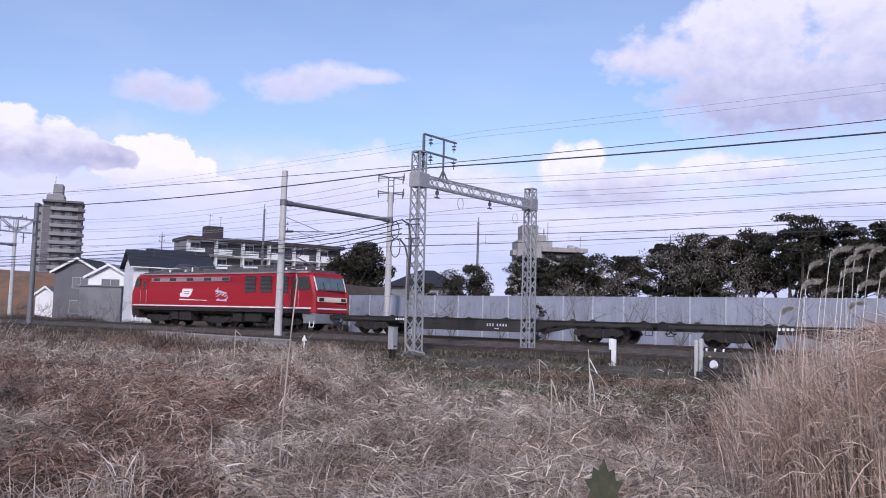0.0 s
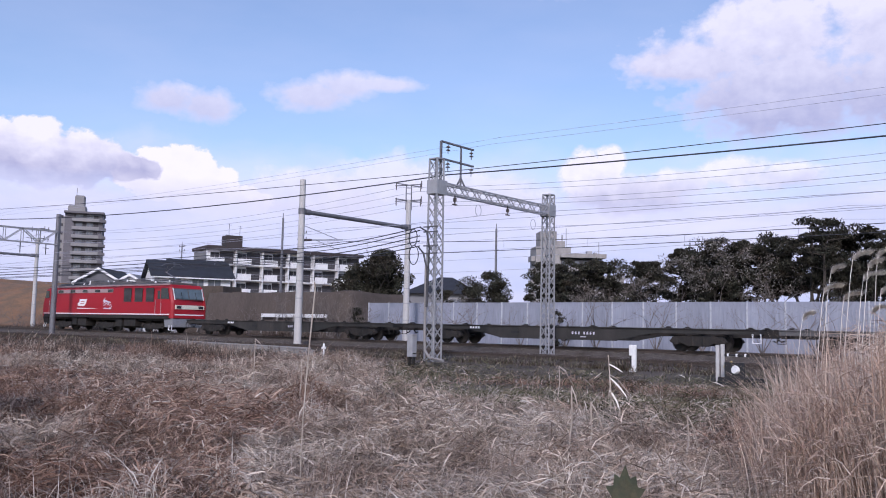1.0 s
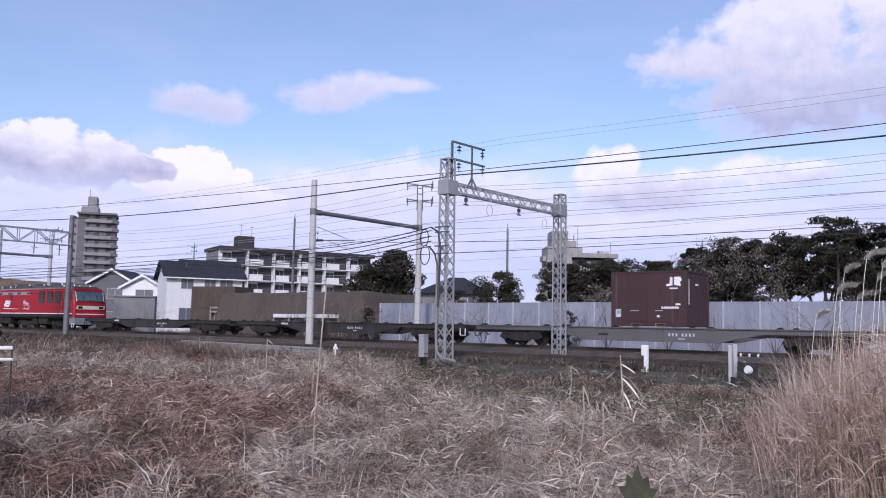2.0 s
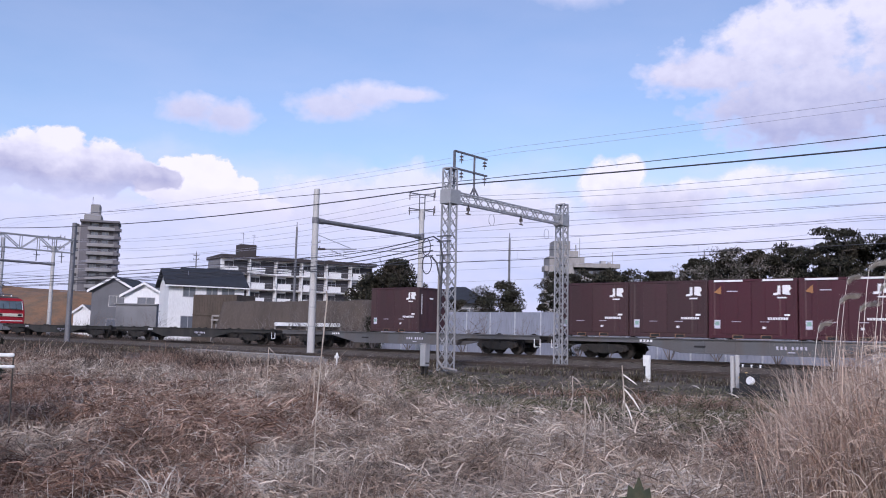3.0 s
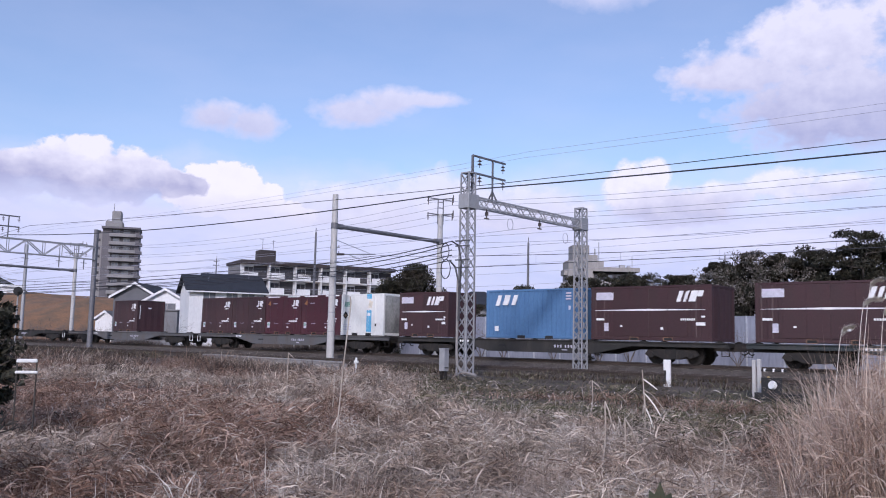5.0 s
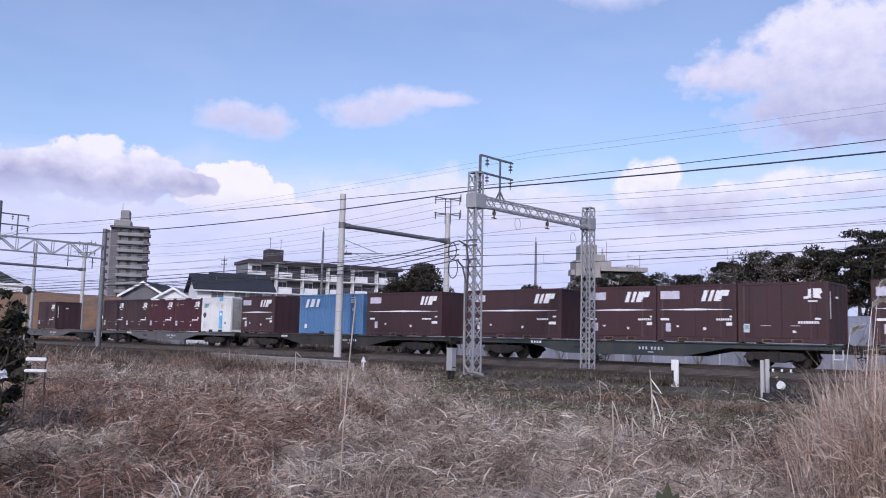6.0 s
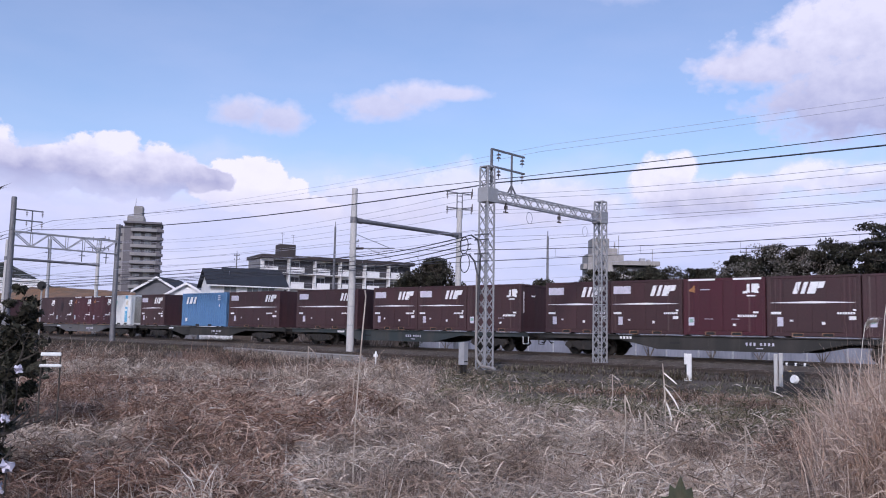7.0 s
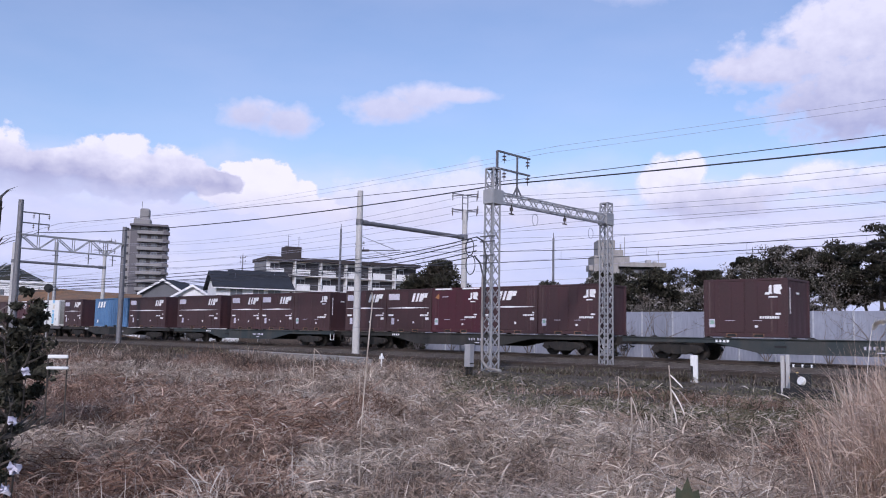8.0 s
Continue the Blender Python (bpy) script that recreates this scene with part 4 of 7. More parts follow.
    for x in (6.2, 9.9, 13.0):
        part("vent", Build().prism([(x - 0.35, 3.66), (x + 0.35, 3.66), (x + 0.25, 4.02), (x - 0.25, 4.02)], -0.5, 0.5), M["loco_roof"], e, "dark roof vent", bevel=0.02)
    part("bus_bar", Build().rod((3.4, -0.35, 4.05), (15.6, -0.35, 4.05), 0.03, n=6), M["darksteel"], e, "thin roof conductor")
    for x in (5.6, 8.4, 11.2, 14.6):
        part("insulator", Build().rod((x, -0.35, 3.64), (x, -0.35, 4.05), 0.07, 0.05, n=8), M["mark"], e, "white insulator")
    for x0, x1, w in ((1.6, 3.2, 0.8), (7.6, 9.6, 0.95), (10.2, 12.8, 0.95), (13.2, 15.0, 0.8)):
        part("roof_box", Build().box(x0, x1, -w, w, 3.66, 3.84), M["loco_roof"], e, "dark roof box", bevel=0.03)
    for x in (4.4, 16.6):
        pn = part("pantograph_base", Build().box(x - 1.1, x + 1.1, -0.75, -0.65, 3.86, 3.93).box(x - 1.1, x + 1.1, 0.65, 0.75, 3.86, 3.93).box(x - 1.0, x - 0.9, -0.75, 0.75, 3.86, 3.93).box(x + 0.9, x + 1.0, -0.75, 0.75, 3.86, 3.93), M["darksteel"], e)
        up = 4.25 if x < 10 else 5.12
        part("pantograph_arm", Build().rod((x + 0.8, 0, 3.95), (x - 0.75, 0, (3.95 + up) / 2), 0.045, n=6).rod((x - 0.75, -0.05, (3.95 + up) / 2), (x + 0.15, -0.3, up), 0.028, n=6).rod((x - 0.75, 0.05, (3.95 + up) / 2), (x + 0.15, 0.3, up), 0.028, n=6), M["darksteel"], pn)
        part("pan_head", Build().path([(x + 0.15, -0.95, up - 0.2), (x + 0.15, -0.6, up), (x + 0.15, 0.6, up), (x + 0.15, 0.95, up - 0.2)], 0.03, 6), M["darksteel"], pn)
        for s in (-1, 1):
            for dx in (-0.9, 0.9):
                part("insulator", kept("loco_ins", lambda: Build().rod((0, 0, 3.64), (0, 0, 3.88), 0.08, 0.05, n=10).mesh("insulator")), M["mark"], e, "white insulator", at=pose(x + dx, s * 0.7, 0))
    moving.append((e, offset))
    return e


locomotive(-143.4)

# ---- line-side structures ----
def lattice(b, x, y, z0, z1, w0, w1, step=0.46, leg=0.055, brace=0.026):
    """A square lattice mast: four corner angles and crossed braces on the four sides."""
    n = max(2, round((z1 - z0) / step))
    def at(i, sx, sy):
        k = i / n
        h = (w0 + (w1 - w0) * k) / 2
        return (x + sx * h, y + sy * h, z0 + (z1 - z0) * k)
    cs = ((-1, -1), (1, -1), (1, 1), (-1, 1))
    for c in cs:
        b.bar(at(0, *c), at(n, *c), leg)
    for i in range(n):
        for k in range(4):
            a, c = cs[k], cs[(k + 1) % 4]
            b.bar(at(i, *a), at(i + 1, *c), brace)
            b.bar(at(i, *c), at(i + 1, *a), brace)
    return b


def string(b, x, y, top, n=3, r=0.07, step=0.11):
    """A hanging string of insulator discs."""
    b.rod((x, y, top), (x, y, top - step * (n + 1)), 0.016, n=5)
    for i in range(n):
        b.rod((x, y, top - step * (i + 0.6)), (x, y, top - step * (i + 1)), r * 0.5, r, n=10)
    return b


PX = -21.5


def lattice_portal():
    """Portal of two lattice masts and a lattice beam over the siding."""
    p = thing("lattice_portal", "grey galvanised lattice portal carrying overhead wires", "gantry")
    m1 = part("mast", lattice(Build(), PX, 25.9, -0.55, 7.45, 0.46, 0.40), M["steel"], p, "tall grey lattice mast")
    m2 = part("mast", lattice(Build(), PX, 34.2, -0.45, 7.1, 0.46, 0.40), M["steel"], p, "grey lattice mast")
    part("cap", Build().box(PX - 0.22, PX + 0.22, 25.68, 26.12, 7.45, 7.50), M["steel"], m1)
    part("cap", Build().box(PX - 0.22, PX + 0.22, 33.98, 34.42, 7.1, 7.16), M["steel"], m2)
    part("gusset", Build().box(PX - 0.26, PX + 0.26, 25.62, 26.28, 6.05, 6.62), M["steel"], m1, "riveted grey plate box", bevel=0.01)
    part("gusset", Build().box(PX - 0.25, PX + 0.25, 33.86, 34.46, 6.10, 6.66), M["steel"], m2, "riveted grey plate box", bevel=0.01)
    part("footing", Build().box(PX - 0.45, PX + 0.45, 25.45, 26.35, -0.9, -0.50), M["sleeper"], m1, "concrete footing", bevel=0.03)
    part("footing", Build().box(PX - 0.45, PX + 0.45, 33.75, 34.65, -0.9, -0.40), M["sleeper"], m2, "concrete footing", bevel=0.03)
    b = Build()
    y0, y1, zl, zh, h = 26.28, 33.86, 6.18, 6.55, 0.17
    n = 18
    for sx in (-h, h):
        for z in (zl, zh):
            b.bar((PX + sx, y0, z), (PX + sx, y1, z), 0.055)
    for i in range(n):
        a, c = y0 + (y1 - y0) * i / n, y0 + (y1 - y0) * (i + 1) / n
        for sx in (-h, h):
            b.bar((PX + sx, a, zl if i % 2 else zh), (PX + sx, c, zh if i % 2 else zl), 0.03)
        b.bar((PX - h, a, zl), (PX + h, c, zl), 0.025)
        b.bar((PX - h, a, zh), (PX + h, c, zh), 0.025)
    part("beam", b, M["steel"], p, "grey lattice beam", bevel=0)
    f = Build()
    f.bar((PX, 26.15, 6.6), (PX, 26.15, 8.25), 0.08).bar((PX, 26.15, 8.25), (PX, 28.3, 8.25), 0.07).bar((PX, 26.15, 7.55), (PX, 28.3, 7.55), 0.07)
    f.bar((PX, 27.45, 6.6), (PX, 27.45, 8.25), 0.06).bar((PX - 0.15, 27.35, 6.56), (PX, 27.45, 6.95), 0.05).bar((PX + 0.15, 27.55, 6.56), (PX, 27.45, 6.95), 0.05)
    fr = part("feeder_frame", f, M["darksteel"], p, "dark steel frame for feeder wires")
    for y in (26.6, 28.15):
        for z in (8.2, 7.5):
            part("insulator", string(Build(), PX, y, z, 2, 0.10, 0.13), M["porcelain"], fr, "dark brown insulator")
    for y in (27.1, 30.85):
        part("hanger", Build().bar((PX, y, 6.18), (PX, y, 5.80), 0.04).bar((PX, y - 0.14, 5.80), (PX, y + 0.14, 5.80), 0.05).rod((PX, y, 5.92), (PX, y, 6.06), 0.075, n=10), M["porcelain"], p, "dark wire hanger")
    for y, z in ((28.7, 5.75), (32.9, 5.6)):
        ring = [(PX, y + 0.20 * math.cos(a), z + 0.24 * math.sin(a)) for a in np.linspace(0, 6.2832, 17)]
        part("loop", Build().path(ring, 0.012, 4), M["wire_pale"], p, "thin looped jumper wire")
    for z in (3.7, 4.0, 4.55, 4.75):
        part("crossarm", Build().bar((PX - 0.36, 25.62, z), (PX + 0.36, 25.62, z), 0.05), M["darksteel"], m1, "dark cable arm")
    part("conduit", Build().path([(PX - 0.1, 25.5, 3.2), (PX - 0.1, 25.5, 0.4), (PX - 0.02, 25.45, -0.1), (PX + 0.35, 25.3, -0.35), (PX + 1.1, 25.2, -0.42)], 0.055, 8), M["wall_pale"], m1, "pale cable conduit")
    return p


lattice_portal()


def cable_bundle():
    """Black cables that loop down the lattice mast from the messenger lines."""
    c = Build()
    c.path([(PX - 0.5, 25.55, 4.75), (PX - 0.1, 25.5, 4.55), (PX + 0.05, 25.5, 3.9), (PX + 0.02, 25.5, 3.2), (PX - 0.02, 25.5, 1.6)], 0.035, 6)
    c.path([(PX - 0.6, 25.55, 4.0), (PX - 0.25, 25.5, 3.7), (PX - 0.02, 25.48, 3.0), (PX - 0.03, 25.48, 1.6)], 0.035, 6)
    for r, y, z, x in ((0.28, 25.55, 4.35, -0.85), (0.32, 25.55, 3.66, -0.8)):
        c.path([(PX + x + 0.75 * r * math.cos(a), y, z + r * 1.2 * math.sin(a)) for a in np.linspace(0, 6.2832, 21)], 0.02, 5)
    ob = part("looped_cable", c, M["wire"])
    return tagged(ob, "black looped signal cable hanging on the mast", "cable")


cable_bundle()


def pole_mesh(h, r0, r1, z0=-0.6):
    return Build().rod((0, 0, z0), (0, 0, h), r0, r1, n=18)


def tube_portal(x, label):
    """Two concrete poles with a steel tube between them, over the main line."""
    p = thing("tube_portal", label, "gantry", "overhead line portals")
    front = part("pole", pole_mesh(9.3, 0.225, 0.17), M["concrete"], p, "pale concrete pole", at=pose(x, 33.5, 0))
    back = part("pole", pole_mesh(9.3, 0.225, 0.17), M["concrete"], p, "pale concrete pole", at=pose(x, 42.9, 0))
    part("tube", Build().rod((x, 33.65, 7.42), (x, 42.75, 7.42), 0.13, n=14).rod((x, 33.7, 7.42), (x, 34.1, 7.42), 0.17, n=14).rod((x, 42.3, 7.42), (x, 42.7, 7.42), 0.17, n=14), M["darksteel"], p, "dark grey steel tube")
    for o in (front, back):
        part("band", Build().rod((0, 0, 7.25), (0, 0, 7.60), 0.21, n=14), M["darksteel"], o, "steel clamp band")
        for z in (5.3, 4.4, 3.3, 2.3, 1.2):
            part("strap", Build().rod((0, 0, z), (0, 0, z + 0.06), 0.232 - 0.0055 * z, n=14), M["steel"], o, "thin steel strap")
    f = Build()
    for s in (-0.16, 0.16):
        f.bar((s * 0.6, s, 8.6), (s * 0.6, s, 10.35), 0.05)
    for z in (8.9, 9.3, 9.7, 10.1):
        f.bar((-0.1, -0.16, z), (0.1, 0.16, z), 0.04)
    for z in (9.25, 10.3):
        f.bar((-1.0, -0.25, z), (1.0, 0.2, z), 0.06)
        f.bar((-0.2, -1.1, z), (0.2, 1.1, z), 0.06)
    fr = part("crossarm_frame", f, M["darksteel"], back, "dark steel crossarm frame")
    for z in (9.25, 10.3):
        for dx, dy in ((-0.95, -0.2), (0.95, 0.2), (0.18, 1.0)):
            part("insulator", Build().rod((dx, dy, z - 0.28), (dx, dy, z + 0.24), 0.035, n=8), M["porcelain"], fr)
    # cantilever with registration arm for the contact wire
    part("cantilever", Build().rod((x, 33.7, 5.75), (x, 36.9, 6.05), 0.035, n=8).rod((x, 33.7, 6.6), (x, 36.4, 6.05), 0.022, n=6).rod((x, 34.6, 5.84), (x, 36.6, 5.38), 0.02, n=6), M["steel"], p, "thin steel cantilever arm")
    part("insulator", Build().rod((x, 33.72, 5.752), (x, 34.3, 5.81), 0.07, n=8), M["porcelain"], p)
    return p


tube_portal(-38.0, "concrete pole portal with a steel tube over the main line")
tube_portal(-90.0, "distant concrete pole portal with a steel tube")


def truss_portal(x):
    """Portal with steel poles and an open truss over the siding, further down the line."""
    p = thing("truss_portal", "grey steel truss portal with tall dark poles", "gantry")
    a = part("pole", pole_mesh(10.4, 0.26, 0.19), M["darksteel"], p, "tall dark pole", at=pose(x, 25.2, 0))
    part("pole", pole_mesh(9.2, 0.22, 0.18), M["darksteel"], p, "dark pole", at=pose(x, 33.5, 0))
    b = Build()
    y0, y1, zl, zh = 25.3, 33.4, 6.75, 7.8
    for sx in (-0.2, 0.2):
        b.bar((x + sx, y0, zh), (x + sx, y1, zh), 0.10).bar((x + sx, y0, zl), (x + sx, y1, zl), 0.08)
        for i in range(6):
            c, d = y0 + (y1 - y0) * i / 6, y0 + (y1 - y0) * (i + 1) / 6
            b.bar((x + sx, c, zh if i % 2 == 0 else zl), (x + sx, d, zl if i % 2 == 0 else zh), 0.06)
            b.bar((x + sx, d, zl), (x + sx, d, zh), 0.045)
    part("truss", b, M["steel"], p, "grey open truss beam")
    for y in (28.0, 30.6, 32.6):
        part("hanger", Build().bar((x, y, 6.75), (x, y, 5.9), 0.06).bar((x, y - 0.25, 6.4), (x, y + 0.25, 6.4), 0.05), M["darksteel"], p)
    f = Build()
    for z in (8.7, 9.5):
        f.bar((x, 25.3, z), (x, 27.4, z), 0.09)
    f.bar((x, 26.6, 7.8), (x, 26.6, 9.5), 0.07)
    fr = part("feeder_frame", f, M["darksteel"], a, "", at=pose(-x, -25.2, 0))
    for y in (26.2, 27.35):
        for z in (8.65, 9.45):
            part("insulator", string(Build(), x, y, z, 2, 0.10, 0.14), M["porcelain"], fr)
    return p


truss_portal(-67.0)
for x, y, h, r in ((-105.0, 44.0, 11.2, 0.22),):
    tagged(part("catenary_pole", pole_mesh(h, r, r * 0.8), M["steel"], at=pose(x, y, 0)), "slim grey steel line pole beside the track", "pole")


def span(points, sags, r, mat, label, name="overhead_wire"):
    """A wire that hangs in parabolas between its supports."""
    sags = sags if isinstance(sags, tuple) else (sags,)
    b = Build()
    for k, ((x0, y0, z0), (x1, y1, z1)) in enumerate(zip(points, points[1:])):
        n = 14
        sag = sags[k] if k < len(sags) else sags[-1]
        pts = [(x0 + (x1 - x0) * q / n, y0 + (y1 - y0) * q / n, z0 + (z1 - z0) * q / n - sag * 4 * (q / n) * (1 - q / n)) for q in range(n + 1)]
        b.path(pts, r, 5)
    return tagged(part(name, b, M[mat]), label, "wire", "overhead wires", "structure")


def wires():
    ends = (-170.0, -112.0, -67.0, PX, 30.0)
    span([(x, 26.6, 6.95 + (1.1 if x < -60 else 0)) for x in ends], (0.90, 0.90, 0.55, 0.50), 0.026, "wire", "black feeder cable between line portals")
    span([(x, 28.15, 7.42 + (1.5 if x < -60 else 0)) for x in ends], (0.75, 0.75, 0.12, 0.22), 0.015, "wire", "dark feeder wire between line portals")
    far = (-190.0, -140.0, -90.0, -38.0, 12.0, 60.0)
    for y, z, sag, r, mat in ((37.0, 5.00, 0.10, 0.017, "wire"), (37.0, 5.95, 0.72, 0.017, "wire"), (36.6, 6.75, 0.30, 0.011, "wire_pale"),
                              (42.0, 9.0, 0.9, 0.012, "wire_pale"), (43.8, 9.0, 0.9, 0.012, "wire_pale"), (42.0, 10.0, 1.0, 0.012, "wire_pale"), (43.8, 10.0, 1.0, 0.012, "wire_pale"),
                              (45.5, 7.6, 0.6, 0.012, "wire_pale")):
        span([(x, y, z) for x in far], sag, r, mat, "thin overhead wire along the main line")
    for y, z, sag, r, mat in ((30.0, 5.0, 0.02, 0.010, "wire_pale"), (30.0, 5.75, 0.35, 0.010, "wire_pale"), (30.2, 9.15, 0.30, 0.006, "wire_pale"), (29.6, 8.75, 0.30, 0.006, "wire_pale")):
        span([(x, y, z) for x in ends], sag, r, mat, "thin overhead wire above the siding")
    # droppers
    b = Build()
    for x in np.arange(-86, 10, 5.0):
        k = ((x + 38) % 50) / 50
        b.rod((x, 37.0, 5.00 - 0.10 * 4 * k * (1 - k)), (x, 37.0, 5.95 - 0.72 * 4 * k * (1 - k)), 0.008, n=4)
    tagged(part("dropper_wires", b, M["wire_pale"]), "thin dropper wires between contact and carrying wire", "wire", "", "structure")
    # signal cables towards the lattice mast
    for z0, z1, y in ((5.2, 4.75, 33.3), (4.4, 4.0, 33.3), (4.7, 4.4, 33.3), (4.95, 4.62, 33.3), (4.5, 4.2, 33.3)):
        span([(-120, 36.0, z0 + 0.2), (-38.0, y, z0), (PX - 0.5, 25.55, z1)], 0.15, 0.022, "wire", "black signal cable slung between poles", "signal_cable")
    # house service lines far off
    for z in (8.0, 9.5, 10.6, 12.0):
        span([(-230, 60 + z, z), (-110, 66 + z, z), (-20, 70 + z, z + 0.4), (70, 76 + z, z)], 1.2, 0.016, "wire_pale", "thin power line behind the houses", "power_line")


wires()


def fence():
    """Panelled screen fence beyond the main line."""
    f = thing("screen_fence", "pale grey blue panelled screen fence behind the tracks", "fence")
    f["kind"] = "structure"
    y, w = 46.0, 2.0

    def panel():
        b = Build()
        n = 16
        pts = [(0.03 + (w - 0.06) * i / n, (0.005 if i % 2 else -0.005)) for i in range(n + 1)]
        for z0, z1 in ((-0.55, 1.0), (1.005, 2.44)):
            b.add([(px, py + s * 0.01, z) for s in (-1, 1) for z in (z0, z1) for px, py in pts],
                  [(i, i + 1, n + 2 + i, n + 1 + i) for i in range(n)] + [(2 * n + 2 + i, 3 * n + 3 + i, 3 * n + 4 + i, 2 * n + 3 + i) for i in range(n)])
        b.box(0.03, w - 0.03, -0.025, 0.025, 2.44, 2.50)
        return b.mesh("panel")
    for i in range(36):
        x = -44.4 + i * w
        part("panel", kept("fence_panel", panel), M["fence"], f, "", at=pose(x, y, 0))
        part("post", kept("fence_post", lambda: Build().box(-0.04, 0.04, -0.07, 0.03, -0.7, 2.52).mesh("post", 0.006)), M["fence_post"], f, "", at=pose(x, y, 0))
    return f


fence()


def relay_box():
    b = thing("relay_box", "grey trackside relay box on a dark stand", "relay box", at=pose(-21.28, 24.4, -0.05))
    part("cabinet", Build().box(-0.13, 0.13, -0.13, 0.13, -0.24, 0.56).box(-0.145, 0.145, -0.145, 0.145, 0.56, 0.60), M["steel"], b, "pale grey steel cabinet", bevel=0.01)
    part("door", Build().box(-0.10, 0.10, -0.145, -0.13, -0.07, 0.53), M["steel"], b, bevel=0.004)
    part("stand", Build().box(-0.12, -0.06, -0.06, 0.06, -0.75, -0.10).box(0.06, 0.12, -0.06, 0.06, -0.75, -0.10).box(-0.14, 0.14, -0.1, 0.1, -0.14, -0.10), M["running"], b, "dark steel stand")


relay_box()


def marker(x, y, h):
    m = thing("track_marker", "white painted trackside marker post with black bands", "marker post", "trackside markers")
    m.matrix_basis = pose(x, y, -0.60)
    part("post", Build().box(-0.075, 0.075, -0.05, 0.05, -0.2, h), M["white"], m, "", bevel=0.012)
    part("plate", Build().box(-0.17, -0.077, -0.04, 0.04, h - 0.36, h), M["white"], m, "", bevel=0.008)
    part("plate", Build().box(-0.13, -0.077, -0.04, 0.04, h - 0.62, h - 0.37), M["void"], m)
    part("foot", Build().box(-0.17, 0.05, -0.06, 0.06, -0.2, 0.14), M["white"], m, "", bevel=0.01)


marker(-13.5, 27.0, 0.96)


def stub_posts():
    for dx, h in ((0, 1.02), (0.15, 1.05)):
        p = part("concrete_stake", Build().box(-0.05, 0.05, -0.05, 0.05, -0.3, h), M["concrete"], None, "", 0.01, at=pose(-9.80 + dx, 25.0, -0.55))
        tagged(p, "short weathered concrete stake at the track edge", "stake", "concrete stakes")
    s = thing("switch_lamp", "low switch stand with a round white disc", "switch stand", at=pose(-9.07, 24.4, -0.55))
    part("disc", Build().rod((0, -0.05, 0.36), (0.04, 0.05, 0.33), 0.12, n=18), M["white"], s, "white round disc", bevel=0.01)
    part("stand", Build().box(-0.5, 0.8, 0.0, 0.12, -0.2, 0.12).box(-0.3, 0.25, 0.0, 0.10, 0.12, 0.55).rod((-0.3, 0.02, 0.75), (0.4, 0.02, 0.75), 0.03, n=6), M["void"], s, "black iron stand")
    part("lever", Build().rod((-0.36, 0.13, 0.40), (-0.12, 0.13, 0.56), 0.035, n=6), M["yellow"], s, "yellow lever")
    for dx in (-0.2, 0.05, 0.3):
        part("insulator", Build().rod((dx, 0.02, 0.72), (dx, 0.02, 0.80), 0.035, n=8), M["mark"], s)
    v = thing("valve_post", "small white trackside valve post", "valve", at=pose(-26.75, 25.05, -0.55))
    part("post", Build().rod((0, 0, -0.2), (0, 0, 0.50), 0.035, n=8), M["white"], v)
    part("head", Build().box(-0.09, 0.09, -0.06, 0.06, 0.36, 0.47).rod((0, 0, 0.47), (0, 0, 0.60), 0.06, 0.035, n=8), M["white"], v, "", bevel=0.01)


stub_posts()

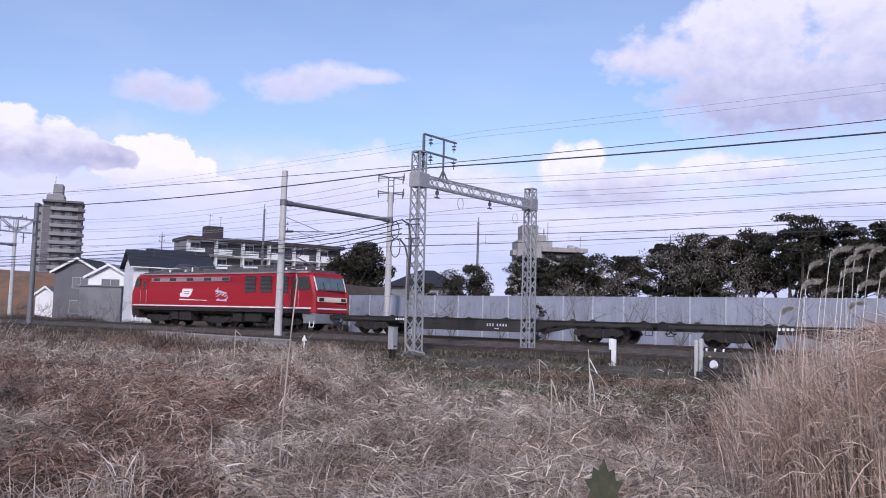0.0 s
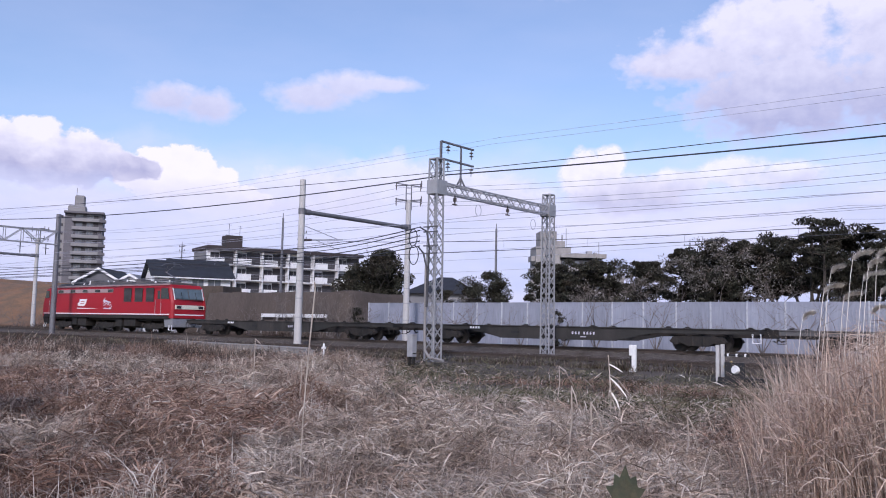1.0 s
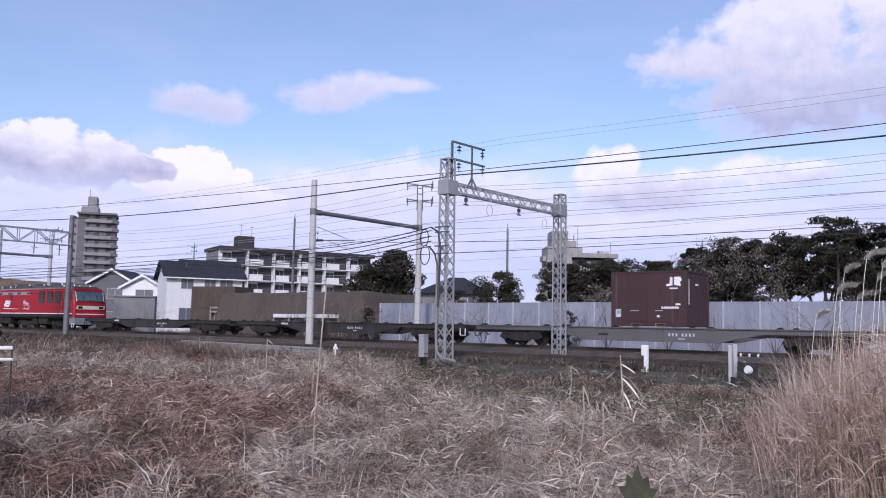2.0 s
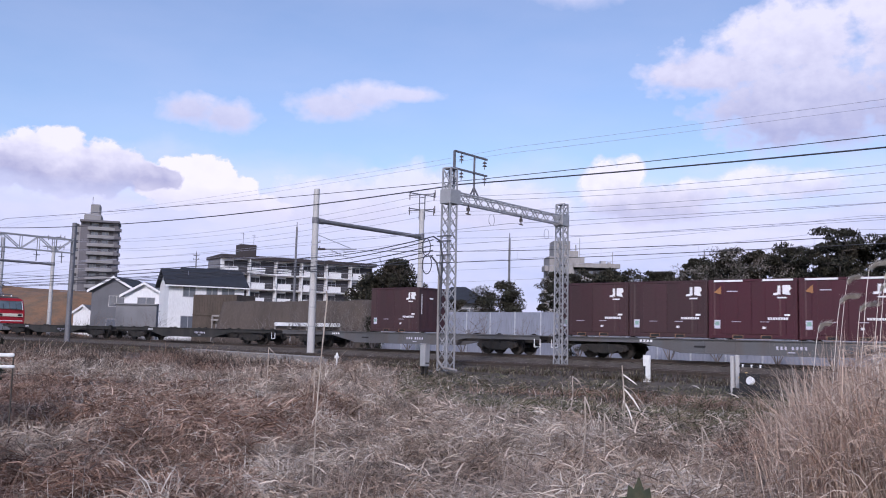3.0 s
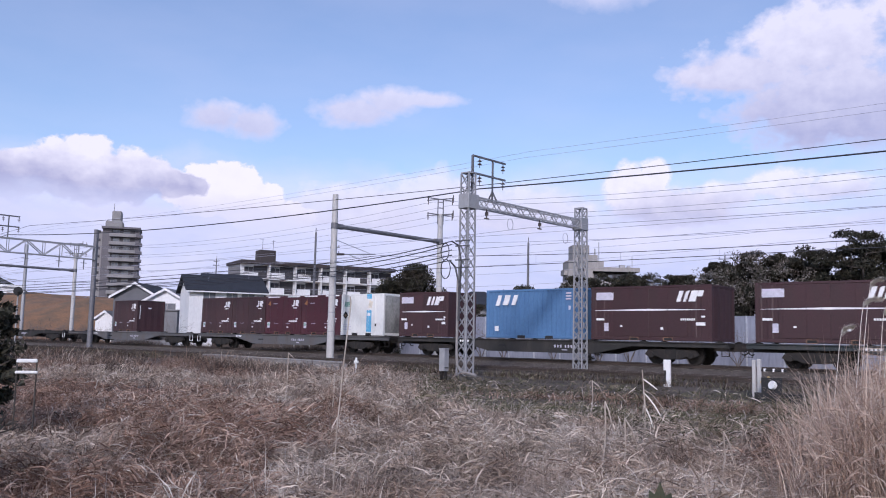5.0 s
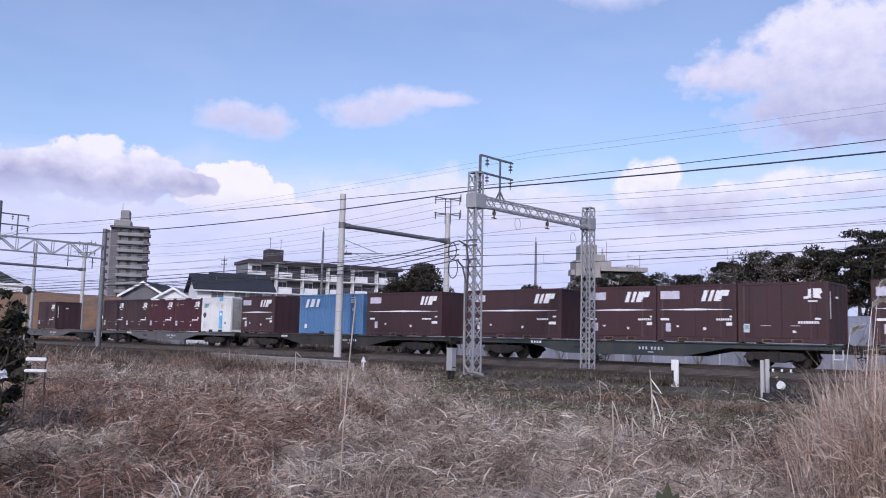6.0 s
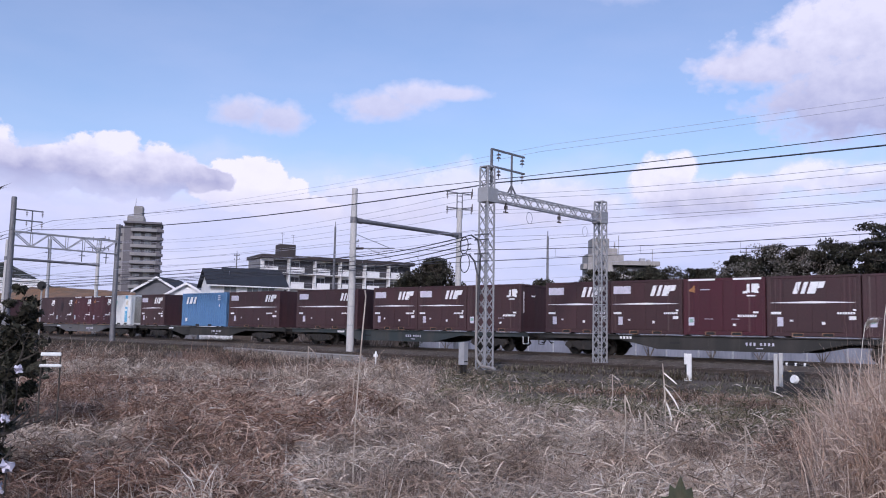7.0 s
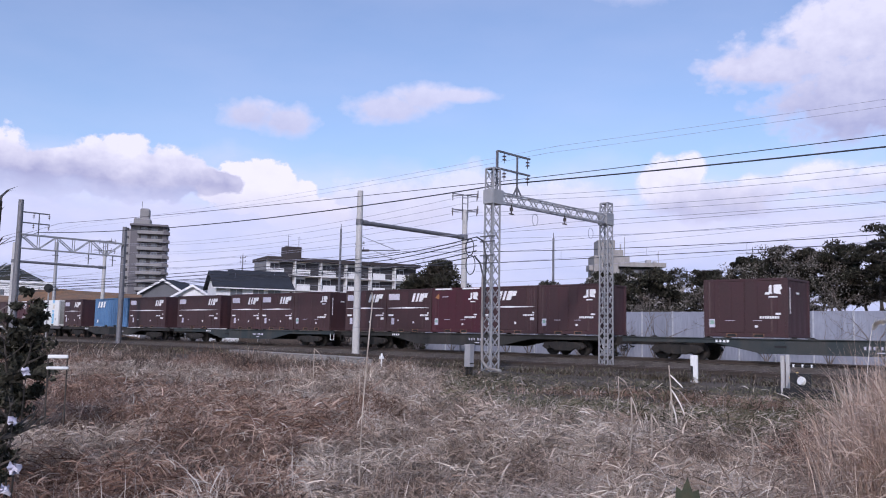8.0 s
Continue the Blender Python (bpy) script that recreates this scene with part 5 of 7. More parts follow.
# ---- clouds: a far sheet of sky that drifts slowly ----
def cloud_sheet():
    m = bpy.data.materials.new("drifting_clouds")
    m.use_nodes = True
    n, l = m.node_tree.nodes, m.node_tree.links
    n.clear()

    def math_(op, a, b=None, clamp=False):
        k = n.new("ShaderNodeMath")
        k.operation, k.use_clamp = op, clamp
        for i, v in enumerate((a, b)):
            if v is None:
                continue
            if isinstance(v, (int, float)):
                k.inputs[i].default_value = v
            else:
                l.new(v, k.inputs[i])
        return k.outputs[0]
    co = n.new("ShaderNodeTexCoord")
    unit = n.new("ShaderNodeVectorMath")
    unit.operation = "NORMALIZE"
    l.new(co.outputs["Object"], unit.inputs[0])
    # wispy distortion of the direction
    def noise_(scale, detail, stretch=1.0, seed=0.0):
        mp = n.new("ShaderNodeMapping")
        mp.inputs["Scale"].default_value = (1, 1, stretch)
        mp.inputs["Location"].default_value = (seed, seed * 0.7, 0)
        l.new(unit.outputs[0], mp.inputs[0])
        t = n.new("ShaderNodeTexNoise")
        t.inputs["Scale"].default_value, t.inputs["Detail"].default_value, t.inputs["Roughness"].default_value = scale, detail, 0.55
        l.new(mp.outputs[0], t.inputs["Vector"])
        return t.outputs["Fac"]
    sep = n.new("ShaderNodeSeparateXYZ")
    l.new(unit.outputs[0], sep.inputs[0])
    az = math_("MULTIPLY", math_("ARCTAN2", math_("MULTIPLY", sep.outputs[0], -1.0), sep.outputs[1]), 57.2958)
    el = math_("MULTIPLY", math_("ARCSINE", sep.outputs[2]), 57.2958)
    el2 = math_("ADD", el, math_("MULTIPLY", math_("SUBTRACT", noise_(14, 6, 1.6, 5.0), 0.5), 3.6))
    fine = math_("SUBTRACT", noise_(46, 7, 1.3, 4.0), 0.5)
    broad = math_("SUBTRACT", noise_(11, 4, 1.8, 8.0), 0.5)

    def mix_(fac, a, b):
        k = n.new("ShaderNodeMix")
        k.data_type = "RGBA"
        l.new(fac, k.inputs["Factor"])
        for socket, v in (("A", a), ("B", b)):
            if isinstance(v, tuple):
                k.inputs[socket].default_value = (*v, 1)
            else:
                l.new(v, k.inputs[socket])
        return k.outputs["Result"]
    shade, white = (0.44, 0.445, 0.63), (1.0, 0.965, 1.0)
    # veil of haze that thickens towards the horizon
    alpha = math_("ADD", math_("DIVIDE", math_("SUBTRACT", 12.0, el2), 4.8, True), math_("MULTIPLY", noise_(5, 5, 3.0, 2.0), 0.24), True)
    alpha = math_("MULTIPLY", alpha, 0.93)
    veil = math_("ADD", math_("MULTIPLY", noise_(7, 5, 3.4, 9.0), 1.1), math_("MULTIPLY", math_("SUBTRACT", el, 5.0), 0.05), True)
    color = mix_(veil, (0.47, 0.55, 0.82), (0.90, 0.86, 0.98))
    # clouds from the farthest to the nearest: lobes (azimuth to the left, elevation, half width, half height), edge hardness,
    # cover, elevation of the shaded foot and of the lit crown, least and most light
    for lobes, hard, cover, foot, crown, least, most in (
            (((46.5, 8.6, 5.6, 2.0), (42.0, 9.6, 4.2, 1.9), (50.0, 8.4, 2.6, 1.5), (37.0, 8.6, 6.0, 2.0)), 2.4, 0.72, 6.5, 11.0, 0.45, 0.92),
            (((29.0, 10.2, 2.0, 1.7), (27.6, 10.9, 1.2, 1.4), (26.4, 8.8, 4.0, 1.6)), 3.6, 0.95, 8.0, 10.4, 0.25, 1.0),
            (((19.6, 10.2, 3.0, 1.1), (16.6, 9.8, 3.0, 1.0), (23.2, 9.6, 2.4, 1.0)), 2.6, 0.85, 8.6, 10.4, 0.3, 1.0),
            (((57.6, 9.3, 2.4, 1.9), (56.0, 9.5, 2.2, 1.9), (54.2, 8.4, 2.4, 1.9), (52.2, 7.4, 2.4, 1.6)), 8.0, 1.0, 7.9, 9.6, 0.7, 1.0),
            (((68.4, 9.4, 3.0, 1.6), (65.0, 10.0, 3.4, 2.1), (61.8, 9.9, 2.8, 1.8), (59.0, 9.6, 1.9, 1.0), (73.0, 9.6, 4.0, 2.2)), 6.5, 0.97, 9.0, 11.3, 0.0, 0.95),
            (((22.4, 17.0, 5.0, 1.9), (17.5, 18.6, 6.2, 2.9), (10.0, 19.0, 6.0, 4.0), (17.2, 14.6, 7.6, 3.2), (10.0, 14.6, 6.0, 3.0)), 2.4, 0.9, 12.2, 20.0, 0.0, 0.85),
            (((31.0, 22.3, 3.8, 1.0),), 1.2, 0.5, 20.0, 23.0, 0.5, 0.9),
            (((56.8, 14.0, 2.5, 1.35), (54.4, 13.8, 2.3, 1.2)), 1.8, 0.82, 12.4, 16.0, 0.2, 0.72),
            (((47.4, 15.0, 3.2, 1.2), (45.4, 15.7, 2.6, 1.15), (42.9, 15.9, 2.6, 0.6)), 1.7, 0.80, 13.7, 17.2, 0.25, 0.75),
            (((70.0, 27.0, 9.0, 3.0), (28.0, 30.0, 14.0, 5.0)), 2.0, 0.8, 24.0, 31.0, 0.4, 0.9)):
        field_ = None
        for a, e, wa, we in lobes:
            da = math_("DIVIDE", math_("SUBTRACT", az, a), wa)
            de = math_("DIVIDE", math_("SUBTRACT", el, e), we)
            r = math_("SUBTRACT", 1.0, math_("SQRT", math_("ADD", math_("MULTIPLY", da, da), math_("MULTIPLY", de, de))))
            field_ = r if field_ is None else math_("MAXIMUM", field_, r)
        body = math_("ADD", field_, math_("ADD", math_("MULTIPLY", fine, 1.0), math_("MULTIPLY", broad, 1.1)))
        mask = math_("MULTIPLY", math_("MULTIPLY", math_("ADD", body, 0.02), hard, True), cover)
        mask = math_("MULTIPLY", mask, math_("DIVIDE", math_("SUBTRACT", math_("ADD", el, math_("MULTIPLY", broad, 2.0)), foot - 1.3), 1.7, True))
        up = math_("DIVIDE", math_("SUBTRACT", math_("ADD", el, math_("MULTIPLY", broad, 3.2)), foot), crown - foot, True)
        up = math_("ADD", up, math_("MULTIPLY", fine, 0.9), True)
        tone = mix_(math_("ADD", least, math_("MULTIPLY", up, most - least)), shade, white)
        color = mix_(mask, color, tone)
        alpha = math_("SUBTRACT", 1.0, math_("MULTIPLY", math_("SUBTRACT", 1.0, alpha), math_("SUBTRACT", 1.0, mask)))
    # fade out at the sheet's rim
    rim = math_("MULTIPLY", math_("DIVIDE", math_("SUBTRACT", 44.0, el), 8.0, True), math_("DIVIDE", math_("SUBTRACT", 62.0, math_("ABSOLUTE", math_("SUBTRACT", az, 40.0))), 12.0, True))
    alpha = math_("MULTIPLY", alpha, rim)
    em, tr, mx, out = n.new("ShaderNodeEmission"), n.new("ShaderNodeBsdfTransparent"), n.new("ShaderNodeMixShader"), n.new("ShaderNodeOutputMaterial")
    l.new(color, em.inputs[0])
    em.inputs[1].default_value = 0.86
    l.new(alpha, mx.inputs[0])
    l.new(tr.outputs[0], mx.inputs[1])
    l.new(em.outputs[0], mx.inputs[2])
    l.new(mx.outputs[0], out.inputs[0])
    verts, w = [], 41
    for j in range(17):
        for i in range(w):
            a, e = radians(-22 + 124 * i / (w - 1)), radians(-1.5 + 46 * j / 16)
            verts.append((-2600 * math.sin(a) * math.cos(e), 2600 * math.cos(a) * math.cos(e), 2600 * math.sin(e)))
    faces = [(j * w + i, j * w + i + 1, (j + 1) * w + i + 1, (j + 1) * w + i) for j in range(16) for i in range(w - 1)]
    ob = new("backdrop", flat_mesh("backdrop", verts, faces, m, True))
    return tagged(ob, "white and lavender cumulus clouds drifting over a pale blue sky", "sky", "", "structure")


clouds = cloud_sheet()


# ---- buildings beyond the line ----
def opening(parent, x0, x1, z0, z1, y=0.0, pane="curtain", frame_mat="steel", name="window"):
    """A window with a frame that stands proud of the wall and a pane in it; the wall faces -y."""
    t = 0.06
    f = Build().box(x0, x1, y - 0.05, y + 0.02, z0, z0 + t).box(x0, x1, y - 0.05, y + 0.02, z1 - t, z1)
    f.box(x0, x0 + t, y - 0.05, y + 0.02, z0 + t, z1 - t).box(x1 - t, x1, y - 0.05, y + 0.02, z0 + t, z1 - t)
    xm = (x0 + x1) / 2
    f.box(xm - t / 2, xm + t / 2, y - 0.045, y + 0.02, z0 + t, z1 - t)
    w = part(name, f, M[frame_mat], parent)
    part("pane", Build().box(x0 + t, xm - t / 2, y - 0.025, y - 0.005, z0 + t, z1 - t), M[pane], w)
    part("pane", Build().box(xm + t / 2, x1 - t, y - 0.02, y - 0.002, z0 + t, z1 - t), M[pane], w)
    return w


def gable_house(at, w, d, eave, ridge, wall, roof, label, windows=(), along=True, over=0.45):
    """A house whose facade runs along x and faces -y. along: the ridge runs along x."""
    h = thing("house", label, "house", "houses behind the line", at=at)
    b = Build()
    if along:
        b.prism([(0, -0.5), (d, -0.5), (d, eave), (d / 2, ridge), (0, eave)], 0, w, "x")
    else:
        b.prism([(0, -0.5), (w, -0.5), (w, eave), (w / 2, ridge), (0, eave)], 0, d, "y")
    part("wall", b, M[wall], h)
    r = Build()
    t, s = 0.16, (ridge - eave) / ((d if along else w) / 2)
    span_ = d if along else w
    for k in (0, 1):
        a0, a1 = (-over, span_ / 2) if k == 0 else (span_ / 2, span_ + over)
        z0, z1 = (eave - over * s, ridge) if k == 0 else (ridge, eave - over * s)
        o = [(a0, z0 + 0.02), (a1, z1 + 0.02), (a1, z1 + t + 0.02), (a0, z0 + t + 0.02)]
        if along:
            r.prism(o, -over, w + over, "x")
        else:
            r.prism(o, -over, d + over, "y")
    part("roof", r, M[roof], h)
    if along:
        part("gutter", Build().box(-over, w + over, -over - 0.1, -over, eave - over * s - 0.06, eave - over * s + 0.06), M["wall_white"], h, "pale gutter")
    else:
        g = Build()
        for k in (0, 1):
            a0, a1, z0, z1 = ((-over, w / 2, eave - over * s, ridge), (w / 2, w + over, ridge, eave - over * s))[k]
            g.prism([(a0, z0 - 0.12), (a1, z1 - 0.12), (a1, z1 + t + 0.03), (a0, z0 + t + 0.03)], -over - 0.06, -over, "y")
        part("bargeboard", g, M["wall_white"], h, "white bargeboard")
    for x0, x1, z0, z1 in windows:
        opening(h, x0, x1, z0, z1)
    return h


white_house = gable_house(pose(-78.9, 49.9, 0.0, 0, 0, 66), 7.8, 6.6, 5.6, 7.2, "wall_white", "roof_dark", "white two-storey house with a dark tiled roof",
                          [(1.4, 2.7, 4.25, 5.35), (3.8, 5.0, 4.25, 5.35), (5.4, 6.8, 4.25, 5.35), (1.3, 2.8, 0.7, 2.3)])
part("roof", Build().prism([(2.4, 6.9), (3.3, 7.4), (4.2, 6.9), (4.2, 7.06), (3.3, 7.58), (2.4, 7.06)], 1.6, 8.0, "x"), M["roof_dark"], white_house, "raised ridge roof")
gable_house(pose(-103.6, 54.6, 0.0, 0, 0, 40), 5.6, 8.0, 5.6, 7.2, "wall_grey", "roof_dark", "grey sided gabled house with white bargeboards", [(2.2, 4.2, 3.5, 4.9), (2.0, 4.4, 0.4, 2.0)], False)
small_house = gable_house(pose(-98.2, 56.0, 0.0, 0, 0, 40), 5.0, 6.0, 5.0, 6.4, "wall_white", "wall_mid", "white gabled house with a grey lean-to", [(1.6, 3.8, 3.5, 4.7)], False)
part("lean_to", Build().box(0.0, 4.9, -2.6, 0.0, -0.5, 3.7).box(-0.2, 5.1, -2.8, 0.0, 3.7, 3.85), M["wall_mid"], small_house, "grey lean-to extension")
gable_house(pose(-107.4, 54.3, 0.0, 0, 0, 40), 2.4, 4.0, 2.7, 3.6, "wall_white", "wall_mid", "small white shed with a pale roof", [], False, 0.25)
hip = thing("house", "low house with a dark hipped roof", "house", "houses behind the line", at=pose(-72.5, 82.0, -0.1, 0, 0, 30))
part("wall", Build().box(0, 8.5, 0, 8, -0.5, 5.2), M["wall_mid"], hip)
part("roof", Build().add([(-0.7, -0.7, 5.1), (9.2, -0.7, 5.1), (9.2, 8.7, 5.1), (-0.7, 8.7, 5.1), (3.4, 4, 7.4), (5.2, 4, 7.4)], [(0, 1, 5, 4), (1, 2, 5), (2, 3, 4, 5), (3, 0, 4), (3, 2, 1, 0)]), M["roof_dark"], hip)
opening(hip, 5.4, 7.2, 3.2, 4.5)


def shed():
    """Brown sheet-clad shed with a framed doorway in front of the white house."""
    s = thing("shed", "dull brown sheet-clad shed with a pale framed doorway", "shed", at=pose(-70.7, 47.4, 0, 0, 0, 18))
    part("wall", Build().box(0, 4.9, 0.0, 3.0, -0.6, 4.2), M["shed"], s)
    rib = Build()
    for i in range(16):
        rib.box(0.1 + i * 0.3, 0.15 + i * 0.3, -0.03, 0.0, 2.35, 4.2)
    part("cladding", rib.box(0, 4.9, -0.06, 0, 2.25, 2.36), M["shed"], s, "ribbed brown upper cladding")
    part("door_frame", Build().box(2.3, 2.42, -0.15, 0, -0.6, 2.3).box(4.7, 4.82, -0.15, 0, -0.6, 2.3).box(2.3, 4.82, -0.15, 0, 2.15, 2.3), M["wall_pale"], s, "pale door frame")
    part("shutter", Build().box(2.7, 4.3, -0.04, 0, -0.6, 1.75), M["wall_pale"], s, "pale roller shutter")
    part("canopy", Build().box(2.5, 4.5, -0.5, 0, 1.75, 1.9), M["wall_pale"], s, "small pale canopy")


shed()


def apartments():
    """White five-storey block of flats with balconies and a water tank on its roof."""
    a = thing("apartment_block", "white five-storey apartment block with balconies and rooftop tank", "apartment building", at=pose(-133.5, 95.0, 0.4, 0, 0, 70.3))
    W, D, F, n = 31.0, 9.0, 2.8, 5
    part("wall", Build().box(0, W, 0, D, -1, n * F), M["wall_white"], a, "white rendered walls")
    part("roof", Build().box(-0.3, W + 0.3, -1.5, D + 0.3, n * F - 0.1, n * F + 0.55), M["roof_brown"], a, "dark overhanging roof slab")
    # grey sheet over the white end wall, its shade put into the colour
    part("end_wall", Build().box(-0.02, 0.0, 0.5, D - 0.3, -1, n * F - 0.1), M["wall_mid"], a, "end wall with its shade painted grey")
    tank = part("tank_tower", Build().box(4.3, 7.5, 2.6, 5.6, n * F + 0.3, n * F + 3.0), M["roof_brown"], a, "dark rooftop tank tower", bevel=0.1)
    part("antenna", Build().rod((4.9, 3, n * F + 3.0), (4.9, 3, n * F + 5.2), 0.04, n=5).rod((4.4, 3, n * F + 5.0), (5.4, 3, n * F + 5.0), 0.03, n=4), M["wire"], tank)
    part("antenna", Build().rod((7.0, 3, n * F + 3.0), (7.0, 3, n * F + 5.0), 0.04, n=5).rod((6.6, 3, n * F + 4.8), (7.4, 3, n * F + 4.8), 0.03, n=4), M["wire"], tank)
    bays = 6
    bw = W / bays
    for f in range(n):
        z = f * F
        slab_ = part("balcony_slab", Build().box(0.2, W - 0.2, -1.4, 0, z - 0.12, z + 0.06), M["wall_white"], a, "white balcony floor")
        for k in range(bays):
            x = k * bw
            part("balcony_front", Build().box(x + 0.3, x + bw * 0.56, -1.42, -1.30, z + 0.06, z + 1.15), M["wall_white"], slab_, "white balcony front")
            # flat wall: the shade of the balcony recess is a dark sheet
            part("recess", Build().box(x + bw * 0.46, x + bw - 0.15, -0.03, 0.0, z + 0.1, z + 2.5), M["tower_dark"], a, "dark sheet painted as a balcony recess's shade")
            part("railing", Build().path([(x + bw * 0.50, -1.35, z + 1.1), (x + bw - 0.1, -1.35, z + 1.1)], 0.04, 4).path([(x + bw * 0.50, -1.35, z + 0.6), (x + bw - 0.1, -1.35, z + 0.6)], 0.03, 4), M["darksteel"], slab_)
            opening(a, x + 0.6, x + bw * 0.45, z + 0.5, z + 2.2, 0.0, "tower_dark")
            if k:
                part("divider", Build().box(x - 0.06, x + 0.06, -1.4, 0, z + 0.06, z + F - 0.12), M["wall_white"], slab_)


apartments()


def high_rise():
    """Slim twelve-storey tower with balcony bands."""
    t = thing("apartment_tower", "tall grey apartment tower with balcony bands and a roof turret", "apartment building", at=pose(-294.5, 149.5, 0, 0, 0, 58))
    W, D, F, n = 12.6, 12.0, 2.95, 13
    part("wall", Build().box(0, W, 0, D, -1, n * F), M["tower_wall"], t, "grey brown tiled walls")
    part("stair_shaft", Build().box(-2.6, 0.4, 1.0, 8.0, -1, n * F - 1), M["tower_light"], t, "paler stair shaft")
    part("parapet", Build().box(-0.3, W + 0.3, -1.6, D + 0.2, n * F, n * F + 0.7), M["tower_wall"], t)
    part("turret", Build().box(2.6, 6.0, 3, 8, n * F, n * F + 7.0).box(0.6, 6.6, 2, 9, n * F, n * F + 3.2), M["tower_light"], t, "rooftop lift turret", bevel=0.4)
    part("mast", Build().rod((3, 6, n * F + 7), (3, 6, n * F + 10), 0.12, n=6), M["steel"], t)
    for f in range(n):
        z = f * F
        # dark sheet paints the shade behind each balcony on the flat wall
        part("recess", Build().box(3.0, W - 1.6, -0.05, 0, z + 1.25, z + F - 0.15), M["tower_dark"], t, "dark sheet painted as a balcony recess's shade")
        part("balcony", Build().box(2.4, W - 1.2, -1.5, -0.06, z + 0.05, z + 1.25), M["tower_light"], t, "grey balcony band", bevel=0.05)
        part("end_balcony", Build().box(W - 1.2, W + 1.0, -1.2, 2.0, z + 0.05, z + 1.0), M["tower_wall"], t)
        part("stair_window", Build().box(-2.2, -0.6, 0.93, 1.0, z + 1.2, z + 2.2), M["tower_dark"], t)
        for k in range(2):
            x = 3.6 + k * 3.6
            opening(t, x, x + 2.2, z + 1.3, z + 2.6, -0.06, "curtain", "tower_light")


high_rise()


def stepped_building():
    """Pale stained concrete building: a stair tower with a stepped head, a long lower block and a wing."""
    s = thing("office_building", "pale stained concrete building with a stepped stair tower and rooftop masts", "building", at=pose(-111.6, 173.0, 0, 0, 0, 44))
    part("stair_tower", Build().box(-0.6, 5.2, -0.8, 6.5, -1, 20.4), M["wall_pale"], s, "stained concrete stair tower")
    part("penthouse", Build().box(0.6, 4.6, 0.2, 5.6, 20.4, 24.2).box(4.6, 6.8, 1.0, 5.6, 18.9, 22.0).box(6.8, 8.4, 1.5, 5.6, 18.9, 20.6), M["wall_pale"], s, "stepped rooftop penthouse", bevel=0.06)
    part("wall", Build().box(5.2, 16.0, 0, 9, -1, 17.4), M["wall_pale"], s, "pale stained concrete walls")
    part("roof", Build().box(5.2, 16.4, -1.3, 9.3, 17.9, 18.9), M["wall_pale"], s, "pale overhanging roof slab")
    part("wing", Build().box(16.0, 21.5, 1.5, 8, -1, 13.2).box(15.9, 21.9, 1.0, 8.2, 13.2, 13.7), M["wall_pale"], s, "lower concrete wing")
    part("mast", Build().rod((7.3, 2, 20.6), (7.3, 2, 25.2), 0.10, n=6).rod((6.4, 2.4, 22.0), (6.4, 2.4, 23.6), 0.18, n=6), M["steel"], s)
    part("mast", Build().rod((15.4, 2, 18.8), (15.4, 2, 22.0), 0.09, n=6).rod((15.0, 2, 21.2), (15.8, 2, 21.2), 0.06, n=5), M["steel"], s)
    part("roof_unit", Build().box(12.4, 13.6, 1.5, 3, 18.9, 19.8).box(14.2, 14.9, 1.5, 3, 18.9, 19.5), M["steel"], s, "grey rooftop unit")
    for f in range(6):
        z = f * 2.9
        part("recess", Build().box(5.6, 15.8, -0.04, 0, z + 1.35, z + 3.0), M["tower_dark"], s, "dark window band")
        part("balcony", Build().box(5.2, 16.0, -1.1, -0.05, z + 0.1, z + 1.3), M["wall_pale"], s, "pale balcony band", bevel=0.03)
        for k in range(4):
            part("window", Build().box(5.9 + k * 2.5, 7.6 + k * 2.5, -0.08, -0.04, z + 1.5, z + 2.6), M["curtain"], s)
        part("bay", Build().box(-1.5, -0.6, 0.4, 4.4, z + 2.4, z + 3.7), M["wall_pale"], s, "small side balcony", bevel=0.03)
        part("stair_window", Build().box(1.6, 3.2, -0.86, -0.8, z + 3.2, z + 4.1), M["tower_dark"], s)


stepped_building()


def utility_pole(x, y, h, arm, label):
    p = thing("utility_pole", label, "utility pole", "distant utility poles", at=pose(x, y, 0))
    part("pole", Build().rod((0, 0, -0.5), (0, 0, h), 0.16, 0.10, n=8), M["darksteel"], p)
    b = Build()
    for i in range(arm):
        b.bar((-0.9, 0, h - 0.4 - i * 0.8), (0.9, 0, h - 0.4 - i * 0.8), 0.10)
        for dx in (-0.8, 0, 0.8):
            b.rod((dx, 0, h - 0.4 - i * 0.8), (dx, 0, h - 0.1 - i * 0.8), 0.06, n=6)
    if arm:
        part("crossarm", b, M["darksteel"], p)
    part("pole_cap", Build().rod((0, 0, h), (0, 0, h + 0.5), 0.04, n=6), M["darksteel"], p)


for x, y, h, arm in ((-69.6, 58.8, 11.9, 0), (-49.7, 69.4, 10.7, 0), (-86.0, 76.0, 13.2, 2), (-48.5, 114.0, 13.2, 2), (-137.0, 92.0, 15.0, 2), (-38.0, 118.0, 13.0, 1)):
    utility_pole(x, y, h, arm, "dark slender utility pole among the houses")


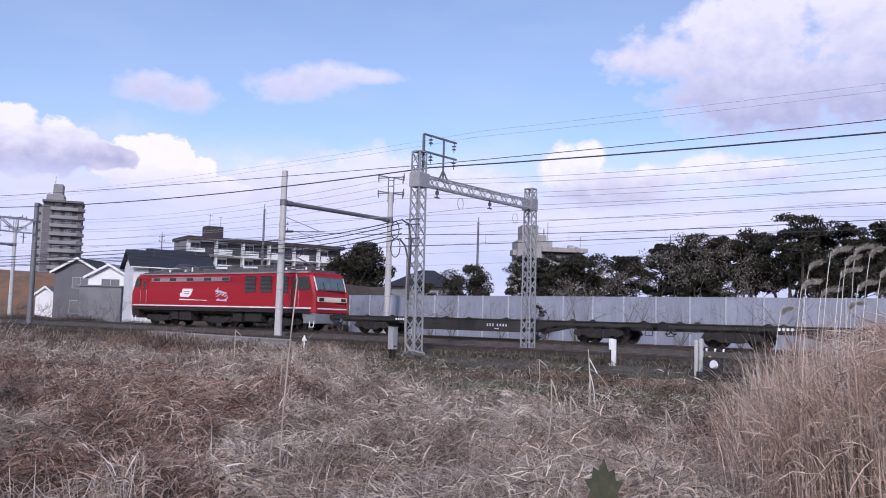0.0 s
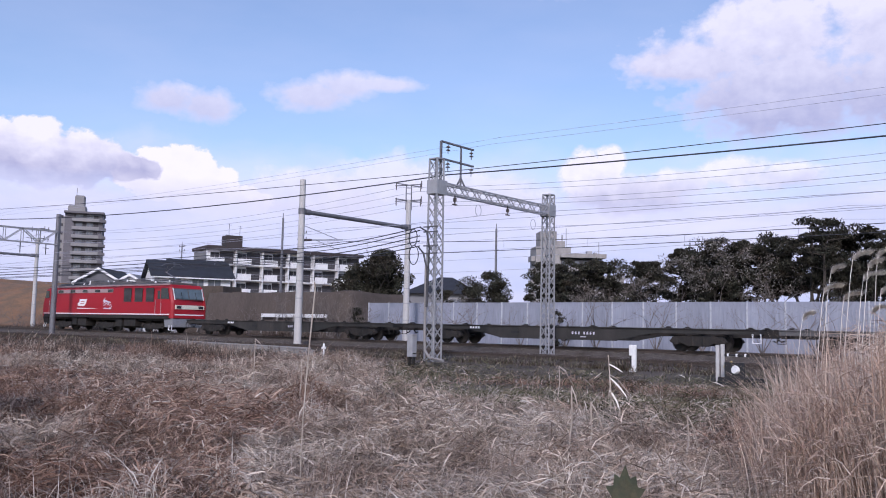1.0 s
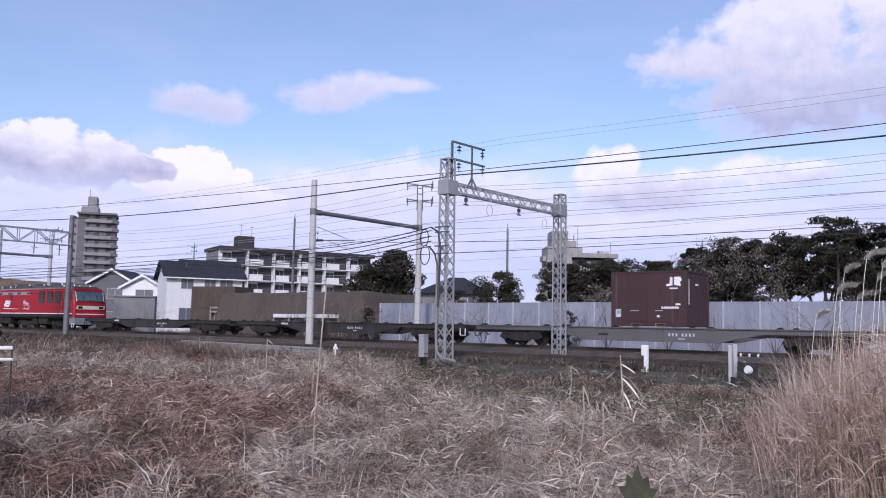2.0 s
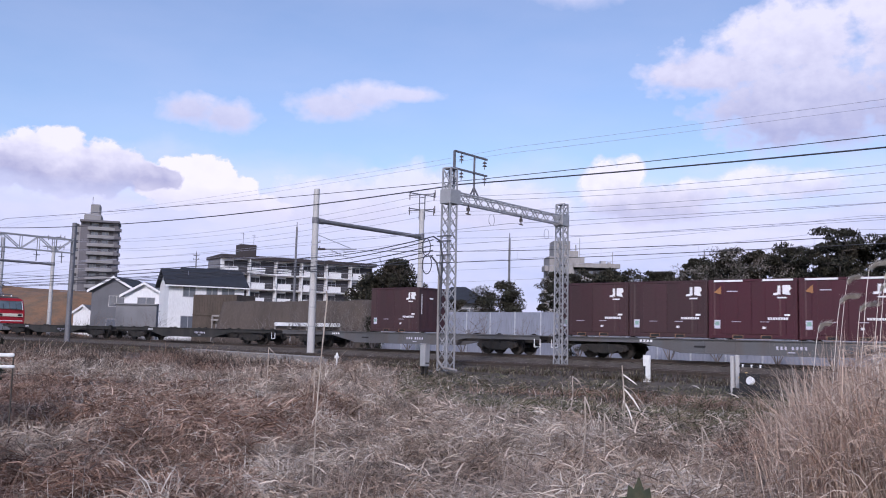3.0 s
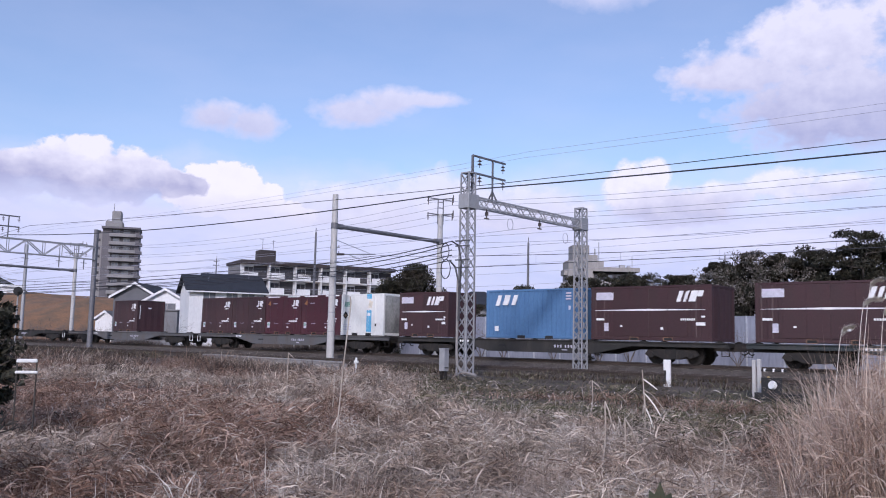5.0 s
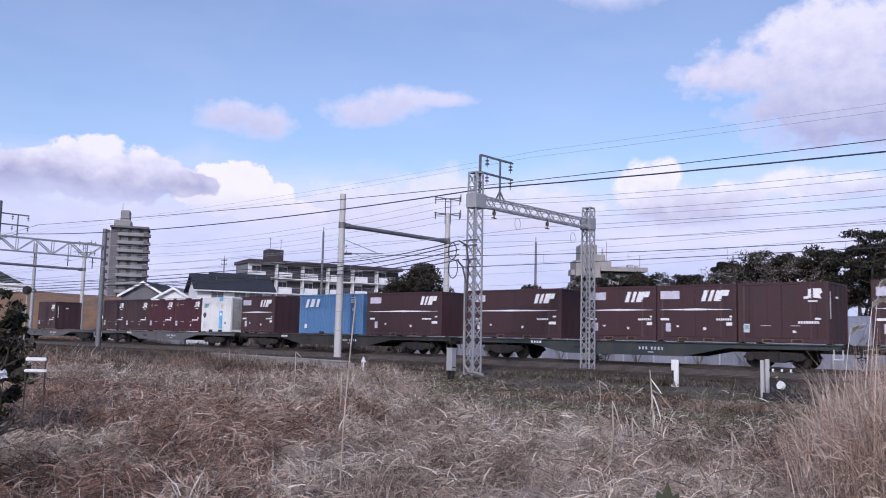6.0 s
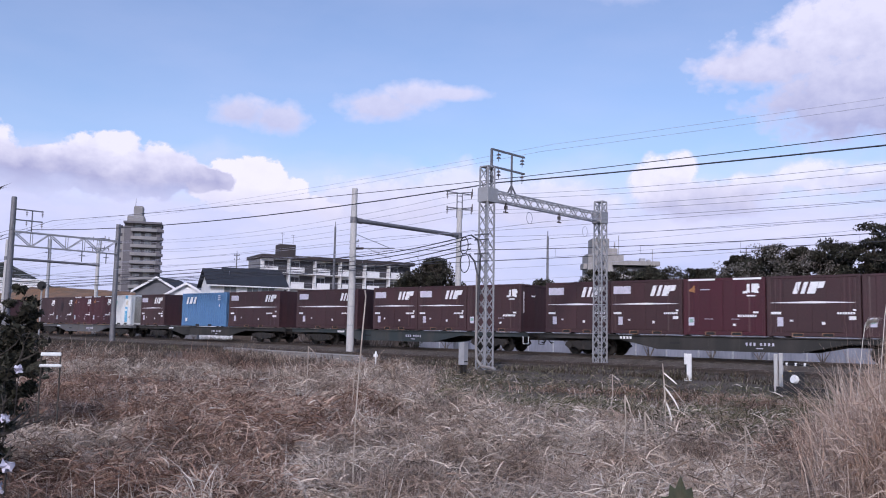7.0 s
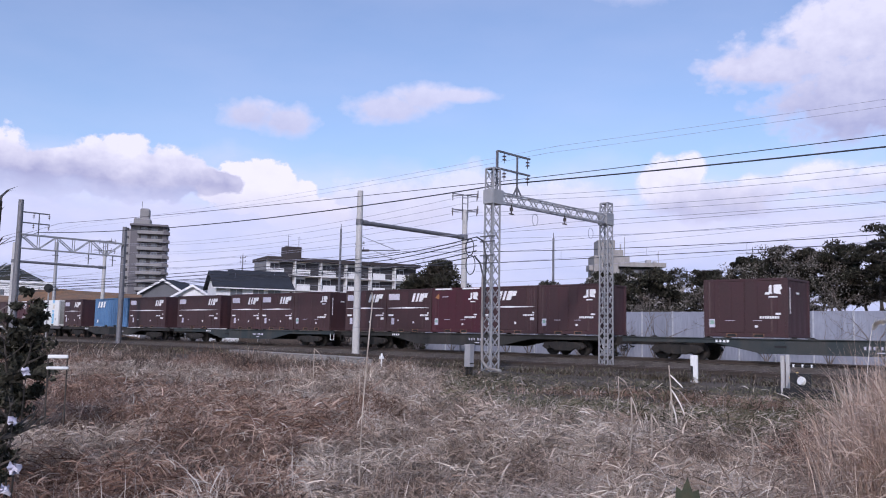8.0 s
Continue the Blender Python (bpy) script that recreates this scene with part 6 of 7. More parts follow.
# ---- trees and brush ----
def leaf_cloud(centres, radii, count, size, rng, flat=0.6):
    """Many small four-cornered leaves in clumps."""
    centres, radii = np.asarray(centres), np.asarray(radii)
    k = rng.integers(0, len(centres), count)
    d = rng.normal(size=(count, 3))
    d /= np.linalg.norm(d, axis=1)[:, None]
    r = rng.random(count) ** 0.45
    p = centres[k] + d * (radii[k] * r)[:, None] * np.array((1, 1, flat))
    u = rng.normal(size=(count, 3))
    u /= np.linalg.norm(u, axis=1)[:, None]
    w = np.cross(u, rng.normal(size=(count, 3)))
    w /= np.linalg.norm(w, axis=1)[:, None]
    s = size * rng.uniform(0.5, 1.3, count)[:, None]
    v = np.stack([p - u * s, p - w * s * 0.45, p + u * s, p + w * s * 0.45], 1)
    return v.reshape(-1, 3), np.arange(count * 4).reshape(-1, 4)


def limb_tree(b, start, direction, length, r, depth, rng, tips):
    """Tapered trunk that forks into limbs."""
    pos, d = Vector(start), Vector(direction).normalized()
    for i in range(3):
        nxt = pos + d * length / 3
        b.rod(pos, nxt, r * (1 - 0.18 * i), r * (1 - 0.18 * (i + 1)), n=6 if depth > 1 else 4)
        pos = nxt
        d = (d + Vector(rng.normal(size=3) * 0.13)).normalized()
    if depth == 0:
        tips.append(tuple(pos))
        return
    for i in range(int(rng.integers(2, 4))):
        nd = (d + Vector(rng.normal(size=3) * 0.55)).normalized()
        nd.z = abs(nd.z) * 0.8 + 0.12
        limb_tree(b, pos, nd, length * rng.uniform(0.62, 0.85), r * 0.5, depth - 1, rng, tips)


def evergreen(x, y, h, spread, label, seed, leaves=5200, start=0.35, size=0.14, mat="leaf_pine", dense=1.0):
    rng = np.random.default_rng(seed)
    t = thing("tree", label, "tree", "trees behind the fence", at=pose(x, y, -0.5))
    b, tips = Build(), []
    limb_tree(b, (0, 0, 0), (rng.normal() * 0.08, rng.normal() * 0.08, 1), h * 0.42, 0.05 + h * 0.018, 3, rng, tips)
    part("trunk", b, M["bark"], t)
    cs, rs = [], []
    for i in range(34):
        k = start + (1 - start) * rng.random()
        wide = spread * math.sin(math.pi * min(1.0, 0.22 + 0.72 * (k - start) / (1 - start))) ** 0.7
        a, q = rng.uniform(0, 6.28), rng.random() ** 0.5
        cs.append((wide * q * math.cos(a), wide * q * math.sin(a), h * k))
        rs.append(spread * rng.uniform(0.20, 0.40) * dense)
    v, f = leaf_cloud(cs, rs, leaves, size, rng)
    ob = new("crown", flat_mesh("crown", v, f, M[mat]))
    ob.parent = t
    return t


def bare_tree(x, y, h, label, seed, mat="twig", leaves=0, shrub=False):
    rng = np.random.default_rng(seed)
    t = thing("bare_tree", label, "tree", "bare winter trees", at=pose(x, y, -0.5))
    b, tips = Build(), []
    if shrub:
        # stems that fan out of one root
        b.rod((0, 0, -0.1), (0, 0, 0.3), 0.16, 0.10, n=7)
        for a in np.linspace(0, 6.28, 6)[:5]:
            limb_tree(b, (0, 0, 0.2), (0.5 * math.cos(a), 0.5 * math.sin(a), 1), h * 0.42, 0.034, 3, rng, tips)
    else:
        limb_tree(b, (0, 0, 0), (rng.normal() * 0.15, rng.normal() * 0.15, 1), h * 0.34, 0.03 + h * 0.008, 5, rng, tips)
    part("trunk", b, M[mat], t)
    if leaves and tips:
        v, f = leaf_cloud(tips, [0.45] * len(tips), leaves, 0.07, rng)
        ob = new("crown", flat_mesh("crown", v, f, M["leaf_dry"]))
        ob.parent = t
    return t


evergreen(-51.9, 54.4, 7.7, 2.9, "dense dark round evergreen tree", 11, 34000, 0.22, 0.13, dense=1.4)
evergreen(-46.9, 64.0, 6.4, 2.5, "broad dark evergreen behind the fence", 12, 20000, 0.2, 0.11, dense=1.3)
evergreen(-48.6, 60.0, 4.6, 1.3, "low dark evergreen beside a house", 14, 9000, 0.15, 0.10, dense=1.3)
evergreen(-37.6, 62.0, 5.4, 1.8, "small dark evergreen behind the fence", 13, 9000)


def pine(x, y, h, spread, label, seed, needles=15000, bare=0.5):
    """A wind-shaped pine: bent trunks, boughs in the upper part, and flat uneven pads of needles with gaps between them."""
    rng = np.random.default_rng(seed)
    t = thing("tree", label, "tree", "trees behind the fence", at=pose(x, y, -0.5))
    b, cs, rs = Build(), [], []
    for stem in range(2):
        p, d = Vector((stem * 0.5, 0, 0)), Vector((rng.normal() * 0.16, rng.normal() * 0.16, 1)).normalized()
        r, pieces = 0.05 + h * 0.015, 9
        for i in range(pieces):
            q = p + d * (h * 0.96 / pieces)
            b.rod(p, q, r * (1 - i / (pieces + 2)), r * (1 - (i + 1) / (pieces + 2)), n=6)
            p = q
            d = (d + Vector((rng.normal() * 0.16, rng.normal() * 0.16, 0.12))).normalized()
            k = (i + 1) / pieces
            if k < bare:
                continue
            reach = spread * (0.45 + 0.75 * math.sin(math.pi * min(1.0, 0.18 + 0.82 * (k - bare) / (1 - bare))))
            for bough in range(int(rng.integers(3, 5))):
                a = rng.uniform(0, 6.28)
                tip = p + Vector((math.cos(a), math.sin(a), rng.uniform(0.0, 0.35))) * reach * rng.uniform(0.5, 1.0)
                b.rod(p, tip, r * 0.28, 0.02, n=4)
                for u in (0.62, 1.0):
                    c = p + (tip - p) * u + Vector(rng.normal(size=3) * 0.18)
                    cs.append((c.x, c.y, max(bare * h, min(c.z + 0.1, h))))
                    rs.append(rng.uniform(0.34, 0.80) * (0.6 + 0.13 * spread))
    part("trunk", b, M["bark"], t)
    v, f = leaf_cloud(cs, rs, needles, 0.105, rng, 0.5)
    ob = new("crown", flat_mesh("crown", v, f, M["leaf_pine"]))
    ob.parent = t
    return t


GROVE = [(-40.0, 66, 6.6, 2.5, 0.2), (-36.2, 62, 7.4, 2.8, 0.2), (-33.2, 60, 6.6, 2.6, 0.25), (-30.3, 63, 6.8, 2.6, 0.35), (-27.2, 59.5, 7.1, 2.7, 0.46), (-24.4, 62, 7.2, 2.6, 0.48),
         (-20.6, 58, 7.6, 3.1, 0.48), (-18.2, 61, 8.2, 3.2, 0.5), (-16.2, 57, 7.9, 3.2, 0.5), (-13.4, 60, 8.1, 3.3, 0.48), (-11.2, 56.5, 7.8, 3.1, 0.5), (-8.4, 60, 8.2, 3.3, 0.48),
         (-6.0, 57, 7.9, 3.3, 0.5), (-2.8, 60, 8.4, 3.5, 0.48), (0.6, 57, 8.2, 3.5, 0.48), (4.5, 60, 8.4, 3.6, 0.45), (-22.4, 55, 5.2, 1.8, 0.3), (-13.8, 54.5, 5.0, 2.0, 0.35),
         (-5.4, 54.5, 5.0, 2.2, 0.35), (-15.0, 66, 8.2, 3.2, 0.48), (-21.5, 65, 7.6, 3.0, 0.48)]
for i, (x, y, h, s, k) in enumerate(GROVE):
    pine(x, y, h, s, "dark wind-shaped pine with bare lower trunk" if k > 0.35 else "dark rounded pine beside the grove", 40 + i, 16500 if h > 6.3 else 9000, k)
pine(-16.0, 55.6, 8.6, 1.5, "slender pine that overtops the grove", 71, 5000, 0.62)
for i, (x, y, h) in enumerate(((-24.0, 56, 7.2), (-21.5, 55, 7.4), (-19.5, 57, 7.8), (-27.0, 56, 5.2), (-16.0, 54.5, 5.4), (-12.0, 54, 5.0), (-8.0, 54, 5.2), (-31.0, 54, 4.4))):
    bare_tree(x, y, h, "pale leafless tree in front of the grove", 80 + i, leaves=1200)
for i, x in enumerate((-47.0, -45.2, -43.5, -40.5, -36.0, -33.5, -30.0, -27.0, -24.5, -21.0, -18.5, -15.0, -12.5, -9.0)):
    bare_tree(x, 44.6 + 0.5 * math.sin(i * 2.1), 2.9 + 0.8 * math.sin(i * 1.7), "leafless twiggy shrub before the fence", 120 + i, shrub=True)
for i, x in enumerate((-104.0, -100.0, -96.5, -93.0, -90.0, -86.5, -83.0, -80.0, -77.0, -73.0, -63.0, -58.0, -54.0, -50.5, -48.0)):
    bare_tree(x, 45.2 + 0.6 * math.sin(i * 1.9), 2.4 + 0.6 * math.sin(i * 2.3), "leafless brush along the line", 160 + i, shrub=True)
evergreen(-44.6, 45.0, 2.5, 0.9, "low dark shrub at the fence end", 140, 2600, 0.1, 0.07)
for i, (x, y, h) in enumerate(((-51.0, 46.1, 4.4), (-49.2, 45.7, 4.0), (-47.8, 46.2, 3.6), (-52.6, 45.8, 3.8))):
    bare_tree(x, y, h, "tangled leafless thicket before the round evergreen", 190 + i, shrub=True)
evergreen(-27.5, 44.9, 2.4, 0.6, "low dark shrub before the fence", 141, 1200, 0.1, 0.07)


def bank():
    """Earth bank with dead brush beyond the main line, left of the fence."""
    rng = np.random.default_rng(9)
    xs, ys = np.linspace(-66.6, -46, 64), np.linspace(46.5, 58, 14)
    verts = []
    for y in ys:
        for x in xs:
            k = min(1, max(0, (y - 46.5) / 0.9)) * min(1, max(0, (58 - y) / 3.0)) * min(1.0, max(0.0, (x + 66.6) / 0.5)) * min(1.0, max(0.0, (-46 - x) / 2.5))
            verts.append((x, y, -0.55 + k * (4.05 + 0.22 * noise.noise((x * 0.5, y * 0.5, 2)))))
    w = len(xs)
    faces = [(j * w + i, j * w + i + 1, (j + 1) * w + i + 1, (j + 1) * w + i) for j in range(len(ys) - 1) for i in range(w - 1)]
    ob = new("earth_bank", flat_mesh("earth_bank", verts, faces, M["shed"], True))
    tagged(ob, "flat-topped brown brush-covered bank below the apartment block", "bank", "", "structure")
    r = thing("guard_rail", "pale guard rail on the bank", "guard rail", at=pose(-57.5, 46.6, 0))
    part("rail", Build().box(0, 8, -0.06, 0, 1.35, 1.65), M["wall_white"], r, "", bevel=0.02)
    for i in range(5):
        part("post", Build().box(i * 2 - 0.05, i * 2 + 0.05, 0, 0.1, -0.8, 1.6), M["wall_pale"], r)


bank()


def far_rise(name, x0, x1, y, h, mat, label, seed):
    xs = np.linspace(x0, x1, 60)
    verts, w = [], 60
    for j, (dy, k) in enumerate(((0, 0), (6, 0.55), (14, 0.9), (30, 1.0), (70, 0.2))):
        for i, x in enumerate(xs):
            e = min(1.0, 5 * i / 59, 5 * (59 - i) / 59)
            verts.append((x, y + dy, -0.6 + k * e * (h + 0.35 * h * noise.noise((x * 0.06, seed, dy * 0.1)) + 0.12 * h * noise.noise((x * 0.4, seed, dy)))))
    faces = [(j * w + i, j * w + i + 1, (j + 1) * w + i + 1, (j + 1) * w + i) for j in range(4) for i in range(w - 1)]
    ob = new(name, flat_mesh(name, verts, faces, M[mat], True))
    return tagged(ob, label, "hill", "", "structure")


far_rise("brown_rise", -205, -104, 47, 7.4, "bank", "russet dry-grass rise beside the line", 3)
far_rise("wooded_hill", -520, -282, 92, 24, "hill", "dark wooded hill far down the line", 6)
far_rise("far_woods", -330, 160, 330, 8, "hill", "distant dark tree line", 9)


# ---- the field ----
def strips(points, heading, height, width, lean, rng, segments=2):
    """Tapered, bent blades that stand on the given points: vertices and triangles."""
    n = len(points)
    d = np.stack([np.cos(heading), np.sin(heading), np.zeros(n)], 1)
    face = heading + rng.uniform(0.6, 2.5, n)
    side = np.stack([np.cos(face), np.sin(face), np.zeros(n)], 1)
    up = np.array((0, 0, 1.0))
    levels = []
    for s in range(segments + 1):
        k = s / segments
        c = points + d * (height * lean * k ** 1.8)[:, None] + up * (height * (k - 0.35 * np.minimum(lean, 1.6) * k ** 2.4))[:, None]
        if s < segments:
            half = (width * (1 - 0.75 * k) / 2)[:, None]
            levels += [c - side * half, c + side * half]
        else:
            levels.append(c)
    m = len(levels)
    v = np.stack(levels, 1).reshape(-1, 3)
    tri = []
    for s in range(segments - 1):
        a = 2 * s
        tri += [(a, a + 1, a + 3), (a, a + 3, a + 2)]
    a = 2 * (segments - 1)
    tri.append((a, a + 1, a + 2))
    f = (np.arange(n)[:, None, None] * m + np.array(tri)[None]).reshape(-1, 3)
    return v, f


def polar(n, r0, r1, a0, a1, rng, power=1.0):
    r = r0 + (r1 - r0) * rng.random(n) ** power
    a = np.radians(rng.uniform(a0, a1, n))
    return np.stack([-r * np.sin(a), r * np.cos(a)], 1)


def height_at(xy):
    return np.array([ground_z(x, y) for x, y in xy])


def field():
    rng = np.random.default_rng(21)
    sets = {"grass": [], "grass_red": [], "grass_green": []}
    # tufts by distance; each blade of a tuft falls its own way
    for r0, r1, tufts, per, h, w in ((2.2, 6, 1600, 14, 0.36, 0.0058), (6, 12, 3600, 14, 0.40, 0.0082), (12, 22, 6400, 14, 0.44, 0.0110), (22, 46, 8600, 14, 0.44, 0.015), (46, 110, 4200, 14, 0.50, 0.022)):
        xy = polar(tufts, r0, r1, 5, 80, rng, 0.8)
        edge = np.array([26.9 + 1.6 * noise.noise((x * 0.3, 0, 5)) for x, y in xy])
        xy = xy[xy[:, 1] < edge]
        gap = np.array([noise.noise((x * 0.8, y * 0.8, 71)) + 0.6 * noise.noise((x * 0.25, y * 0.25, 75)) for x, y in xy])
        xy = xy[(gap > -0.42) | (xy[:, 1] > 16)]
        z = height_at(xy)
        patch = np.array([noise.noise((x * 0.16, y * 0.16, 11)) for x, y in xy])
        tall = np.array([noise.noise((x * 0.45, y * 0.45, 31)) + 0.5 * noise.noise((x * 1.3, y * 1.3, 33)) for x, y in xy])
        turn = np.array([noise.noise((x * 0.5, y * 0.5, 51)) for x, y in xy])
        az = np.degrees(np.arctan2(-xy[:, 0], xy[:, 1]))
        green = (xy[:, 1] > 15.5) & (az < 41) & (patch < 0.22)
        red = ~green & (patch + 0.22 * (az > 52) > 0.22)
        for kind, pick in (("grass_green", green), ("grass_red", red), ("grass", ~green & ~red)):
            idx = np.repeat(np.nonzero(pick)[0], per)
            if not len(idx):
                continue
            n = len(idx)
            spread = 0.09 + 0.012 * (r0 + r1) / 2
            p = np.concatenate([xy[idx] + rng.normal(size=(n, 2)) * spread, (z[idx] - 0.02)[:, None]], 1)
            low = np.clip((p[:, 1] - 18.0) / 6.0, 0, 1) * (az[idx] < 42) * 0.6
            high = np.clip((az[idx] - 42) / 8, 0, 1) * np.clip((p[:, 1] - 12) / 8, 0, 1) * 0.45
            hgt = h * np.clip(0.70 + 1.7 * tall[idx], 0.12, 2.1) * rng.uniform(0.4, 1.35, n) * (0.6 if kind == "grass_green" else 1.0) * (1 - low + high)
            head = 2.2 + 3.5 * turn[idx] + rng.normal(size=n) * 2.0
            sets[kind].append(strips(p, head, np.maximum(hgt, 0.08), w * rng.uniform(0.5, 1.7, n), 0.3 + 3.2 * rng.random(n) ** 1.3, rng, 3 if r1 < 13 else 2))
    names = {"grass": "straw-coloured dead grass across the field", "grass_red": "russet dead grass in dense drifts", "grass_green": "short winter-green grass near the track"}
    for kind, items in sets.items():
        vs, fs, base = [], [], 0
        for v, f in items:
            vs.append(v)
            fs.append(f + base)
            base += len(v)
        ob = new("dry_grass" if kind != "grass_green" else "green_grass", flat_mesh(kind, np.concatenate(vs), np.concatenate(fs), M[kind]))
        tagged(ob, names[kind], "grass", "", "stuff")


def pale_tufts():
    """Upright bleached tufts that stand out of the field."""
    rng = np.random.default_rng(77)
    xy = polar(150, 5, 22, 8, 76, rng, 0.8)
    xy = xy[xy[:, 1] < 22]
    # the thickest tufts
    stand = np.array([(-math.sin(radians(a)) * r, math.cos(radians(a)) * r) for a, r in ((37.6, 16.5), (37.9, 16.9), (39.2, 15.0), (48.2, 17.0), (49.6, 15.6), (51.2, 15.0), (46.4, 14.0), (44.0, 9.5), (47.0, 8.6), (33.0, 13.0), (29.5, 9.0))])
    xy = np.concatenate([np.repeat(stand, 3, 0) + rng.normal(size=(3 * len(stand), 2)) * 0.25, xy])
    idx = np.repeat(np.arange(len(xy)), 46)
    n = len(idx)
    size = rng.uniform(0.25, 0.85, len(xy))
    p = np.concatenate([xy[idx] + rng.normal(size=(n, 2)) * 0.20, (height_at(xy)[idx] - 0.02)[:, None]], 1)
    v, f = strips(p, rng.uniform(0, 6.28, n), size[idx] * rng.uniform(0.4, 1.0, n), 0.004 + 0.008 * rng.random(n), rng.uniform(0.1, 1.4, n), rng, 3)
    tagged(new("pale_grass", flat_mesh("pale_grass", v, f, M["plume"])), "upright bleached grass tufts", "grass", "", "stuff")


pale_tufts()


def ballast_weeds():
    """Low weeds that have taken hold in the stones of the siding."""
    rng = np.random.default_rng(91)
    xy = np.stack([rng.uniform(-75, -3, 3200), rng.uniform(26.2, 34.6, 3200)], 1)
    keep = np.array([noise.noise((x * 0.25, y * 0.6, 17)) + 0.2 * (29.5 - y) / 3 > 0.02 for x, y in xy])
    xy = xy[keep]
    idx = np.repeat(np.arange(len(xy)), 26)
    n = len(idx)
    z = np.where(np.abs(xy[:, 1] - NEAR_Y) < 1.75, NEAR_Z - 0.20, -0.5)
    p = np.concatenate([xy[idx] + rng.normal(size=(n, 2)) * 0.28, z[idx][:, None]], 1)
    for kind, label, pick in (("brush", "low brown weeds in the siding's stones", rng.random(n) < 0.6), ("grass_green", "low green weeds in the siding's stones", None)):
        pick = pick if pick is not None else rng.random(n) < 0.4
        m = int(pick.sum())
        v, f = strips(p[pick], rng.uniform(0, 6.28, m), rng.uniform(0.08, 0.34, m), rng.uniform(0.012, 0.03, m), rng.uniform(0.2, 1.8, m), rng, 2)
        tagged(new("trackside_weeds", flat_mesh("trackside_weeds", v, f, M[kind])), label, "weeds", "", "stuff")


ballast_weeds()
field()


def lying(points, heading, pitch, length, width, droop, rng):
    """Bent blades that lie in a tangle: each starts at a point, rises at its pitch and droops."""
    n = len(points)
    d = np.stack([np.cos(heading) * np.cos(pitch), np.sin(heading) * np.cos(pitch), np.sin(pitch)], 1)
    curl = rng.normal(size=n) * 0.5
    side0 = np.stack([-np.sin(heading), np.cos(heading), np.zeros(n)], 1)
    tilt = rng.uniform(-1.2, 1.2, n)
    wide = side0 * np.cos(tilt)[:, None] + np.array((0, 0, 1.0)) * np.sin(tilt)[:, None]
    levels = []
    for k in (0.0, 0.35, 0.7, 1.0):
        c = points + d * (length * k)[:, None] + side0 * (length * curl * k * k)[:, None]
        c[:, 2] -= length * droop * k * k
        if k < 1:
            half = (width * (0.55 + 0.9 * k - 1.2 * k * k))[:, None]
            levels += [c - wide * half, c + wide * half]
        else:
            levels.append(c)
    v = np.stack(levels, 1).reshape(-1, 3)
    tri = np.array([(0, 1, 3), (0, 3, 2), (2, 3, 5), (2, 5, 4), (4, 5, 6)])
    f = (np.arange(n)[:, None, None] * 7 + tri[None]).reshape(-1, 3)
    return v, f


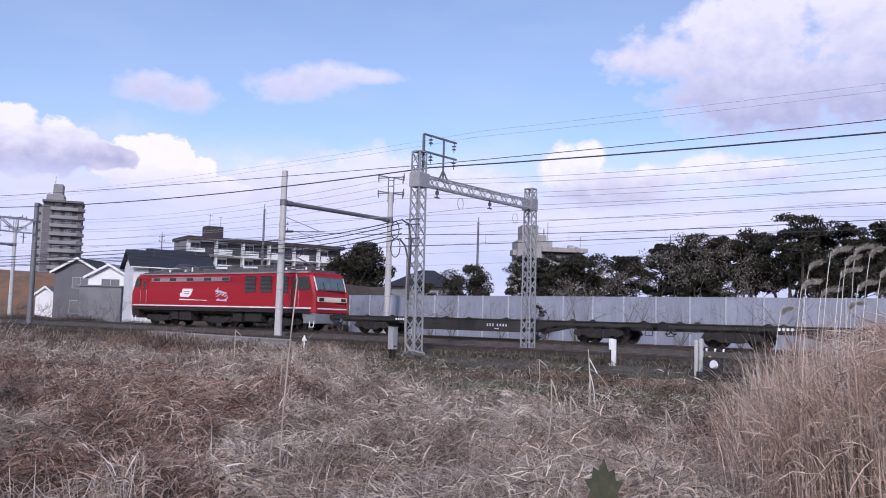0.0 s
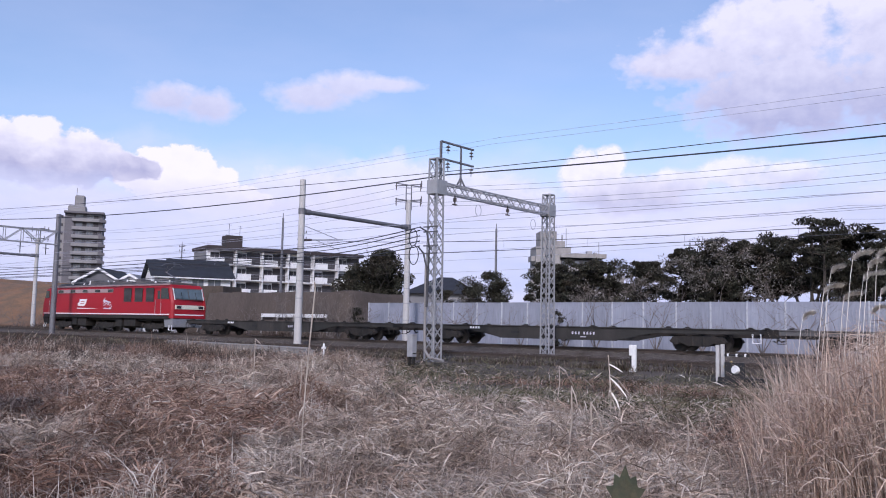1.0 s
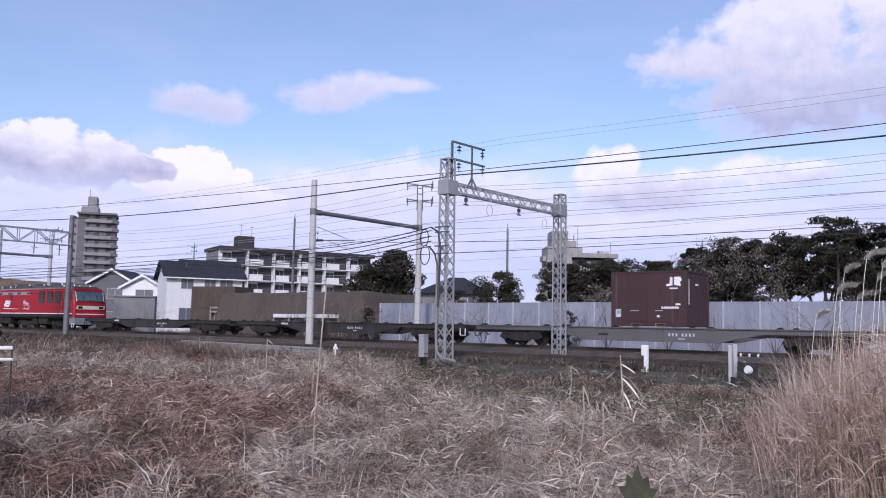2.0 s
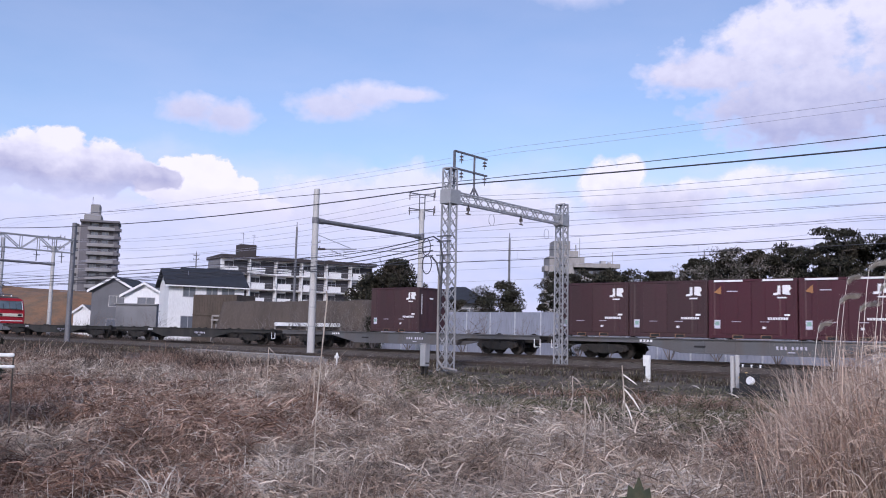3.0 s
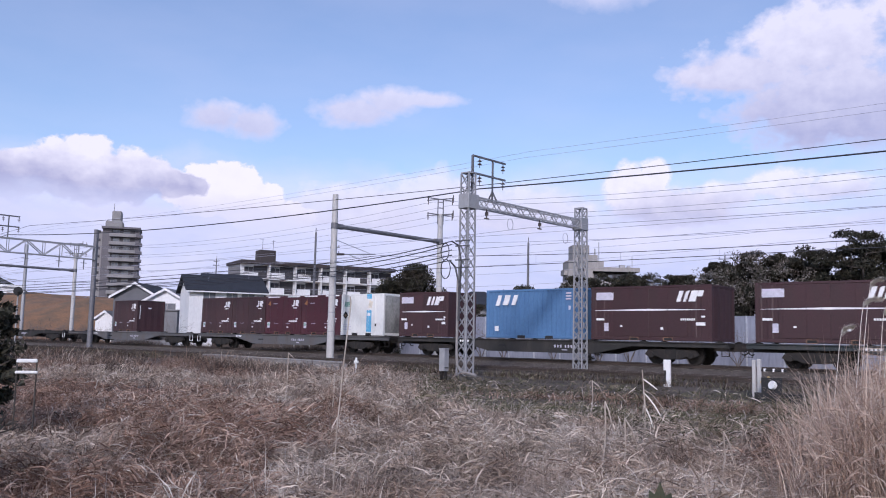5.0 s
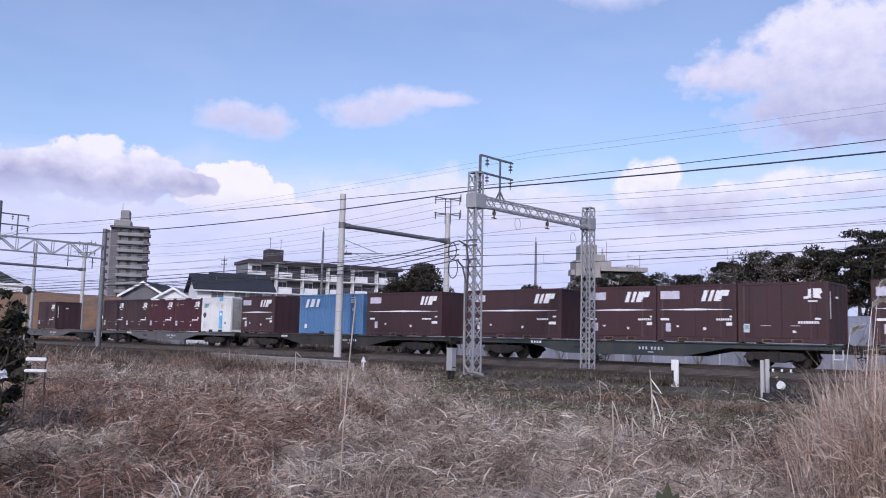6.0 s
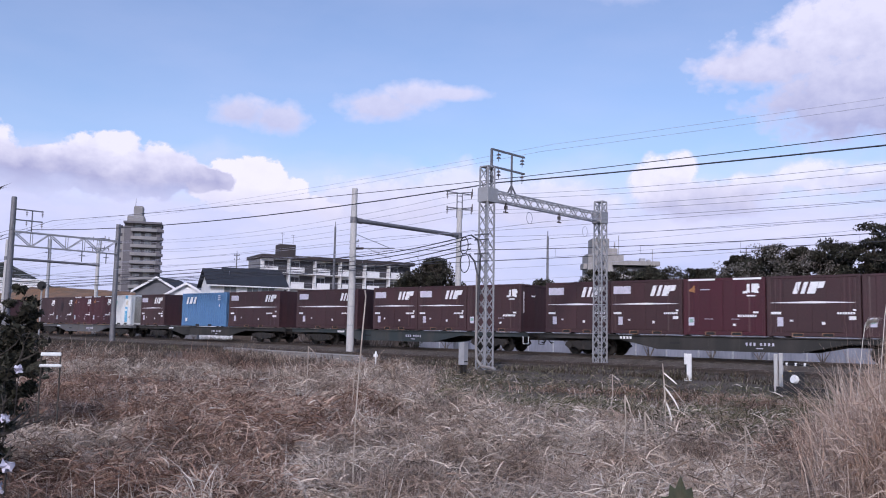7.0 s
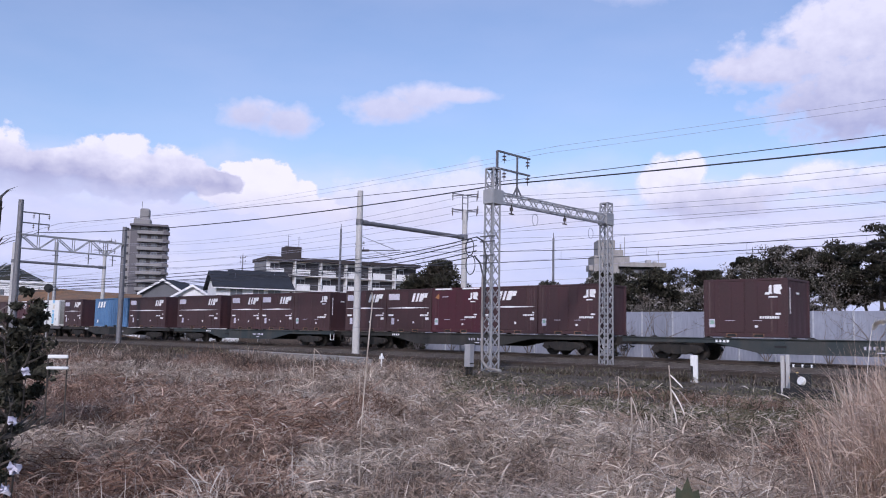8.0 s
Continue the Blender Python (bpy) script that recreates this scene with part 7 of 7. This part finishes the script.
def litter():
    """A tangled mat of fallen and bent blades over the whole field."""
    rng = np.random.default_rng(5)
    bins = {"grass": ([], []), "grass_red": ([], []), "plume": ([], []), "grass_green": ([], [])}
    for r0, r1, count, size, w in ((2.4, 6, 25000, 0.21, 0.0052), (6, 12, 46000, 0.26, 0.0070), (12, 20, 50000, 0.30, 0.0095), (20, 40, 42000, 0.34, 0.013), (40, 90, 14000, 0.45, 0.02)):
        xy = polar(count, r0, r1, 5, 79, rng, 0.8)
        az = np.degrees(np.arctan2(-xy[:, 0], xy[:, 1]))
        xy = xy[(xy[:, 1] < 25.5) & ((xy[:, 1] < 20.5) | (az > 40) | (rng.random(len(xy)) < 0.6))]
        az = np.degrees(np.arctan2(-xy[:, 0], xy[:, 1]))
        z = height_at(xy)
        tall = np.array([noise.noise((x * 0.45, y * 0.45, 31)) + 0.5 * noise.noise((x * 1.3, y * 1.3, 33)) for x, y in xy])
        gap = np.array([noise.noise((x * 0.8, y * 0.8, 71)) + 0.6 * noise.noise((x * 0.25, y * 0.25, 75)) for x, y in xy])
        patch = np.array([noise.noise((x * 0.16, y * 0.16, 11)) for x, y in xy])
        swirl = np.array([noise.noise((x * 0.9, y * 0.9, 61)) for x, y in xy])
        keep = (gap > -0.35) | (rng.random(len(xy)) < 0.25)
        xy, z, tall, patch, swirl, az = xy[keep], z[keep], tall[keep], patch[keep], swirl[keep], az[keep]
        n = len(xy)
        lift = np.clip(0.24 + 0.48 * tall, 0.02, 0.70) * rng.random(n) ** 0.7 * np.where((az < 43) & (xy[:, 1] > 15), 0.55, 1.0)
        p = np.concatenate([xy, (z + lift)[:, None]], 1)
        v, f = lying(p, swirl * 5 + rng.normal(size=n) * 1.3 + 2.0, rng.uniform(-0.35, 1.1, n), size * rng.uniform(0.35, 1.3, n), w * rng.uniform(0.5, 1.7, n), rng.uniform(0.0, 0.9, n), rng)
        v, f = v.reshape(n, 7, 3), f.reshape(n, 5, 3)
        roll_ = rng.random(n)
        green = (xy[:, 1] > 13.5 + 4 * swirl) & (az < 43) & (roll_ < 0.78)
        red = ~green & (patch + 0.22 * (az > 52) > 0.20) & (roll_ < 0.85)
        pale = ~green & ~red & (roll_ > 0.80)
        for kind, pick in (("grass_green", green), ("grass_red", red), ("plume", pale), ("grass", ~red & ~pale & ~green)):
            m = int(pick.sum())
            base = sum(len(q) for q in bins[kind][0])
            bins[kind][0].append(v[pick].reshape(-1, 3))
            bins[kind][1].append((np.arange(m)[:, None, None] * 7 + (f[0] - f[0].min())[None]).reshape(-1, 3) + base)
    labels = {"grass": "tangled mat of fallen straw-coloured grass", "grass_red": "tangled mat of fallen russet grass", "plume": "bleached broad blades strewn through the grass", "grass_green": "matted olive grass at the foot of the track bed"}
    for kind, (vs, fs) in bins.items():
        tagged(new("fallen_grass", flat_mesh("fallen_grass", np.concatenate(vs), np.concatenate(fs), M[kind])), labels[kind], "grass", "", "stuff")


litter()


def reed_bed():
    """Tall pampas reeds close to the viewpoint."""
    rng = np.random.default_rng(33)
    n = 14000
    xy = np.stack([rng.uniform(-3.9, 1.2, n), rng.uniform(7.9, 11.5, n)], 1)
    edge = -0.345 * xy[:, 1] + 0.18 + rng.normal(size=n) * 0.22
    inside = xy[:, 0] - edge
    xy, inside = xy[inside > 0], inside[inside > 0]
    n = len(xy)
    fall = np.clip(0.55 + inside / 1.4, 0.55, 1)
    p = np.concatenate([xy, (height_at(xy) - 0.02)[:, None]], 1)
    v, f = strips(p, rng.normal(size=n) * 0.9 + 2.6, fall * rng.uniform(0.8, 2.0, n), rng.uniform(0.007, 0.017, n), 0.03 + 0.65 * rng.random(n) ** 1.5, rng, 4)
    tagged(new("reeds", flat_mesh("reeds", v, f, M["reed"])), "tall pinkish dry reeds growing in a dense clump", "reeds", "", "stuff")
    m = 16000
    xy = np.stack([rng.uniform(-3.8, 1.2, m), rng.uniform(7.4, 11.0, m)], 1)
    inside = xy[:, 0] + 0.345 * xy[:, 1] - 0.14 + rng.normal(size=m) * 0.2
    xy, inside = xy[inside > 0], inside[inside > 0]
    m = len(xy)
    top = np.clip(0.7 + inside / 1.1, 0.5, 1.75)
    p = np.concatenate([xy, (height_at(xy) + top * rng.random(m) ** 0.6)[:, None]], 1)
    v, f = lying(p, rng.normal(size=m) * 1.0 + 2.8, rng.uniform(-0.3, 1.3, m), rng.uniform(0.12, 0.42, m), rng.uniform(0.003, 0.007, m), rng.uniform(0.1, 1.2, m), rng)
    tagged(new("reed_leaves", flat_mesh("reed_leaves", v, f, M["reed"])), "bent and broken dry reed leaves", "reeds", "", "stuff")
    # plumes on slender stalks
    heads = [(14.76, 4.01), (13.55, 4.84), (12.71, 4.35), (12.21, 4.99), (10.83, 3.63), (12.08, 2.82), (15.19, 2.86), (11.39, 4.82), (13.0, 3.6), (14.1, 2.4), (9.6, 4.4), (8.2, 4.0), (16.4, 1.2), (12.6, 1.6)]
    for i, (az, el) in enumerate(heads):
        far = rng.uniform(9.6, 10.8)
        x, y = -far * math.sin(radians(az)), far * math.cos(radians(az))
        top = 0.85 + far * math.tan(radians(el)) - ground_z(x, y)
        lean = 0.10 + 0.10 * rng.random()
        s = thing("pampas_stalk", "slender pampas stalk with a pale drooping plume", "pampas grass", "pampas plumes", at=pose(x - lean, y, ground_z(x, y)))
        part("stalk", Build().path([(0, 0, 0), (lean * 0.25, 0, top * 0.5), (lean * 0.8, 0.01, top * 0.9), (lean, 0.02, top)], 0.0035, 5), M["bleached"], s)
        # the head rises on and nods over to one side
        m = 420
        q = rng.random(m)
        nod = rng.uniform(0.10, 0.20)
        base = np.stack([lean + nod * q ** 1.6, 0.02 + 0 * q, top - 0.06 + 0.16 * q - 0.10 * q ** 2], 1) + rng.normal(size=(m, 3)) * np.array((0.010, 0.010, 0.008))
        v, f = strips(base, rng.normal(size=m) * 0.7, rng.uniform(0.04, 0.10, m), np.full(m, 0.004), rng.uniform(0.8, 2.2, m), rng, 2)
        ob = new("plume", flat_mesh("plume", v, f, M["bleached"]))
        ob.parent = s


reed_bed()


def lone_stalk():
    s = thing("reed_stalk", "single tall bleached reed stalk swaying in the field", "reed", at=pose(-6.35, 5.69, -0.72))
    part("stalk", Build().path([(0, 0, 0), (0.01, 0.01, 0.7), (0.04, 0.03, 1.3), (0.075, 0.06, 1.92)], 0.007, 6), M["plume"], s)
    part("broken_tip", Build().path([(0.075, 0.06, 1.92), (0.07, 0.05, 1.98)], 0.008, 5), M["plume"], s)
    return s


stalk = lone_stalk()


def broken_stalks():
    """Thin dead weed stems, some snapped over."""
    for i, (x, y, h, kink) in enumerate(((-14.55, 11.6, 1.25, 0.5), (-12.4, 11.0, 0.95, 0.6), (-9.5, 15.5, 0.9, 0.4), (-8.6, 16.0, 0.7, 0.5), (-5.6, 9.4, 0.95, 0.2), (-5.1, 9.0, 0.8, 0.25), (-4.3, 9.9, 0.7, 0.2))):
        s = thing("weed_stem", "thin dead weed stem snapped over in the field", "weed", "dead weed stems", at=pose(x, y, ground_z(x, y)))
        part("stem", Build().path([(0, 0, 0), (0.05, 0.02, h * 0.6), (0.03, 0.03, h)], 0.010, 5), M["plume"], s)
        part("twig", Build().path([(0.03, 0.03, h), (kink * 0.5, 0.0, h - 0.10), (kink, -0.05, h - 0.34)], 0.009, 5), M["plume"], s)


broken_stalks()


def flag_reed(x, y, h, blades_, label):
    """A reed stalk whose broad bleached leaves flap in the wind; returns it and its leaves with their places."""
    s = thing("flag_reed", label, "reed", "reeds with loose leaves", at=pose(x, y, ground_z(x, y)))
    part("stalk", Build().path([(0, 0, -0.05), (0.01, 0.01, h * 0.5), (-0.05, 0.02, h)], 0.010, 6), M["plume"], s)
    leaves = []
    for z, length, droop in blades_:
        b = Build()
        pts = [(length * u, 0.022 * w, -droop * length * u * u) for u, w in ((0, 0.4), (0.25, 1.0), (0.6, 0.9), (0.85, 0.5), (1.0, 0.05))]
        k = len(pts)
        b.add([(px, py * sg, pz + 0.012 * (sg > 0)) for sg in (-1, 1) for px, py, pz in pts], [(i, i + 1, k + i + 1, k + i) for i in range(k - 1)])
        place = Vector((-0.05 * z / h, 0.02, z))
        leaf = part("leaf", b, M["bleached"], s, "broad bleached leaf", at=Matrix.Translation(place))
        leaves.append((leaf, place))
    return leaves


flapping = flag_reed(-6.88, 12.9, 1.25, ((1.10, 0.30, 0.05), (0.88, 0.46, 0.2), (0.66, 0.34, 0.3)), "dead reed stalk with three bleached leaves flapping")


def dark_brush():
    """Dark dead brush between the field and the siding, and beyond the main line."""
    rng = np.random.default_rng(404)
    for label, n, (x0, x1), (y0, y1), h, away in (("dark dead brush at the far edge of the field", 520, (-74, -27), (16.5, 26.6), 0.78, 48.5), ("low dark brush beyond the main line", 900, (-118, -44), (40.3, 44.2), 0.95, 0.0)):
        xy = np.stack([rng.uniform(x0, x1, n), rng.uniform(y0, y1, n)], 1)
        az = np.degrees(np.arctan2(-xy[:, 0], xy[:, 1]))
        lump = np.array([noise.noise((x * 0.22, y * 0.35, 23)) for x, y in xy])
        keep = (az > away + 6 * lump) & (lump > -0.10)
        xy, lump = xy[keep], lump[keep]
        idx = np.repeat(np.arange(len(xy)), 60)
        m = len(idx)
        p = np.concatenate([xy[idx] + rng.normal(size=(m, 2)) * 0.30, (height_at(xy)[idx] - 0.03)[:, None]], 1)
        v, f = strips(p, rng.uniform(0, 6.28, m), h * (0.7 + 0.9 * lump[idx]) * rng.uniform(0.35, 1.15, m), rng.uniform(0.012, 0.034, m), rng.uniform(0.1, 0.9, m), rng, 2)
        tagged(new("dead_brush", flat_mesh("dead_brush", v, f, M["brush"])), label, "brush", "", "stuff")


dark_brush()


def cable_trough():
    """Concrete cable trough with lids that runs slantwise up to the siding."""
    t = thing("cable_trough", "pale weathered concrete cable trough with loose lids", "cable trough", at=pose(-43.0, 28.48, -0.215, 0, 0, -9.4))
    part("channel", Build().box(0, 14.4, -0.24, -0.14, -0.55, -0.07).box(0, 14.4, 0.14, 0.24, -0.55, -0.07), M["wall_pale"], t)
    lid = Build().box(-0.49, 0.49, -0.28, 0.28, -0.07, 0.0).mesh("lid", 0.012)
    rng = random.Random(14)
    for i in range(14):
        part("lid", lid, M["wall_pale"], t, "", at=pose(0.6 + i * 1.0, rng.uniform(-0.02, 0.02), rng.uniform(0.0, 0.015), 0, 0, rng.uniform(-1.5, 1.5)))


cable_trough()


def line_signal():
    """Round black signal head on a grey post, seen down the line."""
    s = thing("line_signal", "round black signal head on a slim grey post", "signal", at=pose(-80.4, 33.2, -0.5))
    part("post", Build().rod((0, 0, -0.2), (0, 0, 4.7), 0.07, n=10), M["steel"], s)
    part("head", Build().rod((0.10, -0.05, 4.95), (0.22, -0.11, 4.95), 0.40, n=18), M["void"], s, "black round signal board", bevel=0.02)
    part("hood", Build().rod((0.22, -0.11, 4.97), (0.42, -0.22, 4.97), 0.14, n=12), M["void"], s, "black lamp hood")
    part("bracket", Build().box(-0.05, 0.14, -0.08, 0.06, 4.5, 4.72), M["darksteel"], s)


line_signal()


def long_hall():
    """Long low white hall under the wooded hill."""
    h = thing("long_hall", "long low white hall below a wooded hill", "hall", at=pose(-243.0, 86.0, 0, 0, 0, 68))
    part("wall", Build().box(-16, 14, 0, 9, -1, 12.5), M["wall_white"], h, "white sheet walls")
    part("roof", Build().box(-16.4, 14.4, -0.5, 9.4, 12.5, 13.2), M["wall_white"], h, "white roof edge", bevel=0.05)
    for i in range(6):
        opening(h, -11.5 + i * 4.0, -9.5 + i * 4.0, 9.2, 10.8)


long_hall()


def leaf_weed():
    """Broad-leaved plant right in front of the viewpoint."""
    w = thing("leafy_weed", "dark green broad-leaved weed with curled leaves", "weed", at=pose(-1.30, 2.538, -0.745))
    part("stem", Build().path([(0, 0, 0), (0.02, 0, 0.5), (0.0, 0, 1.03)], 0.007, 6), M["green_leaf"], w)
    rng = random.Random(4)
    for i in range(3):
        a = i * 2.4
        k, tilt = 0.042 + 0.02 * rng.random(), rng.uniform(0.5, 1.6)
        b = Build()
        pts = [(0, 0), (0.25, 0.30), (0.40, 0.22), (0.55, 0.42), (0.72, 0.25), (1.0, 0.0)]
        vs = []
        for u, v in pts:
            vs.append((u * k, v * k, u * k * tilt + 0.25 * v * k))
        for u, v in pts[1:-1][::-1]:
            vs.append((u * k, -v * k, u * k * tilt + 0.25 * v * k))
        mid = [(u * k, 0, u * k * tilt) for u, v in pts[1:-1]]
        n = len(vs)
        b.add(vs + mid, [(0, 1, n, ), (0, n, 9), (1, 2, n + 1, n), (2, 3, n + 2, n + 1), (3, 4, n + 3, n + 2), (4, 5, n + 3), (9, n, n + 1, 8), (8, n + 1, n + 2, 7), (7, n + 2, n + 3, 6), (6, n + 3, 5)])
        part("leaf", b, M["green_leaf"], w, "", at=pose(0, 0, 0.97 + 0.012 * i, 0, 0, math.degrees(a)))

    outline = [(0.0, 0.0), (0.035, 0.012), (0.062, 0.004), (0.052, 0.034), (0.074, 0.060), (0.046, 0.064), (0.040, 0.092), (0.018, 0.084), (0.0, 0.120),
               (-0.020, 0.086), (-0.040, 0.096), (-0.044, 0.066), (-0.072, 0.062), (-0.050, 0.036), (-0.060, 0.006), (-0.034, 0.014)]
    for dx, dz, turn, tilt, k in ((0.0, 1.02, 27, 80, 0.85), (0.03, 1.0, 60, 35, 0.5), (-0.03, 0.99, -10, 40, 0.5)):
        b = Build()
        rim = [(u * k, 1.45 * v * k, 0.25 * abs(u) * k) for u, v in outline]
        n = len(rim)
        b.add(rim + [(0, 0.05 * k, 0)], [(i, (i + 1) % n, n) for i in range(n)])
        part("leaf", b, M["green_leaf"], w, "", at=pose(dx, 0, dz, tilt, 0, turn))


leaf_weed()


def rest_of_field():
    """Grass on the sides of the viewpoint and behind it."""
    rng = np.random.default_rng(301)
    xy = polar(5200, 1.6, 30, 74, 366, rng, 0.75)
    xy = xy[xy[:, 1] < 25.5]
    idx = np.repeat(np.arange(len(xy)), 14)
    n = len(idx)
    z = height_at(xy)
    p = np.concatenate([xy[idx] + rng.normal(size=(n, 2)) * 0.22, (z[idx] - 0.02)[:, None]], 1)
    v, f = strips(p, rng.uniform(0, 6.28, n), rng.uniform(0.15, 0.55, n), rng.uniform(0.010, 0.022, n), rng.uniform(0.2, 2.2, n), rng, 2)
    tagged(new("dry_grass", flat_mesh("dry_grass", v, f, M["grass"])), "straw-coloured dead grass round the viewpoint", "grass", "", "stuff")


rest_of_field()


def sleepers(road, yc, top, mat, x0, count):
    me = Build().box(-0.12, 0.12, -1.05, 1.05, -0.16, 0.0).mesh("sleeper", 0.015)
    for i in range(count):
        part("sleeper", me, M[mat], road, "", at=pose(x0 + i * 0.62, yc, top - 0.155))


sleepers(siding, NEAR_Y, NEAR_Z, "bark", -75.0, 122)
sleepers(mainline, FAR_Y, 0.0, "sleeper", -75.0, 122)


def left_edge():
    """Dark shrubs, a brown stem and white boards at the edge of the field."""
    evergreen(-14.5, 5.65, 1.95, 0.42, "dark leafy shrub at the field's edge", 201, 2600, 0.12, 0.06)
    evergreen(-13.2, 5.0, 1.3, 0.6, "low dark shrub at the field's edge", 202, 2200, 0.1, 0.06)
    for i, (x, y, h) in enumerate(((-8.6, 3.1, 0.75), (-6.6, 2.28, 0.6))):
        evergreen(x, y, h, 0.26, "low dark bramble at the field's edge", 205 + i, 1500, 0.1, 0.035)
    b = thing("white_boards", "white painted boards propped on a low frame", "boards", at=pose(-11.95, 5.12, 0.36, 0, 0, 60))
    part("board", Build().box(-0.13, 0.13, -0.02, 0.04, 0.07, 0.12), M["white"], b, "", bevel=0.01)
    part("board", Build().box(-0.14, 0.14, -0.02, 0.04, -0.08, -0.04), M["white"], b, "", bevel=0.01)
    part("leg", Build().rod((-0.12, 0.01, -1.2), (-0.12, 0.01, 0.12), 0.012, n=6), M["bark"], b)
    part("leg", Build().rod((0.12, 0.01, -1.2), (0.12, 0.01, 0.12), 0.012, n=6), M["bark"], b)
    s = thing("brown_stem", "thick brown dead plant stem with ragged leaves", "weed", at=pose(-4.33, 1.50, -0.75))
    part("stem", Build().path([(0, 0, 0), (0.02, 0.01, 1.0), (0.0, 0.03, 2.2)], 0.013, 7), M["bark"], s)
    rng = np.random.default_rng(8)
    q = rng.uniform(0.2, 2.2, 160)
    p = np.stack([0.01 + 0 * q, 0.02 + 0 * q, q], 1)
    v, f = strips(p, rng.uniform(0, 6.28, 160), rng.uniform(0.06, 0.18, 160), np.full(160, 0.02), rng.uniform(0.3, 1.5, 160), rng, 3)
    ob = new("leaf", flat_mesh("leaf", v, f, M["leaf_dry"]))
    ob.parent = s


left_edge()


def scraps():
    """Pale scraps of plastic caught in the brambles at the field's edge."""
    for az, el, far, w in ((68.5, -2.64, 11.0, 0.16), (69.05, -5.5, 7.5, 0.10), (68.8, -8.25, 5.4, 0.12), (69.2, -9.4, 5.0, 0.08)):
        x, y, z = -far * math.sin(radians(az)), far * math.cos(radians(az)), 0.85 + far * math.tan(radians(el))
        rng = random.Random(round(far * 10))
        b, k = Build(), 5
        w *= 0.5
        b.add([(w * (i / k - 0.5) + rng.uniform(-0.015, 0.015), rng.uniform(-0.03, 0.03), w * 1.1 * (j / k - 0.5) + rng.uniform(-0.015, 0.015)) for j in range(k + 1) for i in range(k + 1)],
              [(j * (k + 1) + i, j * (k + 1) + i + 1, (j + 1) * (k + 1) + i + 1, (j + 1) * (k + 1) + i) for j in range(k) for i in range(k)])
        t = thing("plastic_scrap", "crumpled white plastic scrap caught on a dark twig", "litter", "scraps in the brambles", at=pose(x, y, z, 0, 0, 60))
        part("sheet", b, M["palemark"], t, "crumpled white plastic")
        part("twig", Build().path([(0.02, 0.03, ground_z(x, y) - z - 0.02), (-0.02, 0.03, (ground_z(x, y) - z) * 0.5), (0, 0.03, 0.04)], 0.006, 5), M["running"], t, "dark twig")


scraps()


def motions():
    for ob, offset in moving:
        walk(ob, rows_for(offset))
    # wheels roll with the train, a key for every thirtieth of a second
    for ob, x, r in rolling:
        walk(ob, [(k / FPS, pose(x, 0, r, 0, math.degrees(np.interp(k / FPS, [t for t, s in RUN], [s for t, s in RUN]) / r) % 360.0, 0)) for k in range(241)])
    walk(stalk, [(0.0, pose(-6.35, 5.69, -0.72)), (3.5, pose(-6.35, 5.69, -0.72, 0, -1.0, 0)), (4.5, pose(-6.35, 5.69, -0.72, 0, 1.2, 0)), (7.0, pose(-6.35, 5.69, -0.72, 0, -1.0, 0)), (8.0, pose(-6.35, 5.69, -0.72, 0, -0.5, 0))])
    for k, (leaf, place) in enumerate(flapping):
        walk(leaf, [(t, Matrix.Translation(place) @ pose(0, 0, 0, 0, tilt + 9 * k, turn)) for t, tilt, turn in ((0.0, 58, 20), (0.5, 40, 8), (1.0, 22, -6), (1.5, 44, 10), (2.2, 20, -4), (3.0, 30, 6), (3.5, 16, -8), (4.0, 6, -4), (4.5, 14, 4), (5.2, 38, 10), (6.0, 50, 14), (6.5, 56, 20), (7.0, 34, 4), (7.5, 46, 12), (8.0, 40, 10))])
    walk(clouds, [(0.0, pose(0, 0, 0, 0, 0, 0.75)), (4.0, pose(0, 0, 0)), (8.0, pose(0, 0, 0, 0, 0, -0.75))])


motions()
